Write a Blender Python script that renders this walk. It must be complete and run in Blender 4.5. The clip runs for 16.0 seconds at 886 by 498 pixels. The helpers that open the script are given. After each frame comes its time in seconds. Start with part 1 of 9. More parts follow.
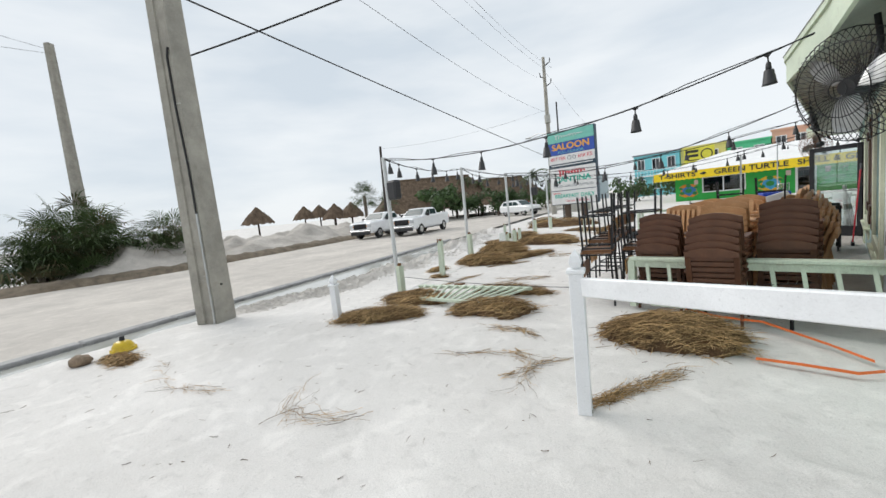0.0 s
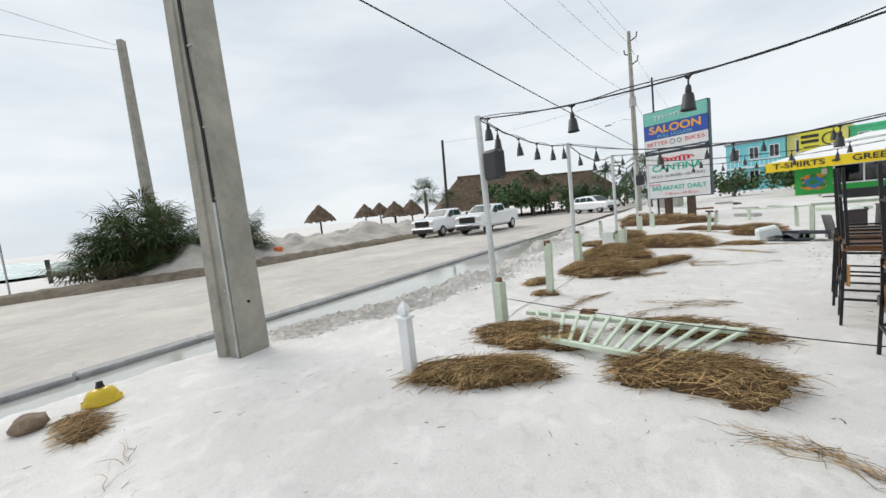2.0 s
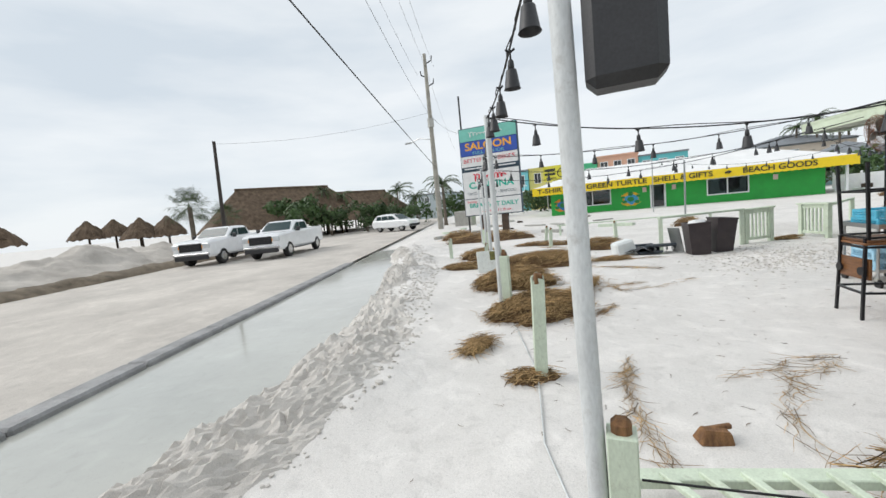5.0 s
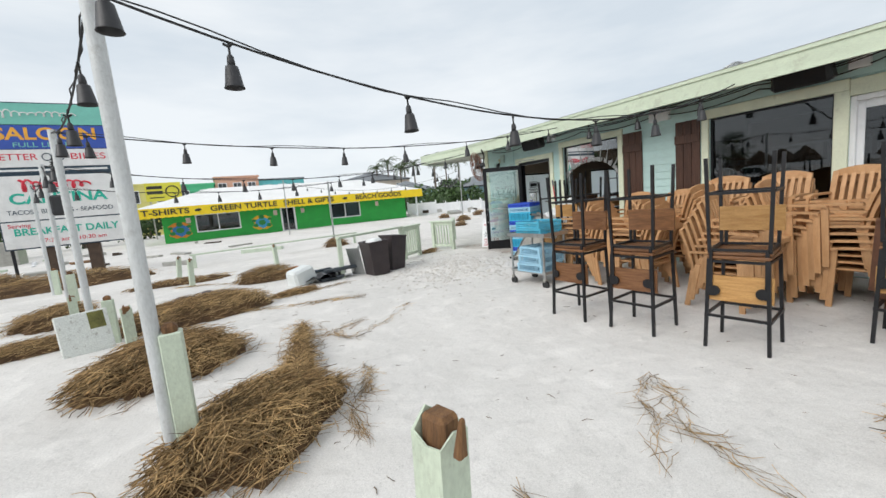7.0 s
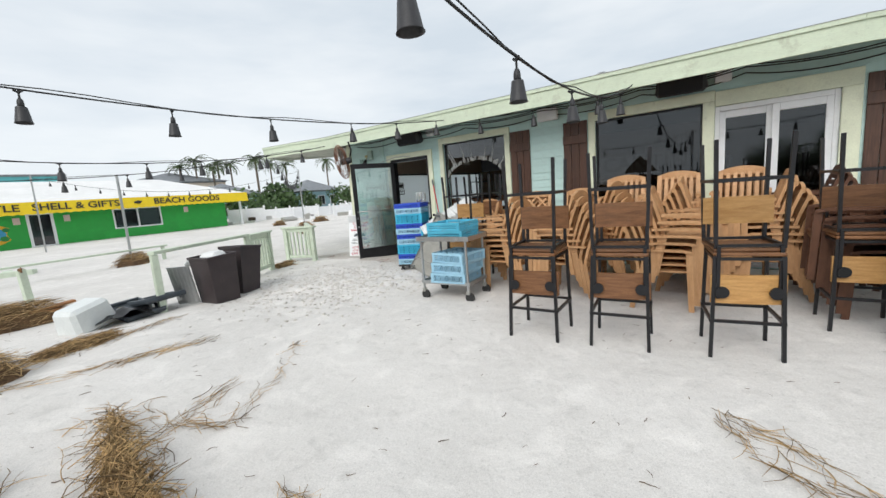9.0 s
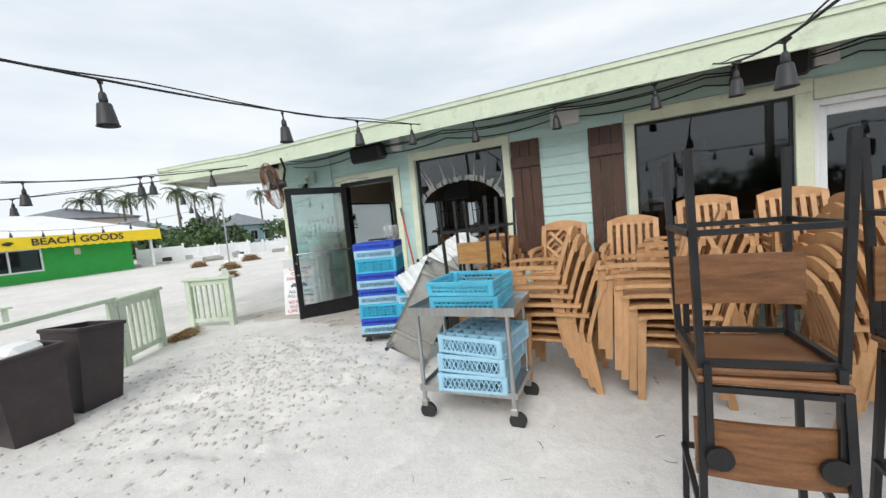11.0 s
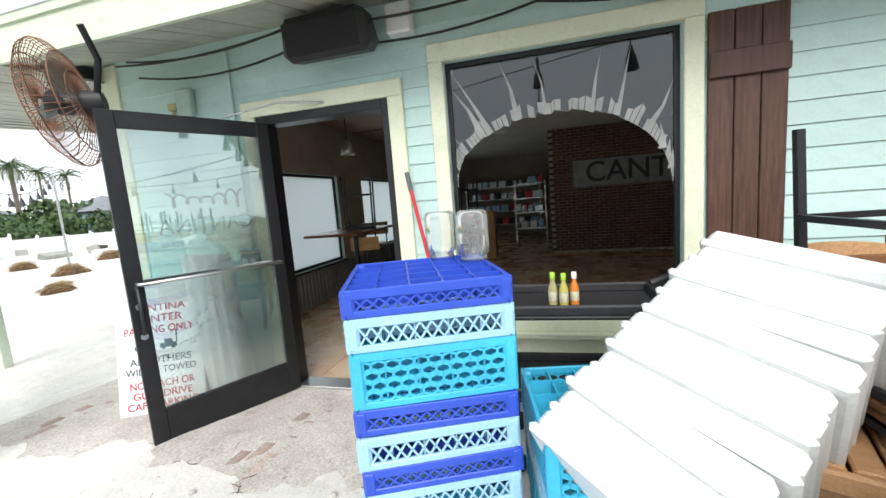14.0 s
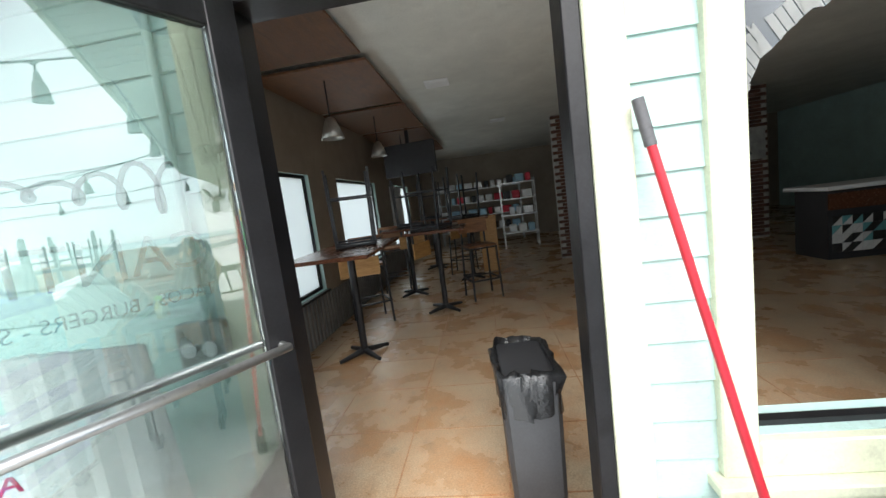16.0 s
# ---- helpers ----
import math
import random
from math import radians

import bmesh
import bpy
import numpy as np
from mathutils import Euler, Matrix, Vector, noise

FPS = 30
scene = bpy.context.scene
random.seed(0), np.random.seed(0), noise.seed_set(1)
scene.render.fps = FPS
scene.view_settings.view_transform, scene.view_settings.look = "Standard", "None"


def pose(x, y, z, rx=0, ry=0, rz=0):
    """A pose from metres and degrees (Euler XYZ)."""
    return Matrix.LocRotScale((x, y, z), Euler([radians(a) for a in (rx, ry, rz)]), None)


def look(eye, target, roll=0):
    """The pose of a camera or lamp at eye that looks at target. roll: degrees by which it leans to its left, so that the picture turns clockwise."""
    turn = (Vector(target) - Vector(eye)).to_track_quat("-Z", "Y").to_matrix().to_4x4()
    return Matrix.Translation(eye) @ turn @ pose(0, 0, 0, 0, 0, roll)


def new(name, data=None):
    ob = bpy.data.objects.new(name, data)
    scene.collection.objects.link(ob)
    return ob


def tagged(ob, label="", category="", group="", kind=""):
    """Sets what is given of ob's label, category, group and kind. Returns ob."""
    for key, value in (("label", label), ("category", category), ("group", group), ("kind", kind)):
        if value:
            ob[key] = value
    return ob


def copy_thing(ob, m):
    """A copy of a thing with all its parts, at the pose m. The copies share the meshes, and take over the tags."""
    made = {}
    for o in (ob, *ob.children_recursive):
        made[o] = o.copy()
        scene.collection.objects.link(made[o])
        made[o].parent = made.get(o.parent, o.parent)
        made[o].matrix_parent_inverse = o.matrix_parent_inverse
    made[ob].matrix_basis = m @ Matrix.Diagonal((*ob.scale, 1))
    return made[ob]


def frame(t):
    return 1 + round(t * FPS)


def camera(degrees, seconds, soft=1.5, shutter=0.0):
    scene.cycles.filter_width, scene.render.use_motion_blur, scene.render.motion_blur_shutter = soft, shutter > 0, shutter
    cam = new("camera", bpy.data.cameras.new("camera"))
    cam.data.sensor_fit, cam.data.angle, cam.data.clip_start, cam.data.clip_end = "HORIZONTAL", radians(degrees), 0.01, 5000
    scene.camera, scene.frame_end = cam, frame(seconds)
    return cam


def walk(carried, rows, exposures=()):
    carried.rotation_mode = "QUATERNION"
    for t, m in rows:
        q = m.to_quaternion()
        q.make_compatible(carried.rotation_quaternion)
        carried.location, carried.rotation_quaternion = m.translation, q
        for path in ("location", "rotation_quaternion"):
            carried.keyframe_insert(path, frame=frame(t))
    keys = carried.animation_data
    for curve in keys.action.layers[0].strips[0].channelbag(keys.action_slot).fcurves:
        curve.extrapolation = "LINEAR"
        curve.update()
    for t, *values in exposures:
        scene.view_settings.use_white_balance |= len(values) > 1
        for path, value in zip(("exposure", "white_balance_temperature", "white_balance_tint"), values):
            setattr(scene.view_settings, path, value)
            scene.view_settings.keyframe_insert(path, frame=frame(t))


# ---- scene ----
cam = camera(97.3, 16.0)
METRES, EYE, TILT, LEAN, TURN = 19.7, 1.7, 0.0, 0.0, 46.0
ROWS = [
    (0.0, 0.0, 0.0, 0.0, -0.63, -6.07, 5.94),
    (0.5, -0.0076, 0.0323, -0.0006, 3.78, -5.99, 5.32),
    (1.0, -0.0144, 0.0657, -0.0015, 3.79, -4.88, 5.25),
    (1.5, -0.027, 0.098, -0.0022, 3.72, -4.66, 5.35),
    (2.0, -0.042, 0.1295, -0.0041, 7.72, -5.41, 6.1),
    (2.5, -0.059, 0.163, -0.0041, 11.46, -6.1, 6.28),
    (3.0, -0.0746, 0.1935, -0.0038, 7.69, -6.02, 6.29),
    (5.5, -0.0962, 0.3593, -0.0073, -32.36, -5.54, 5.39),
    (6.0, -0.0861, 0.3929, -0.0085, -43.28, -5.58, 5.31),
    (6.5, -0.0671, 0.4196, -0.0096, -61.7, -6.36, 5.29),
    (7.0, -0.0463, 0.4443, -0.01, -75.66, -7.36, 5.13),
    (7.5, -0.031, 0.4727, -0.0103, -73.66, -7.79, 6.39),
    (8.0, -0.0124, 0.4935, -0.0109, -79.85, -7.77, 6.02),
    (8.5, -0.0005, 0.5027, -0.0115, -94.78, -8.61, 2.68),
    (9.0, 0.0202, 0.5023, -0.0144, -100.22, -8.32, 4.35),
    (11.5, 0.1773, 0.5093, -0.0102, -111.03, -3.71, 5.42),
    (12.0, 0.2106, 0.5115, -0.0094, -114.14, -3.93, 5.43),
    (12.5, 0.2407, 0.5115, -0.0084, -117.33, -4.44, 5.07),
    (13.0, 0.2736, 0.5064, -0.008, -120.08, -5.45, 4.78),
    (13.5, 0.304, 0.5053, -0.0085, -122.11, -6.94, 4.53),
    (14.0, 0.3367, 0.4983, -0.0103, -121.25, -7.28, 4.44),
    (14.5, 0.36494, 0.49892, -0.0092, -120.44, -6.68, 4.33),
    (15.0, 0.39043, 0.50141, -0.0101, -120.56, -6.78, 5.58),
    (15.5, 0.42000, 0.49748, -0.0105, -122.22, -6.95, 7.72),
    (16.0, 0.44358, 0.49243, -0.0104, -129.96, -6.92, 7.34),
]
walk(cam, [(t, pose(0, 0, EYE, TILT, LEAN, TURN) @ pose(METRES * x, METRES * y, METRES * z, 90 + pitch, roll, yaw)) for t, x, y, z, yaw, pitch, roll in ROWS],
     [(0.0, 0.22), (9.0, 0.25), (11.5, 0.36), (12.5, 0.47), (13.5, 0.8), (14.5, 1.16), (15.0, 1.3), (15.5, 1.4), (16.0, 1.62)])

# ---- daylight: high overcast ----
world = bpy.data.worlds.new("overcast")
scene.world = world
world.use_nodes = True
wt = world.node_tree
wt.nodes.clear()
w_out = wt.nodes.new("ShaderNodeOutputWorld")
w_bg = wt.nodes.new("ShaderNodeBackground")
w_bg.inputs["Strength"].default_value = 0.1
w_sky = wt.nodes.new("ShaderNodeTexSky")
w_sky.sky_type = "NISHITA"
w_sky.sun_disc = False
w_sky.sun_elevation = radians(40)
w_sky.sun_rotation = radians(200)
w_tc = wt.nodes.new("ShaderNodeTexCoord")
w_map = wt.nodes.new("ShaderNodeMapping")
w_map.inputs["Scale"].default_value = (1.0, 1.0, 4.0)
w_no = wt.nodes.new("ShaderNodeTexNoise")
w_no.inputs["Scale"].default_value = 1.7
w_no.inputs["Detail"].default_value = 6.0
w_no.inputs["Roughness"].default_value = 0.52
w_ramp = wt.nodes.new("ShaderNodeValToRGB")
w_ramp.color_ramp.elements[0].position = 0.36
w_ramp.color_ramp.elements[0].color = (0.69, 0.765, 0.835, 1)
w_ramp.color_ramp.elements[1].position = 0.62
w_ramp.color_ramp.elements[1].color = (0.905, 0.945, 0.975, 1)
w_mul = wt.nodes.new("ShaderNodeVectorMath")
w_mul.operation = "SCALE"
w_mul.inputs["Scale"].default_value = 8.6
w_mix = wt.nodes.new("ShaderNodeMixRGB")
w_mix.inputs["Fac"].default_value = 0.93
wt.links.new(w_tc.outputs["Generated"], w_map.inputs["Vector"])
wt.links.new(w_map.outputs["Vector"], w_no.inputs["Vector"])
wt.links.new(w_no.outputs["Fac"], w_ramp.inputs["Fac"])
wt.links.new(w_ramp.outputs["Color"], w_mul.inputs[0])
wt.links.new(w_sky.outputs["Color"], w_mix.inputs["Color1"])
wt.links.new(w_mul.outputs["Vector"], w_mix.inputs["Color2"])
wt.links.new(w_mix.outputs["Color"], w_bg.inputs["Color"])
wt.links.new(w_bg.outputs["Background"], w_out.inputs["Surface"])

sun_data = bpy.data.lights.new("sun", "SUN")
sun_data.energy = 1.8
sun_data.angle = radians(40)
sun_data.color = (1.0, 0.97, 0.93)
sun = new("sun", sun_data)
sun.matrix_world = look((0, 0, 0), (0.74, 0.12, -0.64))
scene.view_settings.exposure = 0.0


def window_light(name, m, w, h, watts):
    """Daylight entering at a window's or doorway's opening."""
    d = bpy.data.lights.new(name, "AREA")
    d.shape, d.size, d.size_y, d.energy = "RECTANGLE", w, h, watts
    d.color = (0.88, 0.96, 1.0)
    ob = new(name, d)
    ob.matrix_world = m


for x0_, x1_ in ((1.25, 3.95), (4.9, 7.0), (8.2, 10.4)):
    window_light("window_daylight", look(((x0_ + x1_) / 2, 15.21, 1.3), ((x0_ + x1_) / 2, 10.0, 1.1)), x1_ - x0_ - 0.2, 1.3, 2.4)
window_light("doorway_daylight", look((0.52, 13.22, 1.15), (6.0, 13.0, 1.0)), 0.9, 2.0, 3.8)
window_light("window_daylight", look((0.56, 11.5, 1.5), (6.0, 11.5, 1.0)), 1.3, 1.7, 2.5)
window_light("window_daylight", look((0.56, 8.26, 1.5), (6.0, 8.3, 1.0)), 1.4, 1.7, 2.5)

# ---- small mesh library ----
class Shape:
    """Collects vertices and faces in plain lists; smooth faces are kept apart by flag."""

    def __init__(self):
        self.v, self.f, self.s, self.m = [], [], [], []

    def add(self, verts, faces, smooth=False, mi=0, m=None):
        b = len(self.v)
        self.v += [tuple(m @ Vector(p)) for p in verts] if m is not None else [tuple(p) for p in verts]
        for f in faces:
            self.f.append([b + i for i in f])
            self.s.append(smooth)
            self.m.append(mi)
        return self

    def box(self, c, size, m=None, bev=0.0, mi=0, top=None):
        """A box round c; bev chamfers its edges; top scales the upper face in x and y."""
        x, y, z = (s / 2 for s in size)
        tx, ty = top if top else (1, 1)
        if bev <= 0:
            vs = [(c[0] + sx * x * (tx if sz > 0 else 1), c[1] + sy * y * (ty if sz > 0 else 1), c[2] + sz * z) for sz in (-1, 1) for sy in (-1, 1) for sx in (-1, 1)]
            return self.add(vs, [(0, 2, 3, 1), (4, 5, 7, 6), (0, 1, 5, 4), (2, 6, 7, 3), (0, 4, 6, 2), (1, 3, 7, 5)], False, mi, m)
        b = min(bev, x * 0.9, y * 0.9, z * 0.9)
        vs, idx = [], {}
        for sx in (-1, 1):
            for sy in (-1, 1):
                for sz in (-1, 1):
                    fx, fy = (tx, ty) if sz > 0 else (1, 1)
                    for a in range(3):
                        q = [x - b, y - b, z - b]
                        q[a] += b
                        idx[sx, sy, sz, a] = len(vs)
                        vs.append((c[0] + sx * q[0] * fx, c[1] + sy * q[1] * fy, c[2] + sz * q[2]))
        fs = []
        for a in range(3):
            o1, o2 = (a + 1) % 3, (a + 2) % 3
            for sg in (-1, 1):
                loop = []
                for p, q in ((-1, -1), (1, -1), (1, 1), (-1, 1)):
                    k = [0, 0, 0]
                    k[a], k[o1], k[o2] = sg, p, q
                    loop.append(idx[k[0], k[1], k[2], a])
                fs.append(loop if sg > 0 else loop[::-1])
            for p in (-1, 1):
                for q in (-1, 1):
                    k0, k1 = [0, 0, 0], [0, 0, 0]
                    k0[a], k1[a] = -1, 1
                    k0[o1] = k1[o1] = p
                    k0[o2] = k1[o2] = q
                    loop = [idx[(*k0, o1)], idx[(*k1, o1)], idx[(*k1, o2)], idx[(*k0, o2)]]
                    fs.append(loop if p * q < 0 else loop[::-1])
        for sx in (-1, 1):
            for sy in (-1, 1):
                for sz in (-1, 1):
                    loop = [idx[sx, sy, sz, 0], idx[sx, sy, sz, 1], idx[sx, sy, sz, 2]]
                    fs.append(loop if sx * sy * sz > 0 else loop[::-1])
        return self.add(vs, fs, False, mi, m)

    def tube(self, pts, r, seg=8, m=None, mi=0, caps=True, smooth=True):
        """A tube through pts; r is one radius or one for each point."""
        pts = [Vector(p) for p in pts]
        rr = r if isinstance(r, (list, tuple)) else [r] * len(pts)
        vs, fs = [], []
        up = None
        for i, p in enumerate(pts):
            d = (pts[min(i + 1, len(pts) - 1)] - pts[max(i - 1, 0)])
            d = d.normalized() if d.length > 1e-9 else Vector((0, 0, 1))
            if up is None:
                up = d.orthogonal().normalized()
            up = (up - d * up.dot(d))
            up = up.normalized() if up.length > 1e-6 else d.orthogonal().normalized()
            w = d.cross(up)
            for k in range(seg):
                a = 2 * math.pi * (k + 0.5) / seg
                vs.append(p + (up * math.cos(a) + w * math.sin(a)) * rr[i])
        for i in range(len(pts) - 1):
            for k in range(seg):
                k2 = (k + 1) % seg
                fs.append((i * seg + k, i * seg + k2, (i + 1) * seg + k2, (i + 1) * seg + k))
        self.add(vs, fs, smooth, mi, m)
        if caps:
            e = (len(pts) - 1) * seg
            self.add(vs[:seg], [tuple(range(seg))[::-1]], False, mi, m)
            self.add(vs[e:], [tuple(range(seg))], False, mi, m)
        return self

    def lathe(self, prof, seg=16, m=None, mi=0, smooth=True):
        """Turns a profile of (radius, height) about z."""
        vs = [(r * math.cos(2 * math.pi * k / seg), r * math.sin(2 * math.pi * k / seg), z) for r, z in prof for k in range(seg)]
        fs = [(i * seg + k, i * seg + (k + 1) % seg, (i + 1) * seg + (k + 1) % seg, (i + 1) * seg + k) for i in range(len(prof) - 1) for k in range(seg)]
        return self.add(vs, fs, smooth, mi, m)

    def prism(self, outline, depth, m=None, mi=0):
        """An outline in x and z (anticlockwise from -y), made deep along y."""
        n = len(outline)
        vs = [(x, -depth / 2, z) for x, z in outline] + [(x, depth / 2, z) for x, z in outline]
        fs = [tuple(range(n)), tuple(range(n, 2 * n))[::-1]] + [(i, i + n, (i + 1) % n + n, (i + 1) % n) for i in range(n)]
        return self.add(vs, fs, False, mi, m)

    def slab(self, x0, x1, y0, y1, z0, z1, bev=0.0, mi=0, m=None):
        return self.box(((x0 + x1) / 2, (y0 + y1) / 2, (z0 + z1) / 2), (abs(x1 - x0), abs(y1 - y0), abs(z1 - z0)), m, bev, mi)

    def mesh(self, name, *mats):
        me = bpy.data.meshes.new(name)
        me.from_pydata(self.v, [], self.f)
        me.polygons.foreach_set("use_smooth", self.s)
        if len(mats) > 1:
            me.polygons.foreach_set("material_index", self.m)
        for k in mats:
            me.materials.append(k)
        me.update()
        return me


def part(name, shape, material, parent, label="", m=None):
    """One mesh object under a thing or under a part."""
    mats = material if isinstance(material, (list, tuple)) else (material,)
    ob = new(name, shape if isinstance(shape, bpy.types.Mesh) else shape.mesh(name, *mats))
    ob.parent = parent
    if m is not None:
        ob.matrix_local = m
    if label:
        ob["label"] = label
    return ob


def thing(name, label, category, group="", m=None, kind=""):
    """An empty at the base of a thing, to carry its parts."""
    ob = new(name)
    ob.empty_display_size = 0.1
    if m is not None:
        ob.matrix_world = m
    return tagged(ob, label, category, group, kind)


def solid(name, shape, material, label, category, group="", kind="", m=None):
    """A thing of one mesh."""
    mats = material if isinstance(material, (list, tuple)) else (material,)
    ob = new(name, shape if isinstance(shape, bpy.types.Mesh) else shape.mesh(name, *mats))
    if m is not None:
        ob.matrix_world = m
    return tagged(ob, label, category, group, kind)


def sag(a, b, drop, n=14):
    """Points of a line hanging from a to b."""
    a, b = Vector(a), Vector(b)
    return [a.lerp(b, i / n) - Vector((0, 0, 4 * drop * (i / n) * (1 - i / n))) for i in range(n + 1)]


def wall_with_holes(axis, at, thick, a0, a1, z0, z1, holes):
    """A wall of given thickness with openings (a0, a1, z0, z1) cut right through; axis x: its face is at x = at."""
    us = sorted({a0, a1, *[h[0] for h in holes], *[h[1] for h in holes]})
    zs = sorted({z0, z1, *[h[2] for h in holes], *[h[3] for h in holes]})
    us = [u for u in us if a0 <= u <= a1]
    zs = [z for z in zs if z0 <= z <= z1]
    s = Shape()

    def hole(i, j):
        if i < 0 or j < 0 or i >= len(us) - 1 or j >= len(zs) - 1:
            return True
        u, z = (us[i] + us[i + 1]) / 2, (zs[j] + zs[j + 1]) / 2
        return any(h[0] < u < h[1] and h[2] < z < h[3] for h in holes)

    def pt(u, d, z):
        return (at + d, u, z) if axis == "x" else (u, at + d, z)

    for i in range(len(us) - 1):
        for j in range(len(zs) - 1):
            if hole(i, j):
                continue
            u0, u1, v0, v1 = us[i], us[i + 1], zs[j], zs[j + 1]
            s.add([pt(u0, 0, v0), pt(u1, 0, v0), pt(u1, 0, v1), pt(u0, 0, v1)], [(3, 2, 1, 0)])
            s.add([pt(u0, thick, v0), pt(u1, thick, v0), pt(u1, thick, v1), pt(u0, thick, v1)], [(0, 1, 2, 3)])
            for di, dj, e in ((-1, 0, ((u0, v0), (u0, v1))), (1, 0, ((u1, v0), (u1, v1))), (0, -1, ((u0, v0), (u1, v0))), (0, 1, ((u0, v1), (u1, v1)))):
                if hole(i + di, j + dj):
                    (p, q), (r, w) = e
                    s.add([pt(p, 0, q), pt(p, thick, q), pt(r, thick, w), pt(r, 0, w)], [(0, 1, 2, 3)])
    return s


# ---- materials ----
def mat(name, col, rough=0.6, metal=0.0, var=0.12, scale=6.0, fine=0.06, bump=0.1, col2=None, spots=0.0, aniso=(1, 1, 1), spec=0.5, per=0.0, fscale=90.0, trans=0.0):
    """A painted, mineral or metal surface: two sizes of variation, fine relief, and a shift per object where per is given."""
    k = bpy.data.materials.new(name)
    k.use_nodes = True
    nt = k.node_tree
    L = nt.links.new
    N = nt.nodes.new
    bs = nt.nodes["Principled BSDF"]
    bs.inputs["Roughness"].default_value = rough
    bs.inputs["Metallic"].default_value = metal
    bs.inputs["Specular IOR Level"].default_value = spec
    bs.inputs["Transmission Weight"].default_value = trans
    tc = N("ShaderNodeTexCoord")
    mp = N("ShaderNodeMapping")
    mp.inputs["Scale"].default_value = aniso
    L(tc.outputs["Object"], mp.inputs["Vector"])
    n1 = N("ShaderNodeTexNoise")
    n1.inputs["Scale"].default_value = scale
    n1.inputs["Detail"].default_value = 5
    n1.inputs["Roughness"].default_value = 0.6
    L(mp.outputs["Vector"], n1.inputs["Vector"])
    n2 = N("ShaderNodeTexNoise")
    n2.inputs["Scale"].default_value = fscale
    n2.inputs["Detail"].default_value = 3
    L(mp.outputs["Vector"], n2.inputs["Vector"])
    ra = N("ShaderNodeValToRGB")
    c2 = col2 if col2 else tuple(max(0.0, c * (1 - 2.2 * var)) for c in col)
    ra.color_ramp.elements[0].position = 0.3
    ra.color_ramp.elements[1].position = 0.68
    ra.color_ramp.elements[0].color = (*c2, 1)
    ra.color_ramp.elements[1].color = (*col, 1)
    L(n1.outputs["Fac"], ra.inputs["Fac"])
    mr = N("ShaderNodeMapRange")
    mr.inputs["From Min"].default_value = 0.3
    mr.inputs["From Max"].default_value = 0.7
    mr.inputs["To Min"].default_value = 1 - fine * 2
    mr.inputs["To Max"].default_value = 1 + fine
    L(n2.outputs["Fac"], mr.inputs["Value"])
    sc = N("ShaderNodeVectorMath")
    sc.operation = "SCALE"
    L(ra.outputs["Color"], sc.inputs[0])
    L(mr.outputs["Result"], sc.inputs["Scale"])
    last = sc.outputs["Vector"]
    if per:
        oi = N("ShaderNodeObjectInfo")
        pr = N("ShaderNodeMapRange")
        pr.inputs["To Min"].default_value = 1 - per
        pr.inputs["To Max"].default_value = 1 + per * 0.6
        L(oi.outputs["Random"], pr.inputs["Value"])
        s2 = N("ShaderNodeVectorMath")
        s2.operation = "SCALE"
        L(last, s2.inputs[0])
        L(pr.outputs["Result"], s2.inputs["Scale"])
        last = s2.outputs["Vector"]
    if spots:
        n3 = N("ShaderNodeTexNoise")
        n3.inputs["Scale"].default_value = scale * 2.3
        n3.inputs["Detail"].default_value = 8
        n3.inputs["Roughness"].default_value = 0.72
        L(tc.outputs["Object"], n3.inputs["Vector"])
        r3 = N("ShaderNodeMapRange")
        r3.inputs["From Min"].default_value = 0.56
        r3.inputs["From Max"].default_value = 0.72
        r3.inputs["To Max"].default_value = spots
        L(n3.outputs["Fac"], r3.inputs["Value"])
        mx = N("ShaderNodeMixRGB")
        mx.inputs["Color2"].default_value = (0.16, 0.125, 0.085, 1)
        L(r3.outputs["Result"], mx.inputs["Fac"])
        L(last, mx.inputs["Color1"])
        last = mx.outputs["Color"]
    L(last, bs.inputs["Base Color"])
    rr = N("ShaderNodeMapRange")
    rr.inputs["To Min"].default_value = max(0.02, rough - 0.12)
    rr.inputs["To Max"].default_value = min(1.0, rough + 0.12)
    L(n1.outputs["Fac"], rr.inputs["Value"])
    L(rr.outputs["Result"], bs.inputs["Roughness"])
    if bump:
        bp = N("ShaderNodeBump")
        bp.inputs["Strength"].default_value = bump
        bp.inputs["Distance"].default_value = 0.01
        L(n2.outputs["Fac"], bp.inputs["Height"])
        L(bp.outputs["Normal"], bs.inputs["Normal"])
    # scuffed dry patches and darker damp grains
    if bs.inputs["Base Color"].links:
        src = bs.inputs["Base Color"].links[0].from_socket
        for sc_, lo, hi, tone in ((3.3, 0.52, 0.66, 1.05), (7.5, 0.56, 0.70, 0.95), (70.0, 0.60, 0.75, 0.85)):
            n = nt.nodes.new("ShaderNodeTexNoise")
            n.inputs["Scale"].default_value = sc_
            n.inputs["Detail"].default_value = 5
            n.inputs["Distortion"].default_value = 0.6
            L(tc.outputs["Object"], n.inputs["Vector"])
            r = nt.nodes.new("ShaderNodeMapRange")
            r.inputs["From Min"].default_value = lo
            r.inputs["From Max"].default_value = hi
            r.inputs["To Min"].default_value = 1.0
            r.inputs["To Max"].default_value = tone
            L(n.outputs["Fac"], r.inputs["Value"])
            v = nt.nodes.new("ShaderNodeVectorMath")
            v.operation = "SCALE"
            L(src, v.inputs[0])
            L(r.outputs["Result"], v.inputs["Scale"])
            src = v.outputs["Vector"]
        L(src, bs.inputs["Base Color"])
    return k


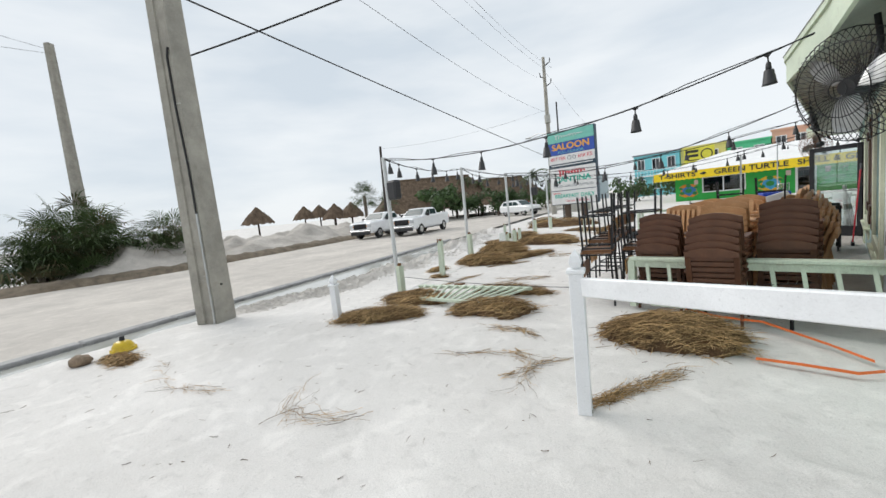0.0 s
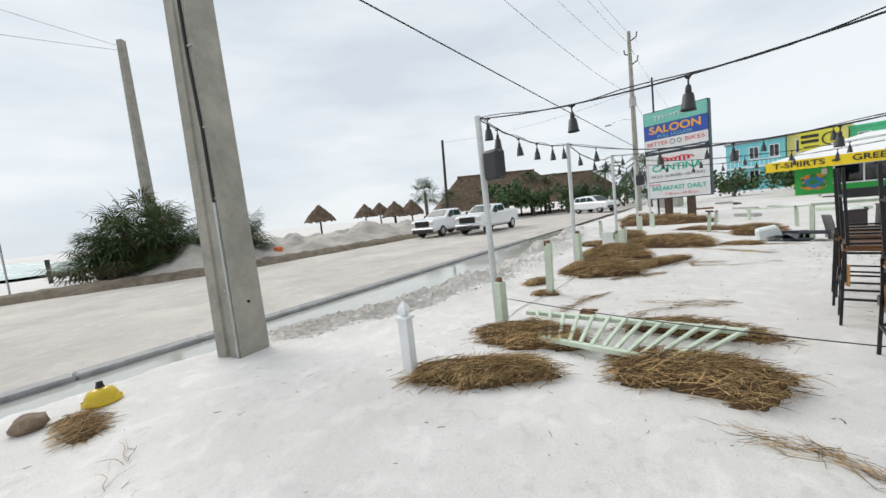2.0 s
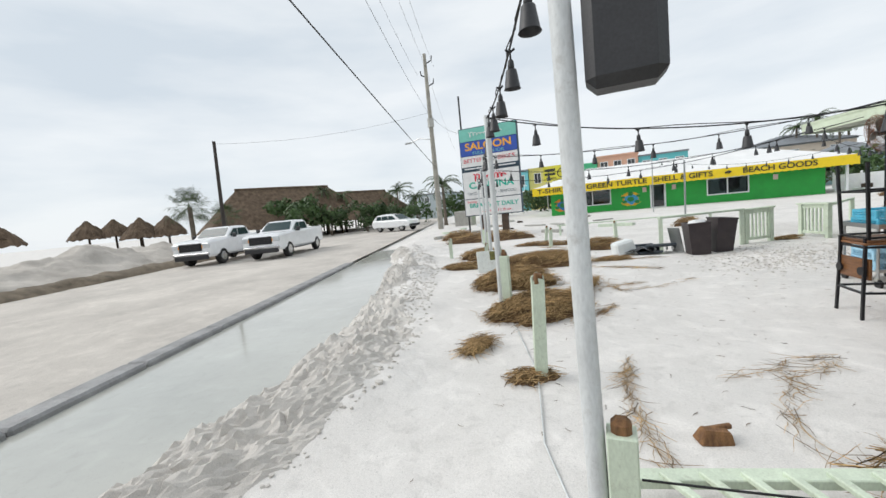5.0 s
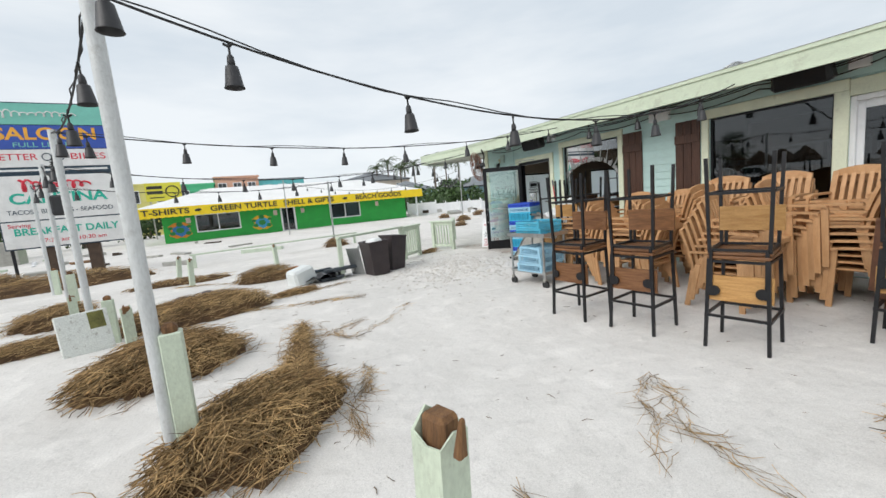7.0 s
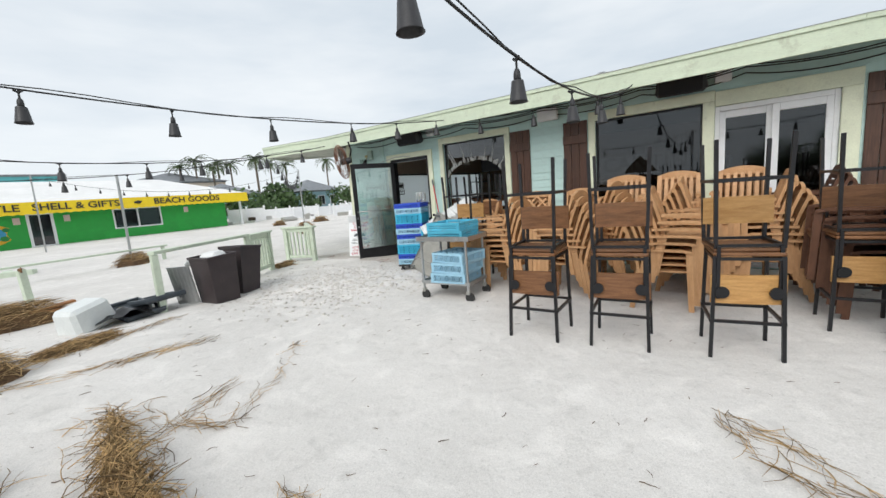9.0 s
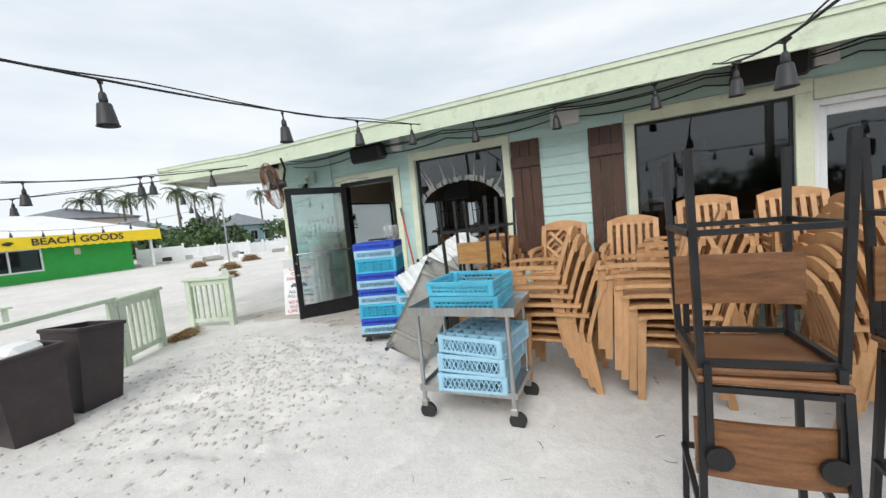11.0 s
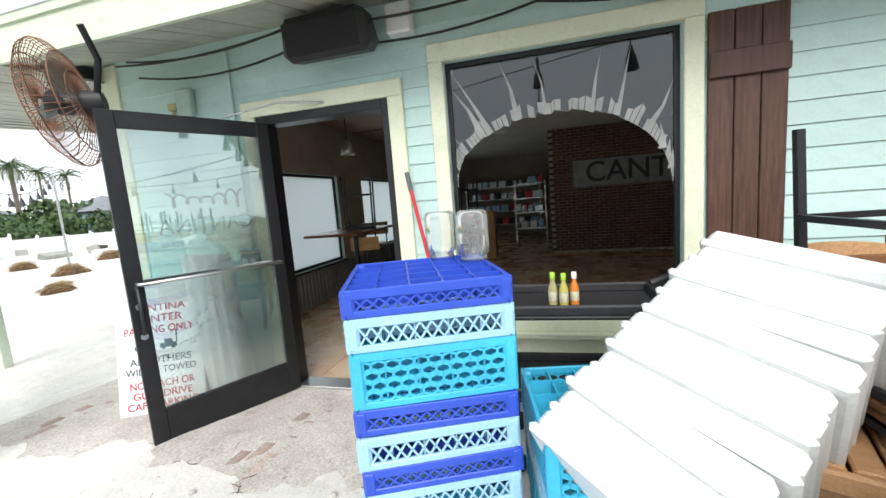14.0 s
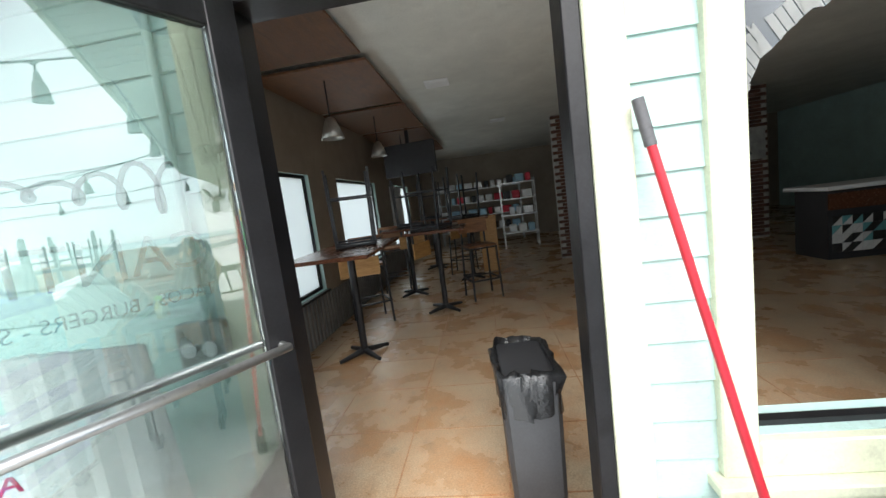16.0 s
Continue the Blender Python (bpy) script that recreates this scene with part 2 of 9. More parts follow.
def glass(name, col=(0.9, 0.95, 0.95), rough=0.0, reflect=1.0, dirt=0.0):
    """A thin pane: clear to straight light, with a mirror gloss by Fresnel and some dust."""
    k = bpy.data.materials.new(name)
    k.use_nodes = True
    nt = k.node_tree
    nt.nodes.clear()
    L = nt.links.new
    out = nt.nodes.new("ShaderNodeOutputMaterial")
    tr = nt.nodes.new("ShaderNodeBsdfTransparent")
    tr.inputs["Color"].default_value = (*col, 1)
    gl = nt.nodes.new("ShaderNodeBsdfGlossy")
    gl.inputs["Roughness"].default_value = rough
    fr = nt.nodes.new("ShaderNodeFresnel")
    fr.inputs["IOR"].default_value = 1.5
    mu = nt.nodes.new("ShaderNodeMath")
    mu.operation = "MULTIPLY"
    mu.use_clamp = True
    mu.inputs[1].default_value = reflect
    L(fr.outputs["Fac"], mu.inputs[0])
    mx = nt.nodes.new("ShaderNodeMixShader")
    L(mu.outputs["Value"], mx.inputs["Fac"])
    L(tr.outputs["BSDF"], mx.inputs[1])
    L(gl.outputs["BSDF"], mx.inputs[2])
    last = mx.outputs["Shader"]
    if dirt:
        df = nt.nodes.new("ShaderNodeBsdfDiffuse")
        df.inputs["Color"].default_value = (0.6, 0.6, 0.58, 1)
        tc = nt.nodes.new("ShaderNodeTexCoord")
        no = nt.nodes.new("ShaderNodeTexNoise")
        no.inputs["Scale"].default_value = 3.0
        no.inputs["Detail"].default_value = 7
        L(tc.outputs["Object"], no.inputs["Vector"])
        m2 = nt.nodes.new("ShaderNodeMath")
        m2.operation = "MULTIPLY"
        m2.inputs[1].default_value = dirt * 2
        L(no.outputs["Fac"], m2.inputs[0])
        m3 = nt.nodes.new("ShaderNodeMixShader")
        L(m2.outputs["Value"], m3.inputs["Fac"])
        L(last, m3.inputs[1])
        L(df.outputs["BSDF"], m3.inputs[2])
        last = m3.outputs["Shader"]
    L(last, out.inputs["Surface"])
    return k


def wood(name, c1, c2, scale=3.0, rough=0.55, per=0.15, aniso=(1, 14, 14)):
    return mat(name, c1, rough, 0, 0.2, scale, 0.1, 0.25, c2, 0, aniso, 0.4, per, 40)


def make_sand(name, col, col2, wet=None):
    k = mat(name, col, 0.92, 0, 0.1, 0.45, 0.07, 0.0, col2, 0, (1, 1, 1), 0.2, 0, 140)
    nt = k.node_tree
    L = nt.links.new
    bs = nt.nodes["Principled BSDF"]
    tc = [n for n in nt.nodes if n.type == "TEX_COORD"][0]
    hs = None
    for sc_, st in ((2.2, 1.0), (9.0, 0.55), (45.0, 0.2), (260.0, 0.06)):
        n = nt.nodes.new("ShaderNodeTexNoise")
        n.inputs["Scale"].default_value = sc_
        n.inputs["Detail"].default_value = 4
        L(tc.outputs["Object"], n.inputs["Vector"])
        m = nt.nodes.new("ShaderNodeMath")
        m.operation = "MULTIPLY_ADD"
        m.inputs[1].default_value = st
        L(n.outputs["Fac"], m.inputs[0])
        if hs:
            L(hs, m.inputs[2])
        else:
            m.inputs[2].default_value = 0
        hs = m.outputs["Value"]
    bp = nt.nodes.new("ShaderNodeBump")
    bp.inputs["Strength"].default_value = 0.4
    bp.inputs["Distance"].default_value = 0.05
    L(hs, bp.inputs["Height"])
    L(bp.outputs["Normal"], bs.inputs["Normal"])
    # scuffed dry patches and darker damp grains
    if bs.inputs["Base Color"].links:
        src = bs.inputs["Base Color"].links[0].from_socket
        for sc_, lo, hi, tone in ((3.3, 0.52, 0.66, 1.05), (7.5, 0.56, 0.70, 0.95), (70.0, 0.60, 0.75, 0.85)):
            n = nt.nodes.new("ShaderNodeTexNoise")
            n.inputs["Scale"].default_value = sc_
            n.inputs["Detail"].default_value = 5
            n.inputs["Distortion"].default_value = 0.6
            L(tc.outputs["Object"], n.inputs["Vector"])
            r = nt.nodes.new("ShaderNodeMapRange")
            r.inputs["From Min"].default_value = lo
            r.inputs["From Max"].default_value = hi
            r.inputs["To Min"].default_value = 1.0
            r.inputs["To Max"].default_value = tone
            L(n.outputs["Fac"], r.inputs["Value"])
            v = nt.nodes.new("ShaderNodeVectorMath")
            v.operation = "SCALE"
            L(src, v.inputs[0])
            L(r.outputs["Result"], v.inputs["Scale"])
            src = v.outputs["Vector"]
        L(src, bs.inputs["Base Color"])
    return k


SAND = make_sand("white_sand", (0.725, 0.703, 0.675), (0.605, 0.584, 0.556))
SAND_DUG = make_sand("dug_sand", (0.63, 0.60, 0.56), (0.49, 0.46, 0.425))
ROAD = make_sand("sanded_asphalt", (0.60, 0.56, 0.51), (0.43, 0.40, 0.365))
CONCRETE = mat("weathered_concrete", (0.40, 0.38, 0.33), 0.85, 0, 0.16, 2.5, 0.08, 0.3, None, 0.35)
KERB = mat("kerb_concrete", (0.34, 0.34, 0.34), 0.7, 0, 0.2, 3, 0.1, 0.3, None, 0.3)
WHITE = mat("white_vinyl", (0.82, 0.83, 0.84), 0.35, 0, 0.03, 3, 0.02, 0.03)
WHITE_POST = mat("weathered_white_post", (0.66, 0.68, 0.68), 0.5, 0, 0.10, 5, 0.05, 0.1, None, 0.35, (1, 1, 0.3))
PALE_GREEN = mat("pale_green_paint", (0.62, 0.70, 0.56), 0.55, 0, 0.08, 6, 0.05, 0.1, None, 0.4, (1, 1, 0.4))
CREAM = mat("cream_trim_paint", (0.77, 0.80, 0.61), 0.5, 0, 0.06, 3, 0.04, 0.12, None, 0.22)
FASCIA = mat("fascia_paint", (0.62, 0.70, 0.54), 0.5, 0, 0.07, 2.2, 0.04, 0.12, None, 0.35, (1, 0.3, 2))
AQUA = mat("aqua_siding_paint", (0.52, 0.71, 0.68), 0.5, 0, 0.07, 2.0, 0.04, 0.1, None, 0.12, (1, 1, 1))
SOFFIT = mat("soffit_boards", (0.50, 0.51, 0.43), 0.7, 0, 0.15, 3, 0.08, 0.2, None, 0.3)
SHUTTER = wood("dark_shutter_wood", (0.115, 0.055, 0.035), (0.05, 0.022, 0.014), 4, 0.45, 0.15, (14, 14, 1))
BLACK = mat("black_metal", (0.022, 0.022, 0.025), 0.4, 0.3, 0.2, 8, 0.1, 0.05)
BLACK_PL = mat("black_plastic", (0.03, 0.03, 0.033), 0.5, 0, 0.15, 8, 0.1, 0.08)
CABLE = mat("black_cable", (0.015, 0.015, 0.016), 0.6, 0, 0.1, 10, 0.05, 0)
GLASS_DARK = glass("tinted_window_glass", (0.30, 0.34, 0.37), 0.0, 2.2)
GLASS = glass("clear_door_glass", (0.84, 0.91, 0.90), 0.0, 5.0, 0.02)

# ---- plan of the street: s runs along the road, n across it towards the shops ----
RA = math.atan2(0.33, 0.944)


def road_pt(n, s, z=0.0):
    return Vector((n * math.cos(RA) - s * math.sin(RA), n * math.sin(RA) + s * math.cos(RA), z))


def to_road(x, y):
    return x * math.cos(RA) + y * math.sin(RA), -x * math.sin(RA) + y * math.cos(RA)


def smooth01(a, b, x):
    t = min(1.0, max(0.0, (x - a) / (b - a)))
    return t * t * (3 - 2 * t)


def puddle_edge(s):
    return -8.1 + 1.45 * smooth01(5.0, 8.5, s) - 1.4 * smooth01(14, 22, s) + 0.22 * noise.noise((s * 0.7, 3.3, 0)) + 0.09 * noise.noise((s * 2.9, 1.3, 0)) + 0.04 * noise.noise((s * 9, 1.3, 0))


def ground_z(x, y):
    n, s = to_road(x, y)
    z = 0.05 * noise.noise((x * 0.35, y * 0.35, 1.7)) + 0.018 * noise.noise((x * 1.3, y * 1.3, 4.1))
    # gentle bank of sand along the old fence
    z += 0.06 * math.exp(-((n + 4.3) / 1.6) ** 2) * smooth01(1.5, 4, s) * (1 - smooth01(16, 24, s))
    # ridge dug out beside the standing water
    e = puddle_edge(s)
    ridge = math.exp(-((n - e - 0.55) / 0.5) ** 2) * smooth01(5, 7, s) * (1 - smooth01(20, 24, s))
    z += ridge * (0.07 + 0.06 * noise.noise((x * 1.1, y * 1.1, 9.0)) + 0.07 * noise.noise((x * 4, y * 4, 2.0)))
    # heaps beside the fence
    for hn, hs, hr, hh in ((-5.9, 8.4, 0.75, 0.2), (-5.7, 10.7, 0.6, 0.16), (-6.2, 13.7, 0.8, 0.26), (-6.3, 16.2, 0.9, 0.3), (-6.5, 19.2, 1.1, 0.32)):
        z += hh * math.exp(-(((n - hn) ** 2 + (s - hs) ** 2) / hr ** 2)) * (1 + 0.3 * noise.noise((x * 3, y * 3, 5.0)))
    low = 1 - smooth01(e - 0.12, e + 0.16, n)
    z = z * (1 - low) - 0.28 * low
    # the far side of the road: verge, ploughed banks of sand, then the beach falling to the sea
    far = -21.0 - 3.5 * (1 - smooth01(2, 12, s))
    v = 1 - smooth01(far - 1.2, far + 0.3, n)
    if v > 0:
        bank = 0.5 * math.exp(-((n - far + 4.0) / 2.6) ** 2) * smooth01(9, 15, s) * (1 - smooth01(30, 44, s))
        bank += 1.2 * math.exp(-((n - far + 3.0) / 2.2) ** 2) * (1 - smooth01(-9, -4.5, s)) * smooth01(-40, -30, s)
        bank *= 1 + 0.28 * noise.noise((x * 0.4, y * 0.4, 7.0)) + 0.1 * noise.noise((x * 1.7, y * 1.7, 7.0))
        z += v * (0.32 + bank - 0.03 * max(0.0, far - n - 6) * (1 - smooth01(20, 40, s)))
    # sand trampled in front of the doorway and under the entry
    d = math.hypot(x + 2.7, (y - 12.7) * 0.8)
    tread = math.exp(-(d / 1.7) ** 4) * min(1.0, max(0.0, 0.65 + 1.4 * noise.noise((x * 0.9, y * 0.9, 6.0))))
    z += tread * (0.05 * noise.noise((x * 4.2, y * 4.2, 2.2)) + 0.035 * noise.noise((x * 8.5, y * 8.5, 7.2)))
    if x > -1.2 and 3.0 < y < 16.5:
        z = z * (1 - smooth01(-1.2, -0.5, x)) - 0.05 * smooth01(-0.9, 0.3, x)
    return z


def spaced(lo, hi, near, fine, grow):
    """Grid lines, fine near a stretch and wider away from it."""
    out = [near[0]]
    while out[-1] < near[1]:
        out.append(out[-1] + fine)
    st = fine
    while out[-1] < hi:
        st *= grow
        out.append(out[-1] + st)
    st = fine
    while out[0] > lo:
        st *= grow
        out.insert(0, out[0] - st)
    return out


g = Shape()
gx = spaced(-3000, 3000, (-11.5, 0.9), 0.06, 1.09)
gy = spaced(-3000, 3000, (-1.0, 17.0), 0.06, 1.09)
nx = len(gx)
gv, gf = [], []
for yy in gy:
    for xx in gx:
        zz = ground_z(xx, yy)
        nn = to_road(xx, yy)[0]
        if nn < -60 and zz > -1.6:
            zz = max(-1.6, zz)
        gv.append((xx, yy, zz))
for j in range(len(gy) - 1):
    for i in range(nx - 1):
        gf.append((j * nx + i, j * nx + i + 1, (j + 1) * nx + i + 1, (j + 1) * nx + i))
g.add(gv, gf, True)
solid("ground", g, SAND, "pale storm-blown sand covering the whole lot", "ground", kind="structure")

# road, kerb and standing water
g = Shape()
rows_s = spaced(-900, 900, (-20, 60), 0.8, 1.15)
cols_n = [-25.5 + i * 0.8 for i in range(21)] + [-9.4]
rv = []
for s_ in rows_s:
    for n_ in cols_n:
        p = road_pt(n_, s_)
        rv.append((p.x, p.y, -0.085 + 0.02 * noise.noise((n_ * 0.5, s_ * 0.12, 0)) - 0.06 * smooth01(-10.5, -9.4, n_)))
nc = len(cols_n)
g.add(rv, [(j * nc + i, j * nc + i + 1, (j + 1) * nc + i + 1, (j + 1) * nc + i) for j in range(len(rows_s) - 1) for i in range(nc - 1)], True)
solid("road", g, ROAD, "sand-covered two-lane asphalt road with tyre tracks", "road", kind="structure")
g = Shape()
for i in range(-12, 12):
    a, b = i * 1.6, i * 1.6 + 1.59
    c = road_pt(-9.22, (a + b) / 2, -0.13)
    g.box((0, 0, 0), (0.34, b - a, 0.16), Matrix.Translation(c) @ Matrix.Rotation(RA, 4, "Z"), 0.03)
solid("kerb", g, KERB, "wet grey concrete kerb along the road", "kerb", kind="structure")
WATER = mat("puddle_water", (0.47, 0.47, 0.43), 0.04, 0, 0.08, 0.6, 0.0, 0.0, None, 0, (1, 1, 1), 0.9)
g = Shape()
pv = []
for i in range(0, 121):
    s_ = -16 + i * 0.33
    for n_ in (-9.1, puddle_edge(s_) + 0.5):
        p = road_pt(n_, s_, -0.125)
        pv.append(p)
g.add(pv, [(2 * i, 2 * i + 1, 2 * i + 3, 2 * i + 2) for i in range(120)])
solid("puddle", g, WATER, "shallow milky flood water standing beside the kerb", "water", kind="structure")
SEA = mat("sea_water", (0.28, 0.42, 0.40), 0.25, 0, 0.1, 0.05, 0.02, 0.1, None, 0, (1, 1, 1), 0.5)
g = Shape()
g.add([(*road_pt(-75, -2500)[:2], -1.0), (*road_pt(-75, 2500)[:2], -1.0), (*road_pt(-2900, 2500)[:2], -1.0), (*road_pt(-2900, -2500)[:2], -1.0)], [(0, 1, 2, 3)])
solid("sea", g, SEA, "grey-green sea beyond the beach", "water", kind="structure")


# ridge of rough dug sand between the standing water and the old fence
g = Shape()
ns, nn_ = 420, 36
bv = []
for i in range(ns + 1):
    s_ = 4.8 + 16.5 * i / ns
    e = puddle_edge(s_)
    wide = 1.3 - 0.5 * smooth01(9, 12, s_)
    for j in range(nn_ + 1):
        f = j / nn_
        p = road_pt(e - 0.1 + wide * f, s_)
        q = math.sin(math.pi * f) ** 0.6
        q *= smooth01(0, 0.05, i / ns) * (1 - smooth01(0.9, 1, i / ns))
        rough = 0.05 * noise.noise((p.x * 2.6, p.y * 2.6, 1.0)) + 0.05 * noise.noise((p.x * 8, p.y * 8, 2.0)) + 0.09 * abs(noise.noise((p.x * 15, p.y * 15, 3.0))) + 0.05 * abs(noise.noise((p.x * 29, p.y * 29, 3.0)))
        mask = smooth01(-0.2, 0.25, noise.noise((p.x * 0.9, p.y * 0.9, 6.0)) + 0.15)
        bv.append((p.x, p.y, ground_z(p.x, p.y) - 0.02 + q * max(mask, 1 - smooth01(10, 13, s_)) * (0.04 + 1.1 * rough)))
g.add(bv, [(i * (nn_ + 1) + j, i * (nn_ + 1) + j + 1, (i + 1) * (nn_ + 1) + j + 1, (i + 1) * (nn_ + 1) + j) for i in range(ns) for j in range(nn_)], False)
solid("ground_berm", g, SAND_DUG, "rough ridge of damp dug sand beside the water", "ground", kind="structure")

# banks of ploughed sand along the far side of the road
BANK = make_sand("ploughed_sand", (0.55, 0.515, 0.47), (0.36, 0.33, 0.295))
for s0, s1, nlo, nhi, top in ((7.0, 40.0, -28.5, -20.7, 1.25), (-16.0, -4.6, -32.0, -24.6, 1.35)):
    g = Shape()
    ns, nn_ = int((s1 - s0) / 0.16), 46
    bv = []
    for i in range(ns + 1):
        s_ = s0 + (s1 - s0) * i / ns
        ends = smooth01(s0, s0 + 4, s_) * (1 - smooth01(s1 - 8, s1, s_))
        for j in range(nn_ + 1):
            f = j / nn_
            p = road_pt(nlo + (nhi - nlo) * f - 2.8 * (1 - smooth01(4, 12, s_)) * (s0 > 0), s_)
            q = math.sin(math.pi * min(1, f * 1.02)) ** 0.8
            r = 0.55 + 0.5 * noise.noise((p.x * 0.28, p.y * 0.28, 3.0)) + 0.22 * noise.noise((p.x * 1.1, p.y * 1.1, 4.0)) + 0.1 * noise.noise((p.x * 3.1, p.y * 3.1, 5.0)) + 0.07 * abs(noise.noise((p.x * 7, p.y * 7, 5.0)))
            bv.append((p.x, p.y, ground_z(p.x, p.y) * (1 - ends) - 0.12 + ends * (0.15 + q * top * 1.35 * max(0.1, r))))
    g.add(bv, [(i * (nn_ + 1) + j, i * (nn_ + 1) + j + 1, (i + 1) * (nn_ + 1) + j + 1, (i + 1) * (nn_ + 1) + j) for i in range(ns) for j in range(nn_)], True)
    solid("ground_bank", g, BANK, "bank of ploughed grey sand beside the road", "ground", kind="structure")
# eroded brown edge of the far verge
SOIL = mat("verge_soil", (0.22, 0.175, 0.125), 0.95, 0, 0.3, 3, 0.15, 0.5, (0.10, 0.08, 0.055), 0)
g = Shape()
bv = []
for i in range(0, 261):
    s_ = -14 + i * 0.22
    far = -21.0 - 3.5 * (1 - smooth01(2, 12, s_)) + 0.25
    for j, (dn, dz) in enumerate(((0.55, -0.12), (0.3, 0.02), (0.12, 0.12), (-0.15, 0.22), (-0.7, 0.24), (-1.3, 0.1))):
        p = road_pt(far + dn + 0.2 * noise.noise((s_ * 0.9, j * 0.5, 1.0)), s_)
        bv.append((p.x, p.y, dz + 0.10 * noise.noise((p.x * 2, p.y * 2, 8.0)) * (j > 0)))
g.add(bv, [(i * 6 + j, (i + 1) * 6 + j, (i + 1) * 6 + j + 1, i * 6 + j + 1) for i in range(260) for j in range(5)], True)
solid("verge", g, SOIL, "eroded brown soil edge of the far verge", "verge", kind="structure")
# ---- restaurant shell ----
WX, WT = 0.37, 0.16
Y0, Y1, XB = 3.4, 15.38, 13.2
ZT = 2.92
DOOR = (12.69, 13.85, -0.05, 2.27)
WIN1 = (10.755, 12.255, 0.62, 2.45)
WIN2 = (7.49, 9.03, 0.58, 2.42)
SLID = (6.02, 7.34, -0.03, 2.34)
HOLES = [DOOR, WIN1, WIN2, SLID]
wall_front = solid("wall_front", wall_with_holes("x", WX, WT, Y0, Y1, -0.3, ZT, HOLES), AQUA, "aqua painted clapboard front wall of the restaurant", "wall", kind="structure")
ENDW = [(1.25, 3.95, 0.56, 2.05), (4.9, 7.0, 0.56, 2.05), (8.2, 10.4, 0.56, 2.05)]
INNER = mat("tan_inner_paint", (0.36, 0.30, 0.23), 0.7, 0, 0.1, 2, 0.05, 0.1, None, 0.1)
wall_end = solid("wall_end", wall_with_holes("y", Y1 - WT, WT, WX + WT, XB, -0.3, 3.0, ENDW), [AQUA, INNER], "end wall of the restaurant with frosted windows", "wall", kind="structure")
for p in wall_end.data.polygons:
    p.material_index = 1 if p.center.y < Y1 - WT + 0.02 else 0
wall_front.data.materials.append(INNER)
for p in wall_front.data.polygons:
    p.material_index = 1 if p.center.x > WX + WT - 0.02 else 0
solid("wall_back", Shape().slab(XB, XB + 0.16, Y0, Y1, -0.3, 3.0), INNER, "dim back wall of the dining room", "wall", kind="structure")
solid("wall_side", Shape().slab(WX + WT, XB, Y0 - 0.16, Y0, -0.3, 3.0), AQUA, "blank side wall of the restaurant", "wall", kind="structure")

# clapboards, each a tapered board, fitted between the trims
def board_mesh(length):
    s = Shape()
    s.add([(0, 0, 0), (-0.017, 0, 0), (-0.005, 0, 0.139), (0, 0, 0.139), (0, length, 0), (-0.017, length, 0), (-0.005, length, 0.139), (0, length, 0.139)],
          [(0, 1, 2, 3), (4, 7, 6, 5), (1, 5, 6, 2), (0, 4, 5, 1), (3, 2, 6, 7)])
    return s.mesh("clapboard", CLAP)


CLAP = mat("aqua_clapboard_paint", (0.53, 0.72, 0.685), 0.45, 0, 0.05, 1.3, 0.03, 0.08, None, 0.14, (1, 0.5, 2.0), 0.5, 0.06)
BLOCKED = [(12.57, 13.97, -1, 2.39), (10.645, 12.363, 0.28, 2.575), (7.34, 9.14, 0.26, 2.57), (5.83, 7.4, -1, 2.55)]
board_cache = {}
zc = -0.12
while zc < 2.86:
    cuts = sorted([(b[0], b[1]) for b in BLOCKED if b[2] < zc + 0.07 < b[3]])
    y = Y0
    spans = []
    for c0, c1 in cuts:
        if c0 > y:
            spans.append((y, c0))
        y = max(y, c1)
    spans.append((y, Y1))
    for a, b in spans:
        key = round(b - a, 3)
        if key not in board_cache:
            board_cache[key] = board_mesh(b - a)
        part("clapboard", board_cache[key], CLAP, wall_front, m=Matrix.Translation((WX, a, zc)))
    zc += 0.135


def trim(name, label, slabs, material, kind="structure", bev=0.006):
    s = Shape()
    for q in slabs:
        s.slab(*q, bev=bev)
    return solid(name, s, material, label, "trim", kind=kind)


XT = WX - 0.045
trim("trim_door", "cream painted casing round the doorway", [(XT, WX, 12.57, 12.69, -0.1, 2.27), (XT, WX, 13.85, 13.97, -0.1, 2.27), (XT - 0.003, WX, 12.57, 13.97, 2.27, 2.39)], CREAM)
trim("trim_window", "cream casing and sill of the smashed window", [(XT, WX, 12.255, 12.363, 0.50, 2.45), (XT, WX, 10.645, 10.755, 0.50, 2.45), (XT - 0.003, WX, 10.645, 12.363, 2.45, 2.575), (XT, WX, 10.755, 12.255, 0.50, 0.62), (XT - 0.05, WX, 10.60, 12.40, 0.46, 0.50), (XT + 0.01, WX, 10.645, 12.363, 0.28, 0.46)], CREAM)
trim("trim_window", "cream casing of the large dark window", [(XT, WX, 9.03, 9.14, 0.41, 2.42), (XT - 0.003, WX, 7.34, 9.14, 2.42, 2.57), (XT, WX, 7.34, 7.49, -0.1, 2.42), (XT, WX, 7.49, 9.03, 0.41, 0.58), (XT - 0.05, WX, 7.49, 9.18, 0.385, 0.43), (XT + 0.01, WX, 7.49, 9.14, 0.26, 0.385)], CREAM)
trim("trim_slider", "cream casing of the white sliding doors", [(XT, WX, 5.83, 6.02, -0.1, 2.34), (XT - 0.006, WX, 5.83, 7.338, 2.34, 2.55)], CREAM)
trim("trim_corner", "cream corner board at the end of the front wall", [(WX - 0.035, WX, Y1 - 0.14, Y1 + 0.03, -0.1, 2.9)], CREAM)

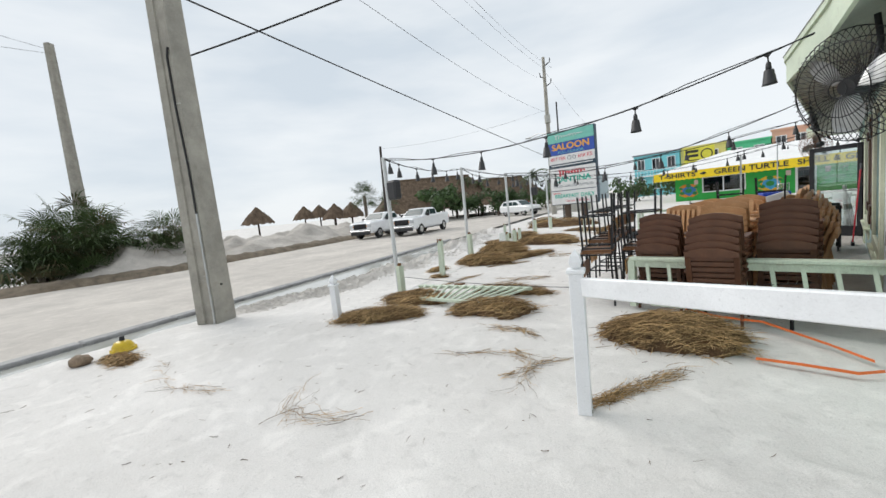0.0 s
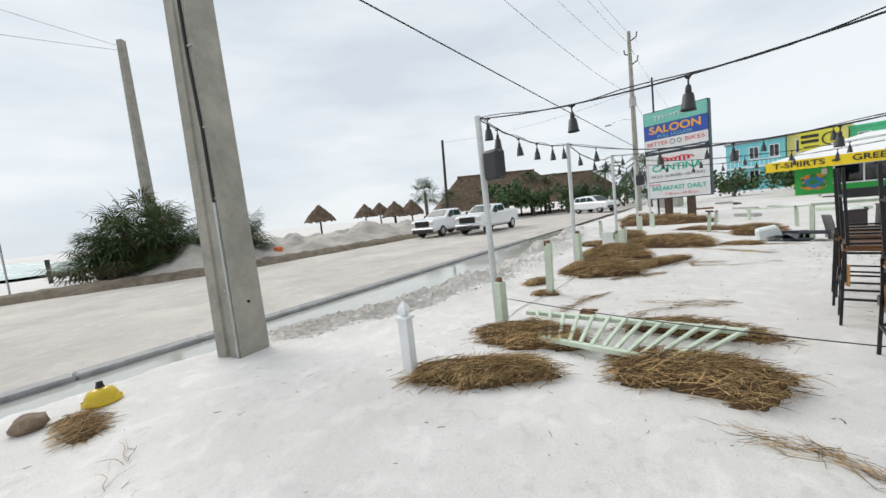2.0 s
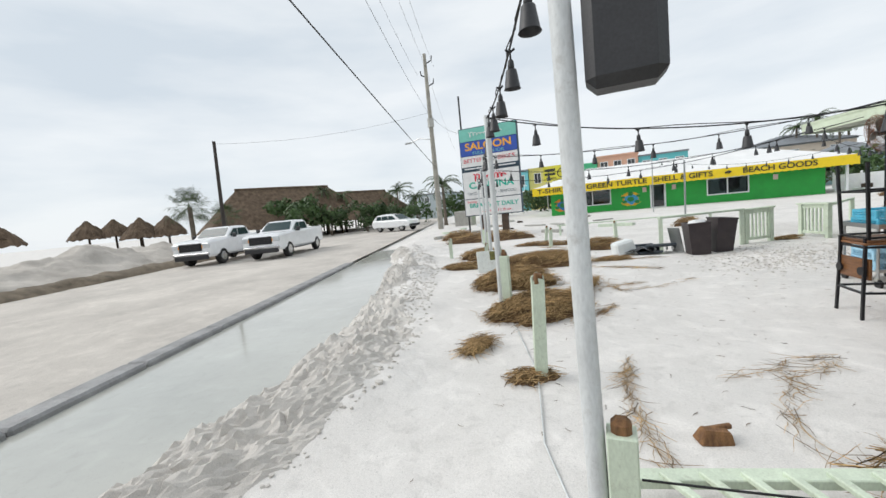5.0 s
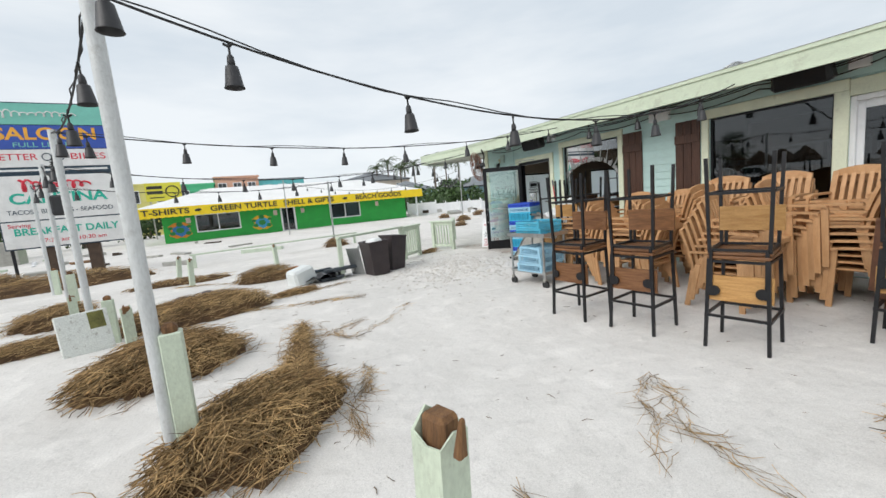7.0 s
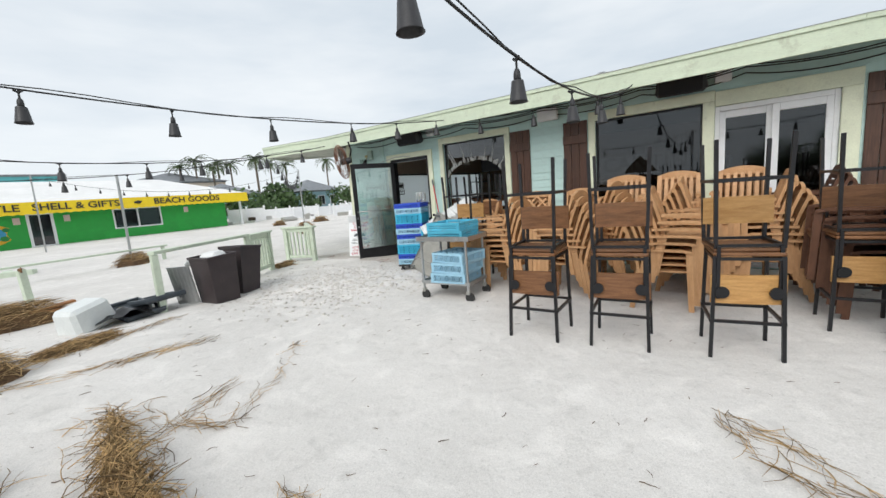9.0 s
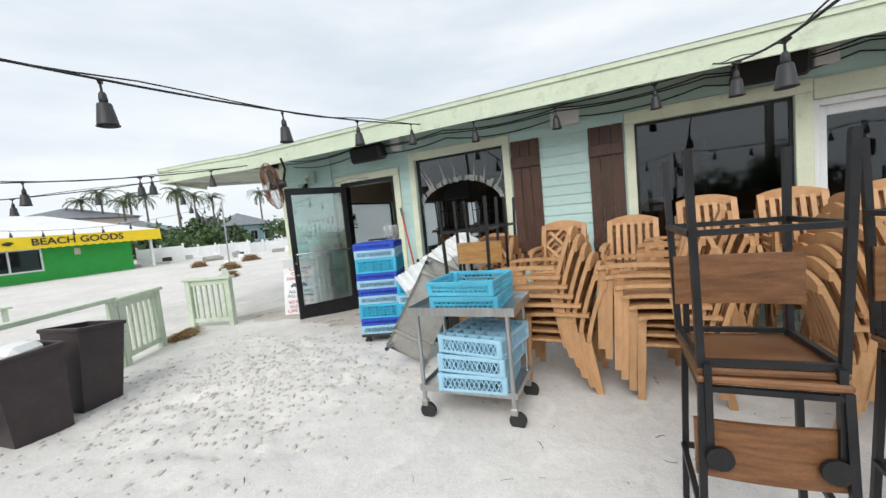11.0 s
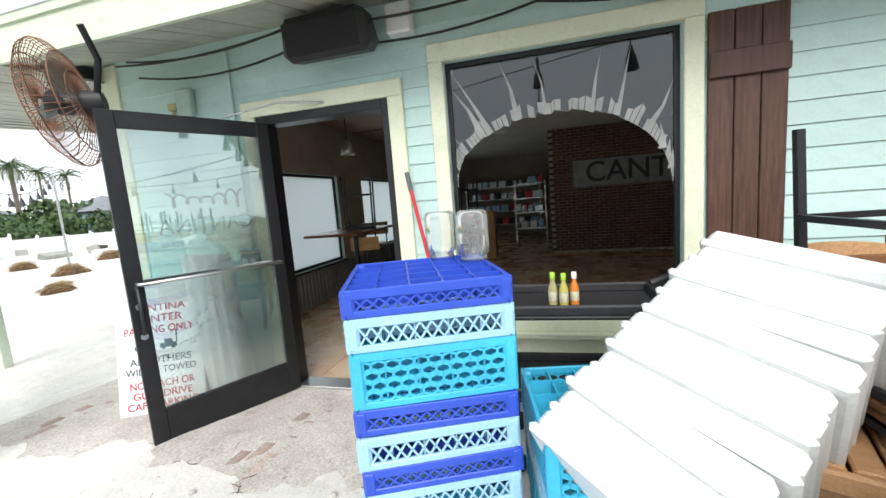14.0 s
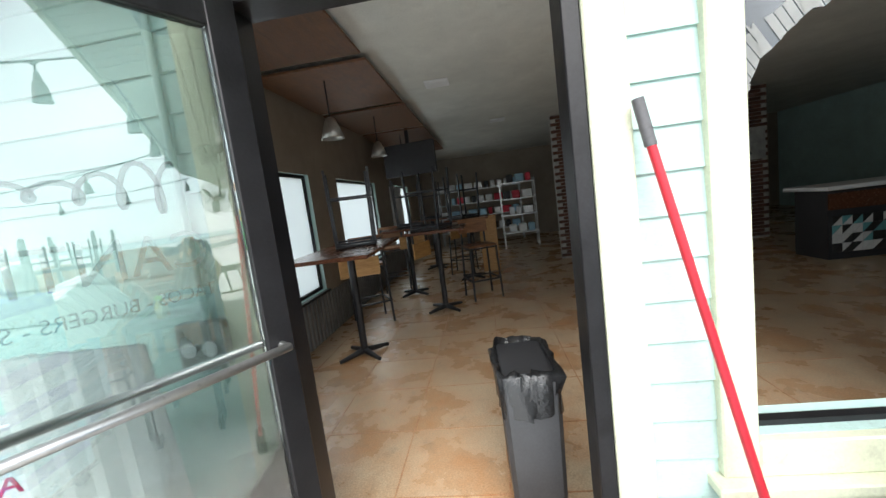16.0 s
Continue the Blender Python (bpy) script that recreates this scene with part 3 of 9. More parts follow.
# windows
def frosted(name, col):
    """A milky pane that passes light diffusely."""
    k = bpy.data.materials.new(name)
    k.use_nodes = True
    nt = k.node_tree
    nt.nodes.clear()
    out = nt.nodes.new("ShaderNodeOutputMaterial")
    tl = nt.nodes.new("ShaderNodeBsdfTranslucent")
    tl.inputs["Color"].default_value = (*col, 1)
    df = nt.nodes.new("ShaderNodeBsdfDiffuse")
    df.inputs["Color"].default_value = (*col, 1)
    mx = nt.nodes.new("ShaderNodeMixShader")
    mx.inputs["Fac"].default_value = 0.15
    nt.links.new(tl.outputs["BSDF"], mx.inputs[1])
    nt.links.new(df.outputs["BSDF"], mx.inputs[2])
    nt.links.new(mx.outputs["Shader"], out.inputs["Surface"])
    return k


FROST = frosted("frosted_glass", (0.75, 0.79, 0.80))
window_2 = thing("window_2", "large dark tinted restaurant window", "window", kind="structure", m=Matrix.Translation((WX + 0.06, 8.26, 0.58)))
part("pane", Shape().slab(-0.006, 0.006, -0.74, 0.74, 0.03, 1.81), GLASS_DARK, window_2)
s = Shape()
for q in ((-0.03, 0.03, -0.77, -0.74, 0, 1.84), (-0.03, 0.03, 0.74, 0.77, 0, 1.84), (-0.03, 0.03, -0.74, 0.74, 0, 0.03), (-0.03, 0.03, -0.74, 0.74, 1.81, 1.84)):
    s.slab(*q)
part("window_frame", s, BLACK, window_2, "dark window frame")

# smashed window: glass left only as a ragged border with radiating shards
window_1 = thing("window_1", "smashed window with jagged glass left along its frame", "window", kind="structure", m=Matrix.Translation((WX + 0.06, 11.505, 0.62)))
W_, H_ = 0.72, 1.80
for q in ((-0.02, 0.02, -0.75, -W_, 0, 1.83), (-0.02, 0.02, W_, 0.75, 0, 1.83), (-0.02, 0.02, -W_, W_, 0, 0.02), (-0.02, 0.02, -W_, W_, H_, 1.83)):
    part("window_frame", Shape().slab(*q), BLACK, window_1, "dark window frame")
rnd = random.Random(5)
ring_n = 60
hole, rim = [], []
for i in range(ring_n + 1):
    a = math.pi * i / ring_n
    ca, sa = math.cos(a), math.sin(a)
    foot = 0.88 + 0.08 * ca
    jag = 0.035 * noise.noise((i * 0.55, 3.1, 0.0)) + rnd.uniform(-0.012, 0.012)
    hy = 0.715 * ca + jag * (1 - abs(ca))
    hz = foot + (1.41 + jag - foot) * sa ** 0.85
    hole.append(Vector((hy, hz)))
    k = min(W_ / max(abs(ca), 1e-6), (H_ - 0.95) / max(sa, 1e-6))
    rim.append(Vector((ca * k, 0.95 + sa * k)))
s = Shape()
for i in range(ring_n):
    for x_ in (-0.004, 0.004):
        loop = [(x_, *rim[i]), (x_, *rim[i + 1]), (x_, *hole[i + 1]), (x_, *hole[i])]
        s.add(loop, [(0, 1, 2, 3)] if x_ < 0 else [(3, 2, 1, 0)])
    s.add([(-0.004, *hole[i]), (-0.004, *hole[i + 1]), (0.004, *hole[i + 1]), (0.004, *hole[i])], [(0, 1, 2, 3)])
part("broken_pane", s, GLASS_DARK, window_1, "ragged remains of a tinted pane")
CRAZED = glass("crazed_glass", (0.55, 0.6, 0.62), 0.3, 1.5, 0.5)
fringe = Shape()
for i in range(ring_n):
    # the whitened band along the break; a few cells of it have dropped out
    if i % 7 == 3 or (i % 5 == 1 and 20 < i < 44):
        continue
    w0, w1 = (0.07 + 0.10 * max(0.0, noise.noise((k_ * 0.35, 8.0, 1.0))) + 0.13 * smooth_end for k_, smooth_end in ((i, max(0.0, 1 - i / 9)), (i + 1, max(0.0, 1 - (i + 1) / 9))))
    d0, d1 = (rim[i] - hole[i]), (rim[i + 1] - hole[i + 1])
    q0 = hole[i] + d0 * min(0.9, w0 / max(0.05, d0.length))
    q1 = hole[i + 1] + d1 * min(0.9, w1 / max(0.05, d1.length))
    g_ = 0.06
    a0, a1 = hole[i].lerp(hole[i + 1], g_), hole[i + 1].lerp(hole[i], g_)
    fringe.add([(-0.0065, *a0), (-0.0065, *a1), (-0.0065, *q1.lerp(q0, g_)), (-0.0065, *q0.lerp(q1, g_))], [(0, 1, 2, 3)])
tagged(part("shatter_fringe", fringe, CRAZED, window_1, "whitened crazed glass fringe"), kind="stuff")
for i in (4, 9, 15, 17, 23, 28, 36, 41, 47, 52, 56):
    p0 = hole[i]
    b = p0.lerp(rim[i], 0.97) + Vector((rnd.uniform(-0.08, 0.08), 0))
    b = Vector((max(-W_, min(W_, b.x)), min(H_, b.y)))
    mid = p0.lerp(b, 0.5) + Vector((rnd.uniform(-0.02, 0.02), rnd.uniform(-0.02, 0.02)))
    t_ = Vector((b.y - p0.y, p0.x - b.x)).normalized() * rnd.uniform(0.012, 0.026)
    part("splinter", Shape().add([(-0.0085, *(p0 + t_)), (-0.0085, *(p0 - t_)), (-0.0085, *(mid - t_ * 0.5)), (-0.0085, *b), (-0.0085, *(mid + t_ * 0.4))], [(0, 1, 2, 3, 4)]), CRAZED, window_1, "white crack running to the frame")

# sliding doors
slider = thing("door_2", "white framed sliding glass doors of the restaurant", "door", kind="structure", m=Matrix.Translation((WX + 0.05, 6.68, -0.03)))
s = Shape()
for q in ((-0.05, 0.06, -0.66, -0.60, 0, 2.37), (-0.05, 0.06, 0.60, 0.66, 0, 2.37), (-0.05, 0.06, -0.60, 0.60, 2.30, 2.37), (-0.05, 0.06, -0.60, 0.60, 0, 0.05)):
    s.slab(*q, bev=0.006)
part("door_frame", s, WHITE, slider)
for yc, xo in ((-0.3, -0.02), (0.3, 0.025)):
    s = Shape()
    for q in ((xo - 0.02, xo + 0.02, yc - 0.31, yc - 0.23, 0.05, 2.3), (xo - 0.02, xo + 0.02, yc + 0.23, yc + 0.31, 0.05, 2.3), (xo - 0.02, xo + 0.02, yc - 0.23, yc + 0.23, 2.2, 2.3), (xo - 0.02, xo + 0.02, yc - 0.23, yc + 0.23, 0.05, 0.17)):
        s.slab(*q, bev=0.005)
    leaf = part("sliding_leaf", s, WHITE, slider)
    part("pane", Shape().slab(xo - 0.005, xo + 0.005, yc - 0.23, yc + 0.23, 0.17, 2.2), GLASS_DARK, leaf)

# shutters
def shutter(y0, y1, z0, z1):
    t = thing("shutter", "dark-stained board shutter beside the window", "shutter", "board shutters", Matrix.Translation((WX - 0.02, y0, z0)))
    w_ = (y1 - y0) / 3
    for i in range(3):
        part("plank", Shape().slab(-0.025, 0, i * w_ + 0.003, (i + 1) * w_ - 0.003, 0, z1 - z0, bev=0.004), SHUTTER, t)
    for za in (0.25, z1 - z0 - 0.38):
        part("batten", Shape().slab(-0.05, -0.0255, 0, y1 - y0, za, za + 0.15, bev=0.005), SHUTTER, t)


for a, b in ((10.22, 10.63), (9.16, 9.58), (5.36, 5.80)):
    shutter(a, b, 0.62, 2.46)

# roof, fascia, soffit
ROOF = mat("pale_metal_roof", (0.55, 0.57, 0.55), 0.5, 0.2, 0.1, 2, 0.05, 0.1, None, 0.2)
EAVE = [(0.22, 1.7), (0.09, 3.3), (-0.08, 4.4), (-0.44, 6.0), (-0.44, 15.23), (-0.62, 16.1), (-0.80, 17.45), (0.55, 18.15)]
s = Shape()
for i in range(len(EAVE) - 1):
    (xa, ya), (xb, yb) = EAVE[i], EAVE[i + 1]
    d = Vector((xb - xa, yb - ya, 0)).normalized()
    nrm = Vector((d.y, -d.x, 0)) * 0.03
    z1a = 2.96
    lo = 2.68
    for zl, zh, off in ((lo, z1a - 0.05, 0.0), (z1a - 0.05, z1a, -0.02)):
        a0, b0 = Vector((xa, ya, 0)) + nrm * (off / 0.03), Vector((xb, yb, 0)) + nrm * (off / 0.03)
        a1, b1 = Vector((xa, ya, 0)) + nrm, Vector((xb, yb, 0)) + nrm
        vs = [(a0.x, a0.y, zl), (b0.x, b0.y, zl), (b1.x, b1.y, zl), (a1.x, a1.y, zl), (a0.x, a0.y, zh), (b0.x, b0.y, zh), (b1.x, b1.y, zh), (a1.x, a1.y, zh)]
        s.add(vs, [(0, 1, 2, 3), (7, 6, 5, 4), (0, 4, 5, 1), (1, 5, 6, 2), (2, 6, 7, 3), (3, 7, 4, 0)])
solid("fascia", s, FASCIA, "weathered pale green fascia board with a metal drip edge", "trim", kind="structure")
s = Shape()
top = [(x - 0.03, y, 2.966) for x, y in EAVE] + [(2.8, 18.15, 3.0), (2.8, 15.6, 3.1), (XB, 15.6, 3.9), (XB, 1.7, 3.9)]
bot = [(x + 0.03, y, 2.93) for x, y in EAVE] + [(2.8, 18.15, 2.94), (2.8, 15.6, 2.95), (XB, 15.6, 3.8), (XB, 1.7, 3.8)]
k = len(top)
s.add(top + bot, [tuple(range(k))[::-1], tuple(range(k, 2 * k))] + [(i, (i + 1) % k, (i + 1) % k + k, i + k) for i in range(k)])
solid("roof", s, ROOF, "low metal roof of the restaurant", "roof", kind="structure")
# soffit boards under the eave and the end overhang
s = Shape()
yb = 1.75
while yb < 17.9:
    xe = -0.41
    for i in range(len(EAVE) - 1):
        if EAVE[i][1] <= yb + 0.06 <= EAVE[i + 1][1]:
            f = (yb + 0.06 - EAVE[i][1]) / (EAVE[i + 1][1] - EAVE[i][1])
            xe = EAVE[i][0] + f * (EAVE[i + 1][0] - EAVE[i][0]) + 0.035
    xi = WX - 0.001 if Y0 < yb < Y1 - 0.1 else 2.75
    dz = rnd.uniform(-0.003, 0.003)
    z_in = 2.915 if xi < 1 else 2.92
    s.add([(xe, yb, 2.70 + dz), (xi, yb, z_in + dz), (xi, yb + 0.118, z_in + dz), (xe, yb + 0.118, 2.70 + dz), (xe, yb, 2.72), (xi, yb, 2.93), (xi, yb + 0.118, 2.93), (xe, yb + 0.118, 2.72)],
          [(0, 1, 2, 3), (7, 6, 5, 4), (0, 4, 5, 1), (3, 2, 6, 7), (0, 3, 7, 4)])
    yb += 0.125
solid("ceiling_soffit", s, SOFFIT, "weathered boarded soffit under the eave", "ceiling", kind="structure")

# ---- inside ----
FLOOR = mat("stained_concrete_floor", (0.52, 0.41, 0.28), 0.28, 0, 0.2, 2.1, 0.12, 0.1, (0.40, 0.20, 0.085), 0.5, (1, 1, 1), 0.6)
solid("floor", Shape().slab(WX, XB, Y0, Y1 - WT, -0.2, -0.045), FLOOR, "glossy brown stained concrete floor with sand film", "floor", kind="structure")
FLOORLINE = mat("rust_floor_line", (0.36, 0.13, 0.04), 0.4, 0, 0.3, 4, 0.2, 0.1, (0.46, 0.31, 0.18))
s = Shape()
for i in range(10):
    x_ = 0.95 + i * 0.62
    s.slab(x_, x_ + 0.009, 10.5, 15.2, -0.045, -0.0435)
for j in range(7):
    y_ = 11.2 + j * 0.62
    s.slab(0.55, 6.6, y_, y_ + 0.009, -0.0455, -0.0425)
solid("floor_joints", s, FLOORLINE, "rusty stained saw-cut lines in the floor", "floor", kind="structure")
INCEIL = mat("inner_ceiling_paint", (0.74, 0.75, 0.70), 0.8, 0, 0.08, 1.5, 0.04, 0.1)
solid("ceiling", Shape().slab(WX + WT, XB, Y0, Y1 - WT, 2.965, 3.0), INCEIL, "plain off-white ceiling of the dining room", "ceiling", kind="structure")
for x0, x1, z0, z1 in ENDW:
    wn = thing("window_3", "frosted side window of the dining room", "window", kind="structure", m=Matrix.Translation(((x0 + x1) / 2, Y1 - WT / 2, z0)))
    hw = (x1 - x0) / 2
    part("pane", Shape().slab(-hw + 0.04, hw - 0.04, -0.004, 0.004, 0.04, z1 - z0 - 0.04), FROST, wn).visible_shadow = False
    s = Shape()
    for q in ((-hw, -hw + 0.04, -0.03, 0.03, 0, z1 - z0), (hw - 0.04, hw, -0.03, 0.03, 0, z1 - z0), (-hw + 0.04, hw - 0.04, -0.03, 0.03, 0, 0.04), (-hw + 0.04, hw - 0.04, -0.03, 0.03, z1 - z0 - 0.04, z1 - z0), (-hw, hw, -0.14, -0.08, -0.03, 0.0)):
        s.slab(*q)
    part("window_frame", s, BLACK, wn, "dark window frame")
TIN = mat("galvanised_wainscot", (0.30, 0.31, 0.32), 0.45, 0.7, 0.2, 3, 0.1, 0.1)
s = Shape()
x_ = 0.6
while x_ < 11:
    s.box((x_ + 0.05, Y1 - WT - 0.012, 0.24), (0.06, 0.02, 0.54), bev=0.006)
    x_ += 0.1
solid("wainscot", s, TIN, "corrugated tin wainscot below the windows", "wainscot", kind="structure")
CEILWOOD = wood("stained_plywood", (0.20, 0.095, 0.045), (0.10, 0.045, 0.02), 2.5, 0.5, 0.2, (3, 16, 3))
for i in range(5):
    solid("ceiling_panel", Shape().slab(1.0 + i * 1.75, 2.6 + i * 1.75, 13.95, 15.1, 2.86, 2.885, bev=0.004), CEILWOOD, "brown plywood panel hung below the ceiling", "ceiling panel", "plywood ceiling panels")

# brick wall inside: painted band with a word on it
BRICK = mat("dark_red_brick", (0.24, 0.12, 0.085), 0.85, 0, 0.3, 9, 0.12, 0.4, None, 0.2, (1, 1, 1), 0.3, 0.35)
MORTAR = mat("grey_mortar", (0.52, 0.50, 0.46), 0.9, 0, 0.15, 12, 0.1, 0.3)
wall_brick = solid("wall_brick", Shape().slab(7.62, 7.8, 7.4, 11.5, -0.05, 2.96), MORTAR, "inner brick wall of the bar with a painted word", "wall", kind="structure")
bm_ = Shape().box((0, 0, 0), (0.03, 0.195, 0.062), None, 0.004).mesh("brick", BRICK)
rest = Shape()
row = 0
z_ = 0.0
while z_ < 2.9:
    y_ = 7.5 + (0.103 if row % 2 else 0)
    while y_ < 11.42:
        if 1.35 < z_ < 2.45 and y_ > 9.0:
            part("brick", bm_, BRICK, wall_brick, m=Matrix.Translation((7.61, y_, z_ + 0.03)))
        else:
            rest.box((7.61, y_, z_ + 0.03), (0.03, 0.195, 0.062), None, 0.004)
        y_ += 0.206
    z_ += 0.072
    row += 1
tagged(part("brickwork", rest, BRICK, wall_brick), kind="stuff")


def letters(text, size, material, parent, m, depth=0.003, width=None, name="lettering", bold=0.0, align="CENTER", shear=0.0):
    """Flat raised letters in the built-in font; width stretches the line to a length."""
    cu = bpy.data.curves.new(name, "FONT")
    cu.body, cu.size, cu.extrude, cu.offset, cu.shear = text, size, depth, bold, shear
    cu.align_x, cu.align_y = align, "CENTER"
    tmp = new("tmp", cu)
    me = bpy.data.meshes.new_from_object(tmp)
    bpy.data.objects.remove(tmp)
    bpy.data.curves.remove(cu)
    xs = [v.co.x for v in me.vertices]
    if width and xs:
        f = width / (max(xs) - min(xs))
        for v in me.vertices:
            v.co.x *= f
    me.materials.clear()
    me.materials.append(material)
    ob = new(name, me)
    ob.parent = parent
    ob.matrix_local = m
    return ob


def facing(x, y, z, yaw):
    """Writing plane at a place: yaw 0 faces -y, yaw -90 faces -x."""
    return Matrix.Translation((x, y, z)) @ Matrix.Rotation(radians(yaw), 4, "Z") @ Matrix.Rotation(radians(90), 4, "X")


PALE_PAINT = mat("worn_pale_paint", (0.42, 0.42, 0.40), 0.8, 0, 0.2, 5, 0.1, 0.2)
part("painted_band", Shape().slab(7.588, 7.592, 7.45, 10.95, 1.53, 2.16), PALE_PAINT, wall_brick, "faded pale painted band")
letters("CANTINA", 0.66, BLACK_PL, wall_brick, facing(7.583, 9.20, 1.845, -90), 0.002, 2.95, bold=0.008)

# ---- chairs, stools, racks and carts in front of the restaurant ----
TEAK = wood("tan_resin_wood", (0.61, 0.355, 0.18), (0.47, 0.25, 0.11), 2.2, 0.5, 0.12, (10, 3, 3))
OAK = wood("oak_board", (0.52, 0.30, 0.11), (0.36, 0.18, 0.055), 2.5, 0.4, 0.28, (16, 2, 16))
STOOL_WOOD = wood("brown_stool_board", (0.26, 0.12, 0.05), (0.13, 0.055, 0.022), 2.5, 0.4, 0.25, (16, 2, 16))


def make_stool(name, label, seat_mat, back_mat):
    """Bar stool with a square tube frame; x is its front, seat 0.83 m high."""
    t = thing(name, label, "stool", "bar stools")
    H, a = 0.80, 0.205
    tube = 0.026
    for sx in (-1, 1):
        for sy in (-1, 1):
            s = Shape()
            f0, f1 = Vector((sx * (a + 0.03), sy * (a + 0.02), 0)), Vector((sx * a, sy * a, H))
            s.add([tuple(p + Vector((dx, dy, 0)) * tube / 2) for p in (f0, f1) for dx, dy in ((-1, -1), (1, -1), (1, 1), (-1, 1))],
                  [(3, 2, 1, 0), (4, 5, 6, 7), (0, 1, 5, 4), (1, 2, 6, 5), (2, 3, 7, 6), (3, 0, 4, 7)])
            part("leg", s, BLACK, t)
    for nm, z, e in (("foot_ring", 0.30, 0.225), ("seat_ring", H - 0.02, 0.205)):
        s = Shape()
        for q in ((e, 0, 0.022, 2 * e), (-e, 0, 0.022, 2 * e), (0, e, 2 * e, 0.022), (0, -e, 2 * e, 0.022)):
            s.box((q[0], q[1], z), (q[2], q[3], 0.022))
        part(nm, s, BLACK, t)
    part("seat", Shape().slab(-0.22, 0.22, -0.22, 0.22, H, H + 0.028, bev=0.008), seat_mat, t)
    for sy in (-1, 1):
        s = Shape()
        s.box((-0.225, sy * 0.19, H + 0.18), (0.024, 0.024, 0.4), Matrix.Translation((0, 0, 0)))
        part("back_post", s, BLACK, t)
        part("bracket", Shape().tube([(-0.255, sy * 0.165, H + 0.33), (-0.238, sy * 0.165, H + 0.33)], 0.045, 12), BLACK, t)
    s = Shape()
    n = 8
    vs = []
    for i in range(n + 1):
        y = -0.235 + 0.47 * i / n
        c = 0.02 * (y / 0.235) ** 2
        vs += [(-0.232 + c, y, H + 0.20), (-0.232 + c, y, H + 0.42), (-0.212 + c, y, H + 0.42), (-0.212 + c, y, H + 0.20)]
    s.add(vs, [(4 * i + k, 4 * i + (k + 1) % 4, 4 * i + 4 + (k + 1) % 4, 4 * i + 4 + k) for i in range(n) for k in range(4)] + [(3, 2, 1, 0), (4 * n, 4 * n + 1, 4 * n + 2, 4 * n + 3)])
    part("backrest", s, back_mat, t)
    return t


stool_oak = make_stool("bar_stool", "black metal bar stool with a light oak back, stacked", STOOL_WOOD, OAK)
stool_dark = make_stool("bar_stool", "black metal bar stool with a dark wooden back, stacked", STOOL_WOOD, STOOL_WOOD)
stool_black = make_stool("bar_stool", "black metal bar stool with a black seat, stacked", BLACK_PL, OAK)


def at(x, y, yaw, z=0.0):
    return Matrix.Translation((x, y, z)) @ Matrix.Rotation(radians(yaw), 4, "Z")


def upside(x, y, yaw, z):
    return Matrix.Translation((x, y, z)) @ Matrix.Rotation(radians(yaw), 4, "Z") @ Matrix.Rotation(math.pi, 4, "Y")


first_use = set()


def place(proto, m):
    if proto.name not in first_use:
        first_use.add(proto.name)
        proto.matrix_world = m
        return proto
    return copy_thing(proto, m)


def stool_pair(x, y, yaw, low, high, dz=-0.02):
    place(low, at(x, y, yaw + 180, dz))
    place(high, upside(x + 0.015, y + 0.01, yaw + 180 + 3, dz + 0.828 * 2 + 0.002))


stool_pair(-3.34, 8.61, 3, stool_dark, stool_dark)
stool_pair(-3.23, 7.90, 6, stool_dark, stool_dark)
stool_pair(-3.06, 7.06, 10, stool_oak, stool_oak)
stool_pair(-2.12, 6.22, 4, stool_dark, stool_oak)
stool_pair(-2.62, 5.82, 14, stool_dark, stool_dark)
stool_pair(-1.72, 10.47, 4, stool_black, stool_oak)
stool_pair(-1.05, 10.5, 2, stool_dark, stool_dark)


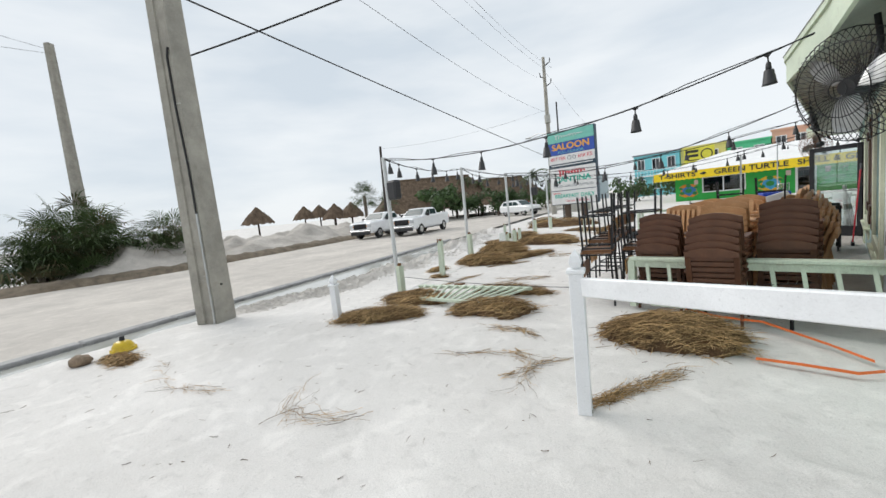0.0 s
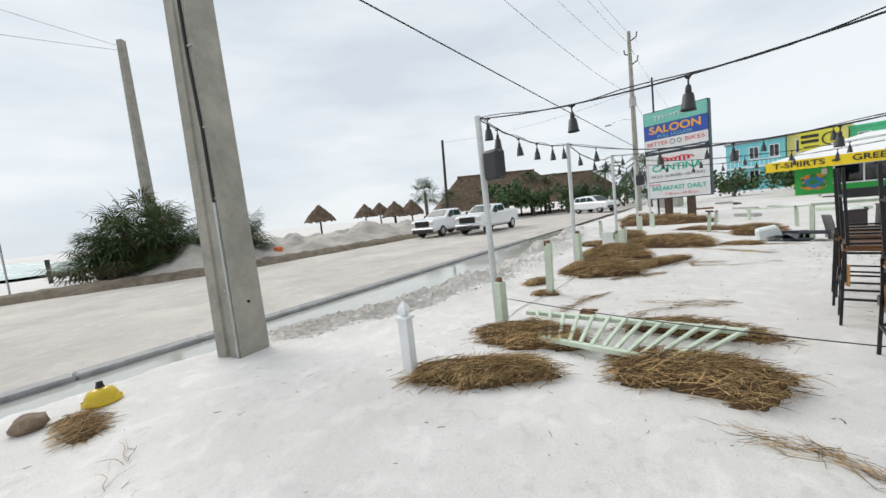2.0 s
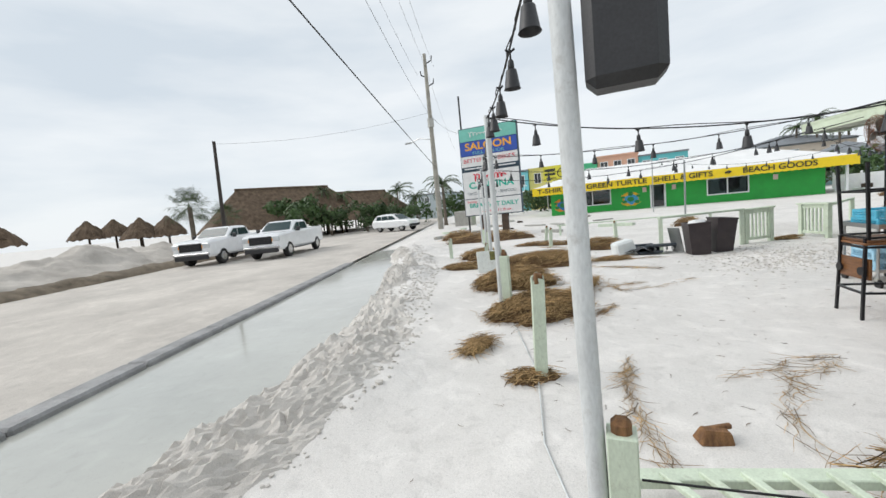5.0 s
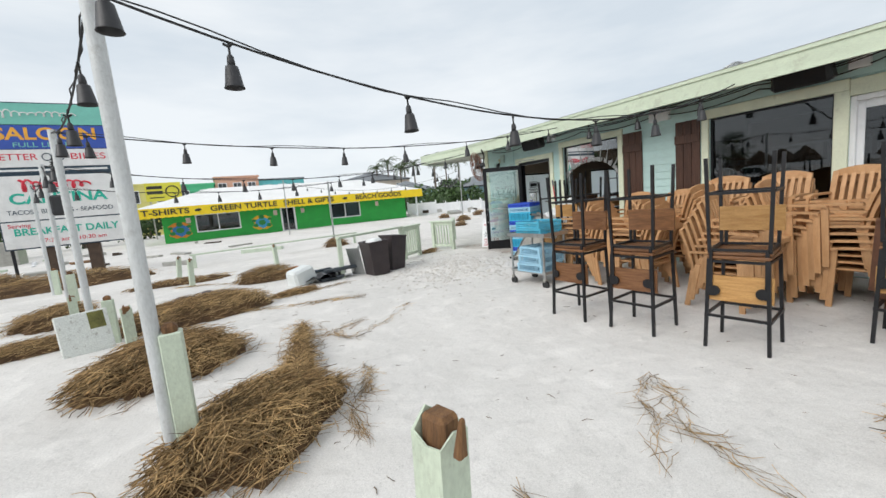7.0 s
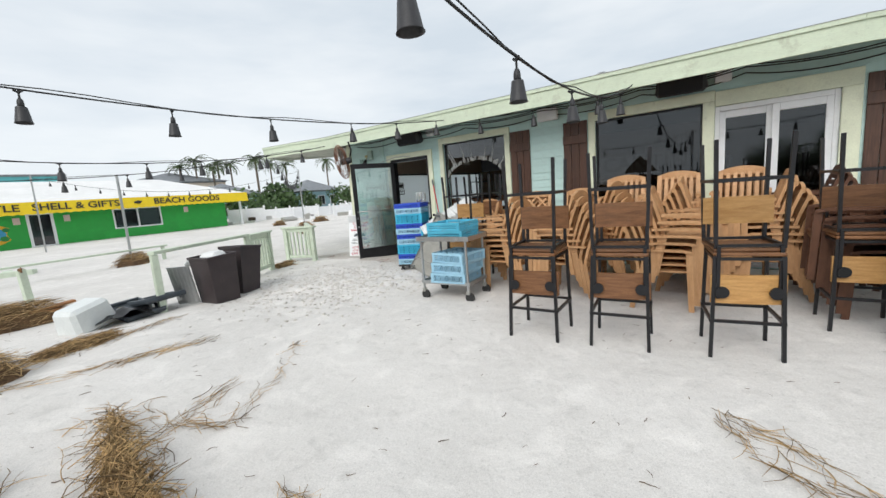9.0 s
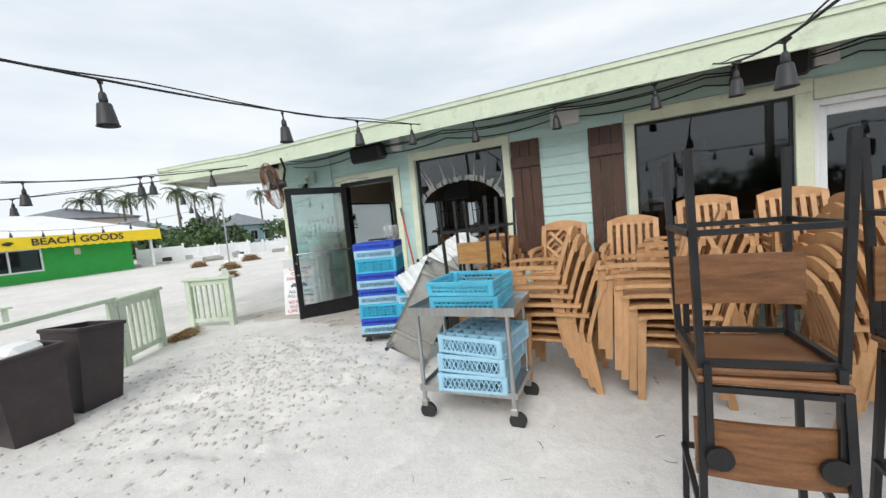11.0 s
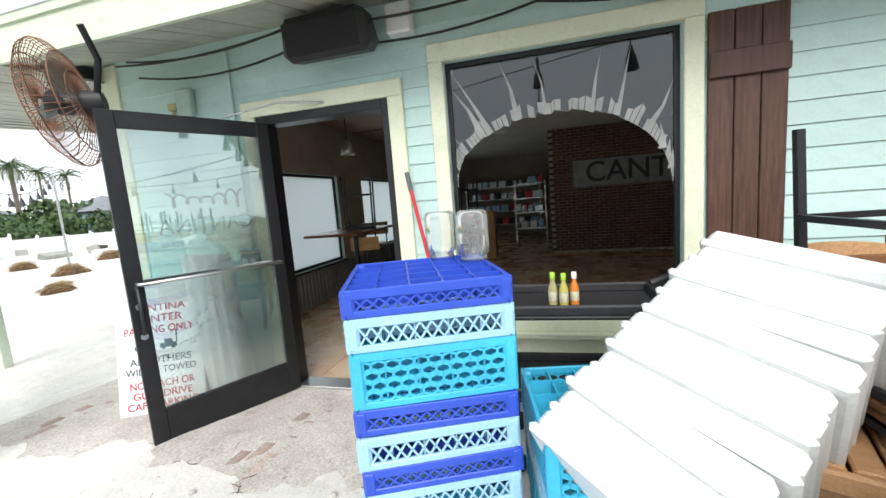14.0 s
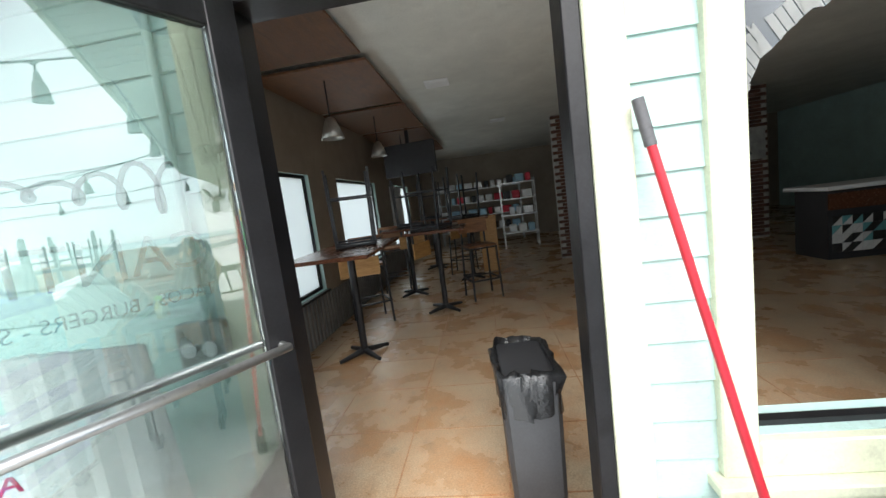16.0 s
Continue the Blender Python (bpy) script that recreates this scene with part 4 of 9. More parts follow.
def make_chair(back="slats", TEAK=TEAK, label="tan wood-look resin armchair with slatted back, stacked"):
    """Resin armchair; its back has upright slats, a lattice, or level slats; x is its front."""
    t = thing("armchair", label, "chair", "stacked armchairs")
    for i in range(6):
        y = -0.2 + i * 0.08
        part("seat_slat", Shape().slab(-0.2, 0.24, y - 0.034, y + 0.034, 0.405, 0.428, bev=0.006), TEAK, t)
    part("seat_rail", Shape().slab(0.242, 0.27, -0.27, 0.27, 0.36, 0.425, bev=0.008), TEAK, t)
    part("seat_rail", Shape().slab(-0.225, -0.202, -0.24, 0.24, 0.37, 0.41, bev=0.006), TEAK, t)

    def curve(z):
        return -0.22 - 0.16 * ((z - 0.4) / 0.55) ** 1.4 if z > 0.4 else -0.22

    def upright(y, w, z0, z1, name, th=0.022):
        s = Shape()
        pr = [(curve(z0 + (z1 - z0) * i / 5), z0 + (z1 - z0) * i / 5) for i in range(6)]
        vs = [(x + d, y + e, z) for x, z in pr for d, e in ((-th / 2, -w / 2), (th / 2, -w / 2), (th / 2, w / 2), (-th / 2, w / 2))]
        fs = [(4 * i + k, 4 * i + (k + 1) % 4, 4 * i + 4 + (k + 1) % 4, 4 * i + 4 + k) for i in range(5) for k in range(4)] + [(3, 2, 1, 0), (20, 21, 22, 23)]
        s.add(vs, fs)
        part(name, s, TEAK, t)

    for y in (-0.235, 0.235):
        upright(y, 0.055, 0.38, 0.90, "back_post", 0.032)
    if back == "slats":
        for i in range(5):
            upright(-0.15 + i * 0.075, 0.042, 0.46, 0.87, "back_slat", 0.014)
    elif back == "level":
        for i in range(6):
            z = 0.46 + i * 0.068
            x = curve(z + 0.027)
            part("back_slat", Shape().slab(x - 0.009, x + 0.009, -0.21, 0.21, z, z + 0.054, bev=0.005), TEAK, t)
    else:
        lean = math.atan2(curve(0.86) - curve(0.46), 0.40)
        mid = Matrix.Translation((curve(0.66) - 0.004, 0, 0.66)) @ Matrix.Rotation(lean, 4, "Y")
        for sg in (-1, 1):
            for off in (-0.15, 0.0, 0.15):
                dx = sg * 0.008
                ln_ = 0.47 if off == 0 else 0.29
                part("lattice_bar", Shape().box((dx, 0, 0), (0.014, 0.036, ln_), mid @ Matrix.Translation((0, sg * off * 0.7, off * 0.7)) @ Matrix.Rotation(sg * radians(45), 4, "X"), 0.004), TEAK, t)
    # arched head rail
    s = Shape()
    n = 8
    ring = []
    for i in range(n + 1):
        y = -0.262 + 0.524 * i / n
        zt = 0.90 + 0.055 * (1 - (y / 0.262) ** 2)
        x = curve(0.89)
        ring.append([(x - 0.017, y, 0.845), (x + 0.015, y, 0.845), (x + 0.012, y, zt), (x - 0.02, y, zt)])
    vs = [p for r in ring for p in r]
    s.add(vs, [(4 * i + k, 4 * i + (k + 1) % 4, 4 * i + 4 + (k + 1) % 4, 4 * i + 4 + k) for i in range(n) for k in range(4)] + [(3, 2, 1, 0), (4 * n, 4 * n + 1, 4 * n + 2, 4 * n + 3)])
    part("head_rail", s, TEAK, t)
    for sy in (-1, 1):
        # arm, front leg curving up into it, rear leg
        s = Shape()
        pts = [(-0.24, 0.66), (0.0, 0.665), (0.18, 0.66), (0.27, 0.645)]
        for i in range(3):
            (xa, za), (xb, zb) = pts[i], pts[i + 1]
            y0, y1 = sy * 0.265 - 0.032, sy * 0.265 + 0.032
            s.add([(xa, y0, za), (xb, y0, zb), (xb, y1, zb), (xa, y1, za), (xa, y0, za - 0.026), (xb, y0, zb - 0.026), (xb, y1, zb - 0.026), (xa, y1, za - 0.026)],
                  [(0, 1, 2, 3), (7, 6, 5, 4), (0, 4, 5, 1), (2, 6, 7, 3), (1, 5, 6, 2), (3, 7, 4, 0)])
        part("arm", s, TEAK, t)
        for nm, foot, topx, zt in (("front_leg", 0.275, 0.245, 0.635), ("rear_leg", -0.29, -0.215, 0.43)):
            s = Shape()
            y0, y1 = sy * 0.262 - 0.014, sy * 0.262 + 0.014
            s.add([(foot - 0.026, y0, 0), (foot + 0.026, y0, 0), (topx + 0.03, y0, zt), (topx - 0.03, y0, zt), (foot - 0.026, y1, 0), (foot + 0.026, y1, 0), (topx + 0.03, y1, zt), (topx - 0.03, y1, zt)],
                  [(0, 1, 2, 3), (7, 6, 5, 4), (0, 4, 5, 1), (1, 5, 6, 2), (2, 6, 7, 3), (3, 7, 4, 0)])
            part(nm, s, TEAK, t)
    return t


chair = make_chair()
chair_lattice = make_chair("lattice", label="tan wood-look resin armchair with lattice back, stacked")
DARK_RESIN = wood("dark_brown_resin", (0.15, 0.065, 0.034), (0.085, 0.036, 0.02), 2.2, 0.45, 0.15, (10, 3, 3))
chair_dark = make_chair("level", DARK_RESIN, "dark brown resin armchair with level slats, stacked")


def chair_stack(x, y, yaw, count, kinds=(chair,), dz=0.075, dx=0.048):
    for i in range(count):
        off = Matrix.Rotation(radians(yaw), 4, "Z") @ Vector((dx * i, 0, 0))
        place(kinds[i % len(kinds)], at(x + off.x, y + off.y, yaw + rnd.uniform(-2, 2), -0.02 + dz * i))


LX = (chair_lattice,)
DK = (chair_dark,)
chair_stack(-1.85, 9.62, 90, 6, (chair, chair_lattice))
chair_stack(-1.82, 8.78, 90, 6, (chair, chair_lattice))
chair_stack(-1.95, 7.72, -88, 6)
chair_stack(-1.15, 8.45, 82, 7)
chair_stack(-1.2, 7.55, -92, 7)
chair_stack(-0.42, 9.85, 180, 6, LX)
chair_stack(-0.40, 9.10, 180, 6)
chair_stack(-0.40, 8.40, 182, 8)
chair_stack(-0.40, 7.72, 180, 8)
chair_stack(-0.40, 7.02, 178, 8)
chair_stack(-1.15, 6.7, 90, 7)
chair_stack(-0.45, 6.2, 90, 7, DK)
chair_stack(-1.75, 6.0, 90, 6, DK)
chair_stack(-1.05, 5.55, 90, 6, DK)
chair_stack(-0.9, 10.62, 160, 5, LX)

# ---- dish racks ----
BLUE = mat("royal_blue_plastic", (0.03, 0.085, 0.55), 0.35, 0, 0.08, 6, 0.03, 0.03, None, 0.05)
LBLUE = mat("pale_blue_plastic", (0.36, 0.62, 0.78), 0.4, 0, 0.08, 6, 0.03, 0.03, None, 0.08)
CYAN = mat("cyan_plastic", (0.05, 0.48, 0.72), 0.38, 0, 0.1, 6, 0.03, 0.03, None, 0.12)
CYAN_DIRTY = mat("grimy_cyan_plastic", (0.10, 0.52, 0.72), 0.42, 0, 0.15, 4, 0.05, 0.05, None, 0.45)


def hexes(s, w, h, plane, at_, cell=0.042, th=0.006, diamond=False):
    """A lattice of bars over a w by h band; plane x or y at an offset."""
    def put(a, b, c, d):
        dx, dz = c - a, d - b
        ln = math.hypot(dx, dz)
        ang = math.atan2(dz, dx)
        m = Matrix.Translation((at_, (a + c) / 2, (b + d) / 2)) @ Matrix.Rotation(ang, 4, "X") if plane == "x" else Matrix.Translation(((a + c) / 2, at_, (b + d) / 2)) @ Matrix.Rotation(-ang, 4, "Y")
        s.box((0, 0, 0), (0.006, ln, th) if plane == "x" else (ln, 0.006, th), m)

    n = max(2, int(w / cell))
    st = w / n
    if diamond:
        for i in range(n):
            a = -w / 2 + i * st
            put(a, 0, a + st, h)
            put(a, h, a + st, 0)
    else:
        # honeycomb of two staggered rows
        r_ = h / 2
        n = max(3, int(w / (r_ * 1.3)))
        st = w / n
        for i in range(n + 1):
            a = -w / 2 + i * st
            for row in (0, 1):
                b0, b1 = row * r_, (row + 1) * r_
                sh = st / 2 if row else 0.0
                if a + sh > w / 2 + 1e-6:
                    continue
                put(a + sh, b0 + r_ * 0.25, a + sh, b1 - r_ * 0.25)
                if a + sh + st / 2 <= w / 2 + 1e-6:
                    put(a + sh, b1 - r_ * 0.25, a + sh + st / 2, b1)
                    put(a + sh + st / 2, b0, a + sh, b0 + r_ * 0.25)
                if a + sh - st / 2 >= -w / 2 - 1e-6:
                    put(a + sh - st / 2, b1, a + sh, b1 - r_ * 0.25)
                    put(a + sh, b0 + r_ * 0.25, a + sh - st / 2, b0)


def make_rack(name, label, material, h, pattern, cells=0, base=True, group="dish racks"):
    """Square dish rack, half a metre wide, open lattice sides."""
    t = thing(name, label, "rack", group)
    e = 0.257
    s = Shape()
    lo, hi = 0.022, 0.03
    for z0, z1 in ((0, lo), (h - hi, h)):
        for q in ((-e, e, -e, -e + 0.014), (-e, e, e - 0.014, e), (-e, -e + 0.014, -e + 0.014, e - 0.014), (e - 0.014, e, -e + 0.014, e - 0.014)):
            s.slab(*q, z0, z1, bev=0.003)
    for sx in (-1, 1):
        for sy in (-1, 1):
            s.box((sx * (e - 0.02), sy * (e - 0.02), h / 2), (0.044, 0.044, h - 0.004), None, 0.01)
    part("rim", s, material, t)
    bh = h - lo - hi
    if bh > 0.01:
        nr = 2 if bh > 0.1 else 1
        for at_ in (-e + 0.006, e - 0.006):
            for pl in ("x", "y"):
                s = Shape()
                for r in range(nr):
                    q = Shape()
                    hexes(q, 2 * e - 0.08, bh / nr, pl, at_, 0.05 if pattern == "hex" else 0.034, 0.008 if pattern == "hex" else 0.006, pattern == "diamond")
                    s.add([(v[0], v[1], v[2] + lo + r * bh / nr) for v in q.v], q.f)
                part("side_lattice", s, material, t)
    if base:
        s = Shape()
        n = 17
        for i in range(n):
            c = -e + 0.02 + (2 * e - 0.04) * i / (n - 1)
            s.box((c, 0, 0.008), (0.006, 2 * e - 0.02, 0.008)).box((0, c, 0.0125), (2 * e - 0.02, 0.006, 0.008))
        part("mesh_base", s, material, t)
    for i in range(1, cells):
        c = -e + 2 * e * i / cells
        part("divider", Shape().box((c, 0, h * 0.52), (0.006, 2 * e - 0.03, h * 0.86)), material, t)
        part("divider", Shape().box((0, c, h * 0.52 - 0.001), (2 * e - 0.03, 0.006, h * 0.86)), material, t)
    return t


rack_blue = make_rack("dish_rack", "royal blue dish rack with glass compartments", BLUE, 0.085, "diamond", 5, False)
rack_pale = make_rack("dish_rack", "pale blue lattice-sided dish rack", LBLUE, 0.105, "diamond", 5, False)
rack_cyan = make_rack("dish_rack", "bright cyan dish rack with honeycomb sides", CYAN, 0.18, "hex", 5, True)
rack_cart = make_rack("dish_rack", "grimy cyan dish rack with honeycomb sides", CYAN_DIRTY, 0.105, "hex", 0, True)
rack_cup = make_rack("dish_rack", "pale cyan cup rack with compartments", LBLUE, 0.13, "diamond", 5, True)


def dolly(x, y, yaw):
    t = thing("dolly", "low black plastic dolly under dish racks", "dolly", "rack dollies", at(x, y, yaw, -0.012))
    part("deck", Shape().slab(-0.27, 0.27, -0.27, 0.27, 0.09, 0.13, bev=0.015), BLACK_PL, t)
    for sx in (-1, 1):
        for sy in (-1, 1):
            part("caster", Shape().tube([(sx * 0.2 - 0.015, sy * 0.2, 0.035), (sx * 0.2 + 0.015, sy * 0.2, 0.035)], 0.042, 12).box((sx * 0.2, sy * 0.2, 0.08), (0.05, 0.04, 0.03)), BLACK_PL, t)


SX, SY, SYAW = -1.137, 12.04, 22
dolly(SX, SY, SYAW)
zz = 0.118
for k, rk in enumerate((rack_pale, rack_blue, rack_cyan, rack_pale, rack_blue, rack_pale, rack_blue, rack_cyan, rack_pale, rack_blue)):
    h = {rack_blue: 0.085, rack_pale: 0.105, rack_cyan: 0.18}[rk]
    place(rk, at(SX + rnd.uniform(-0.006, 0.006), SY + rnd.uniform(-0.006, 0.006), SYAW + rnd.uniform(-1.5, 1.5), zz))
    zz += h + 0.002
STACK_TOP = zz
dolly(-1.12, 11.42, 10)
zz = 0.13
for rk in (rack_pale, rack_blue, rack_cyan, rack_pale, rack_cyan):
    h = {rack_blue: 0.085, rack_pale: 0.105, rack_cyan: 0.18}[rk]
    place(rk, at(-1.12, 11.42, 10 + rnd.uniform(-2, 2), zz))
    zz += h + 0.002

# glasses in the top rack and two jars standing on it
CLEAR = glass("jar_glass", (0.96, 0.97, 0.97), 0.08, 0.8, 0.2)


def make_jar():
    t = thing("jar", "clear glass jar standing upside down on the racks", "jar", "upturned jars")
    part("body", Shape().lathe([(0.0, 0.19), (0.045, 0.19), (0.058, 0.182), (0.062, 0.17), (0.062, 0.05), (0.059, 0.03), (0.05, 0.018), (0.047, 0.0)], 20), CLEAR, t)
    part("neck_ring", Shape().lathe([(0.047, 0.0), (0.051, 0.004), (0.051, 0.012), (0.047, 0.016)], 20), CLEAR, t)
    return t


jar = make_jar()
place(jar, at(-0.905, 12.02, 0, STACK_TOP + 0.001))
place(jar, at(-0.99, 11.87, 40, STACK_TOP + 0.001))
glass_cup = solid("drinking_glass", Shape().lathe([(0.0, 0.095), (0.03, 0.095), (0.034, 0.09), (0.038, 0.0), (0.036, 0.0), (0.031, 0.085), (0.0, 0.087)], 16), CLEAR, "clear drinking glass upside down in the rack", "glass", "glasses in the rack")
mrack = at(SX, SY, SYAW)
spots_ = [(i, j) for i in range(5) for j in range(5) if (i * 7 + j * 3) % 4 != 0 and i > 0]
for q, (i, j) in enumerate(spots_):
    p = mrack @ Vector((-0.2 + 0.1 * i, -0.2 + 0.1 * j, 0))
    m = Matrix.Translation((p.x, p.y, STACK_TOP - 0.185))
    if q == 0:
        glass_cup.matrix_world = m
    else:
        copy_thing(glass_cup, m)

# ---- steel cart with racks ----
STEEL = mat("brushed_steel", (0.52, 0.53, 0.53), 0.32, 0.9, 0.1, 3, 0.06, 0.05, None, 0.2, (1, 20, 1))
DIRTY_STEEL = mat("grimy_steel", (0.50, 0.49, 0.45), 0.42, 0.75, 0.12, 5, 0.08, 0.1, None, 0.55)
RUBBER = mat("black_rubber", (0.03, 0.03, 0.03), 0.75, 0, 0.2, 10, 0.1, 0.1)
cart = thing("cart", "stainless steel utility cart carrying dish racks", "cart", m=at(-2.55, 10.17, 4))
CXa, CYa = 0.27, 0.40


def tray_shape(a, b, z, lip):
    """A pressed tray: floor and four lips in one sheet of metal."""
    o = [(-a, -b), (a, -b), (a, b), (-a, b)]
    i_ = [(-a + 0.004, -b + 0.004), (a - 0.004, -b + 0.004), (a - 0.004, b - 0.004), (-a + 0.004, b - 0.004)]
    vs = [(*p, z - 0.015) for p in o] + [(*p, z + lip) for p in o] + [(*p, z + lip) for p in i_] + [(*p, z + 0.004) for p in i_]
    return Shape().add(vs, [(3, 2, 1, 0)] + [(r * 4 + k, r * 4 + (k + 1) % 4, r * 4 + 4 + (k + 1) % 4, r * 4 + 4 + k) for r in range(3) for k in range(4)] + [(12, 13, 14, 15)])


part("top_shelf", tray_shape(CXa, CYa, 0.80, 0.045), STEEL, cart)
part("lower_shelf", tray_shape(CXa - 0.02, CYa - 0.03, 0.22, 0.03), STEEL, cart)
for sx in (-1, 1):
    for sy in (-1, 1):
        lg = part("leg", Shape().tube([(sx * (CXa - 0.03), sy * (CYa - 0.06), 0.14), (sx * (CXa - 0.03), sy * (CYa - 0.06), 0.80)], 0.017, 10), STEEL, cart)
        cs = part("caster", Shape().box((sx * (CXa - 0.03), sy * (CYa - 0.06), 0.115), (0.045, 0.05, 0.05), None, 0.006), DIRTY_STEEL, cart)
        part("wheel", Shape().tube([(sx * (CXa - 0.03) - 0.016, sy * (CYa - 0.06) - 0.02, 0.055), (sx * (CXa - 0.03) + 0.016, sy * (CYa - 0.06) - 0.02, 0.055)], 0.06, 14), RUBBER, cs)
place(rack_cart, at(-2.51, 10.16, 6, 0.806))
place(rack_cart, at(-2.50, 10.17, 2, 0.913))
for k in range(3):
    place(rack_cup, at(-2.55 + 0.012 * k, 10.13 - 0.02 * k, 6 - 6 * k, 0.226 + 0.132 * k))

# ---- overturned steel tray table leaning on the stools ----
t_low, t_low2, t_top = Vector((-2.06, 11.37, 0.24)), Vector((-1.95, 11.12, 0.0)), Vector((-1.76, 10.98, 1.06))
tz = (t_top - t_low).normalized()
ty = t_low - t_low2
ty = (ty - tz * ty.dot(tz)).normalized()
tx = ty.cross(tz)
TL_, TW_ = 1.0, 0.21
t_o = t_low - ty * TW_
tt = thing("folding_table", "grimy stainless steel tray table tipped on end", "table", m=Matrix(((tx.x, ty.x, tz.x, t_o.x), (tx.y, ty.y, tz.y, t_o.y), (tx.z, ty.z, tz.z, t_o.z), (0, 0, 0, 1))))
tray = part("tray", Shape().slab(-0.004, 0.0, -TW_, TW_, 0.0, TL_), DIRTY_STEEL, tt)
for q in ((-0.05, 0.0, -TW_ - 0.005, -TW_, 0, TL_), (-0.05, 0.0, TW_, TW_ + 0.005, 0, TL_), (-0.05, 0, -TW_, TW_, -0.005, 0), (-0.05, 0, -TW_, TW_, TL_, TL_ + 0.005)):
    part("lip", Shape().slab(*q, bev=0.002), DIRTY_STEEL, tray)
for z in (0.16, TL_ - 0.18):
    part("cross_bar", Shape().slab(-0.04, -0.0045, -TW_ + 0.002, TW_ - 0.002, z, z + 0.035, bev=0.003), DIRTY_STEEL, tt)
for sy in (-1, 1):
    for z0, ln_ in ((0.03, 0.26), (TL_ - 0.05, 0.40)):
        lg = part("leg", Shape().tube([(-0.004, sy * (TW_ - 0.035), z0), (-ln_, sy * (TW_ - 0.02), z0)], 0.02, 14, caps=False), STEEL, tt)
        part("socket", Shape().tube([(-0.005, sy * (TW_ - 0.035), z0), (-0.07, sy * (TW_ - 0.033), z0)], 0.026, 12), STEEL, lg)
        # black disc just inside the tube end stands for the shade in the hollow
        part("open_end", Shape().tube([(-ln_ + 0.002, sy * (TW_ - 0.02), z0), (-ln_ + 0.006, sy * (TW_ - 0.02), z0)], 0.0195, 12), RUBBER, lg, "black disc painting the shade inside the hollow tube end")

# ---- pile of white plastic tubs, tipped over ----
WPL = mat("white_polythene", (0.80, 0.81, 0.80), 0.45, 0, 0.06, 5, 0.03, 0.05, None, 0.12)
P1, P2, P4 = Vector((-0.82, 11.01, 1.29)), Vector((-1.15, 10.67, 1.20)), Vector((-1.534, 11.503, 0.758))
ua = (P2 - P1).normalized()
va = (P4 - P1)
va = (va - ua * va.dot(ua)).normalized()
na = ua.cross(va)
if na.x > 0:
    na = -na
mt = Matrix(((ua.x, va.x, na.x, P1.x), (ua.y, va.y, na.y, P1.y), (ua.z, va.z, na.z, P1.z), (0, 0, 0, 1)))


lip_me = Shape().box((0.25, 0, -0.20), (0.53, 0.03, 0.44), None, 0.013).mesh("rim", WPL)
bod_me = Shape().box((0.25, -0.045, -0.20), (0.515, 0.078, 0.425), None, 0.02).mesh("body", WPL)
for k in range(11):
    t = thing("tub", "white plastic tub in a tipped nested stack", "tub", "stack of white tubs", mt @ Matrix.Translation((0.010 * math.sin(k * 2.1), 0.05 + 0.092 * k, 0.008 * math.sin(k * 3.3))) @ Matrix.Rotation(0.02 * math.sin(k * 1.7), 4, "Z"))
    part("rim", lip_me, WPL, t)
    part("body", bod_me, WPL, t)

# ---- grey bus cart with sauce bottles by the smashed window ----
buscart = thing("service_cart", "dark grey plastic service cart by the window", "cart", m=at(-0.27, 11.45, 2))
for z in (0.86, 0.42):
    shelf = part("shelf", Shape().slab(-0.25, 0.25, -0.42, 0.42, z, z + 0.025, bev=0.01), BLACK_PL, buscart)
    for q in ((-0.25, -0.22, -0.42, 0.42), (0.22, 0.25, -0.42, 0.42), (-0.22, 0.22, -0.42, -0.39), (-0.22, 0.22, 0.39, 0.42)):
        part("shelf_lip", Shape().slab(*q, z + 0.02, z + 0.075, bev=0.01), BLACK_PL, shelf)
for sx in (-1, 1):
    for sy in (-1, 1):
        part("upright", Shape().box((sx * 0.22, sy * 0.38, 0.48), (0.05, 0.05, 0.8), None, 0.012), BLACK_PL, buscart)
        part("wheel", Shape().tube([(sx * 0.2 - 0.015, sy * 0.36, 0.05), (sx * 0.2 + 0.015, sy * 0.36, 0.05)], 0.055, 12), RUBBER, buscart)
part("handle", Shape().tube([(-0.2, -0.42, 0.93), (-0.2, -0.52, 0.97), (0.0, -0.56, 0.98), (0.2, -0.52, 0.97), (0.2, -0.42, 0.93)], 0.025, 10), BLACK_PL, buscart)
for k, (cap, body, lab) in enumerate((((0.35, 0.65, 0.05), (0.45, 0.42, 0.2), "small sauce bottle with a green cap"), ((0.35, 0.65, 0.05), (0.55, 0.5, 0.12), "small sauce bottle with a green cap"), ((0.8, 0.8, 0.78), (0.75, 0.25, 0.04), "small red hot sauce bottle, white cap"))):
    t = thing("sauce_bottle", lab, "bottle", "sauce bottles", at(-0.33 - 0.03 * (k == 1), 11.58 - 0.055 * k, 0, 0.885))
    part("bottle", Shape().lathe([(0.0, 0.0), (0.022, 0.0), (0.024, 0.01), (0.024, 0.095), (0.012, 0.13), (0.011, 0.15)], 12), mat("sauce", body, 0.2, 0, 0.1, 20, 0.02, 0), t)
    part("cap", Shape().lathe([(0.0135, 0.145), (0.014, 0.15), (0.0135, 0.18), (0.0, 0.182)], 12), mat("bottle_cap", cap, 0.4, 0, 0.05, 20, 0.02, 0), t)
    part("label_band", Shape().lathe([(0.0246, 0.03), (0.0246, 0.08)], 12), mat("bottle_label", (0.75, 0.72, 0.5), 0.6, 0, 0.3, 30, 0.05, 0), t)

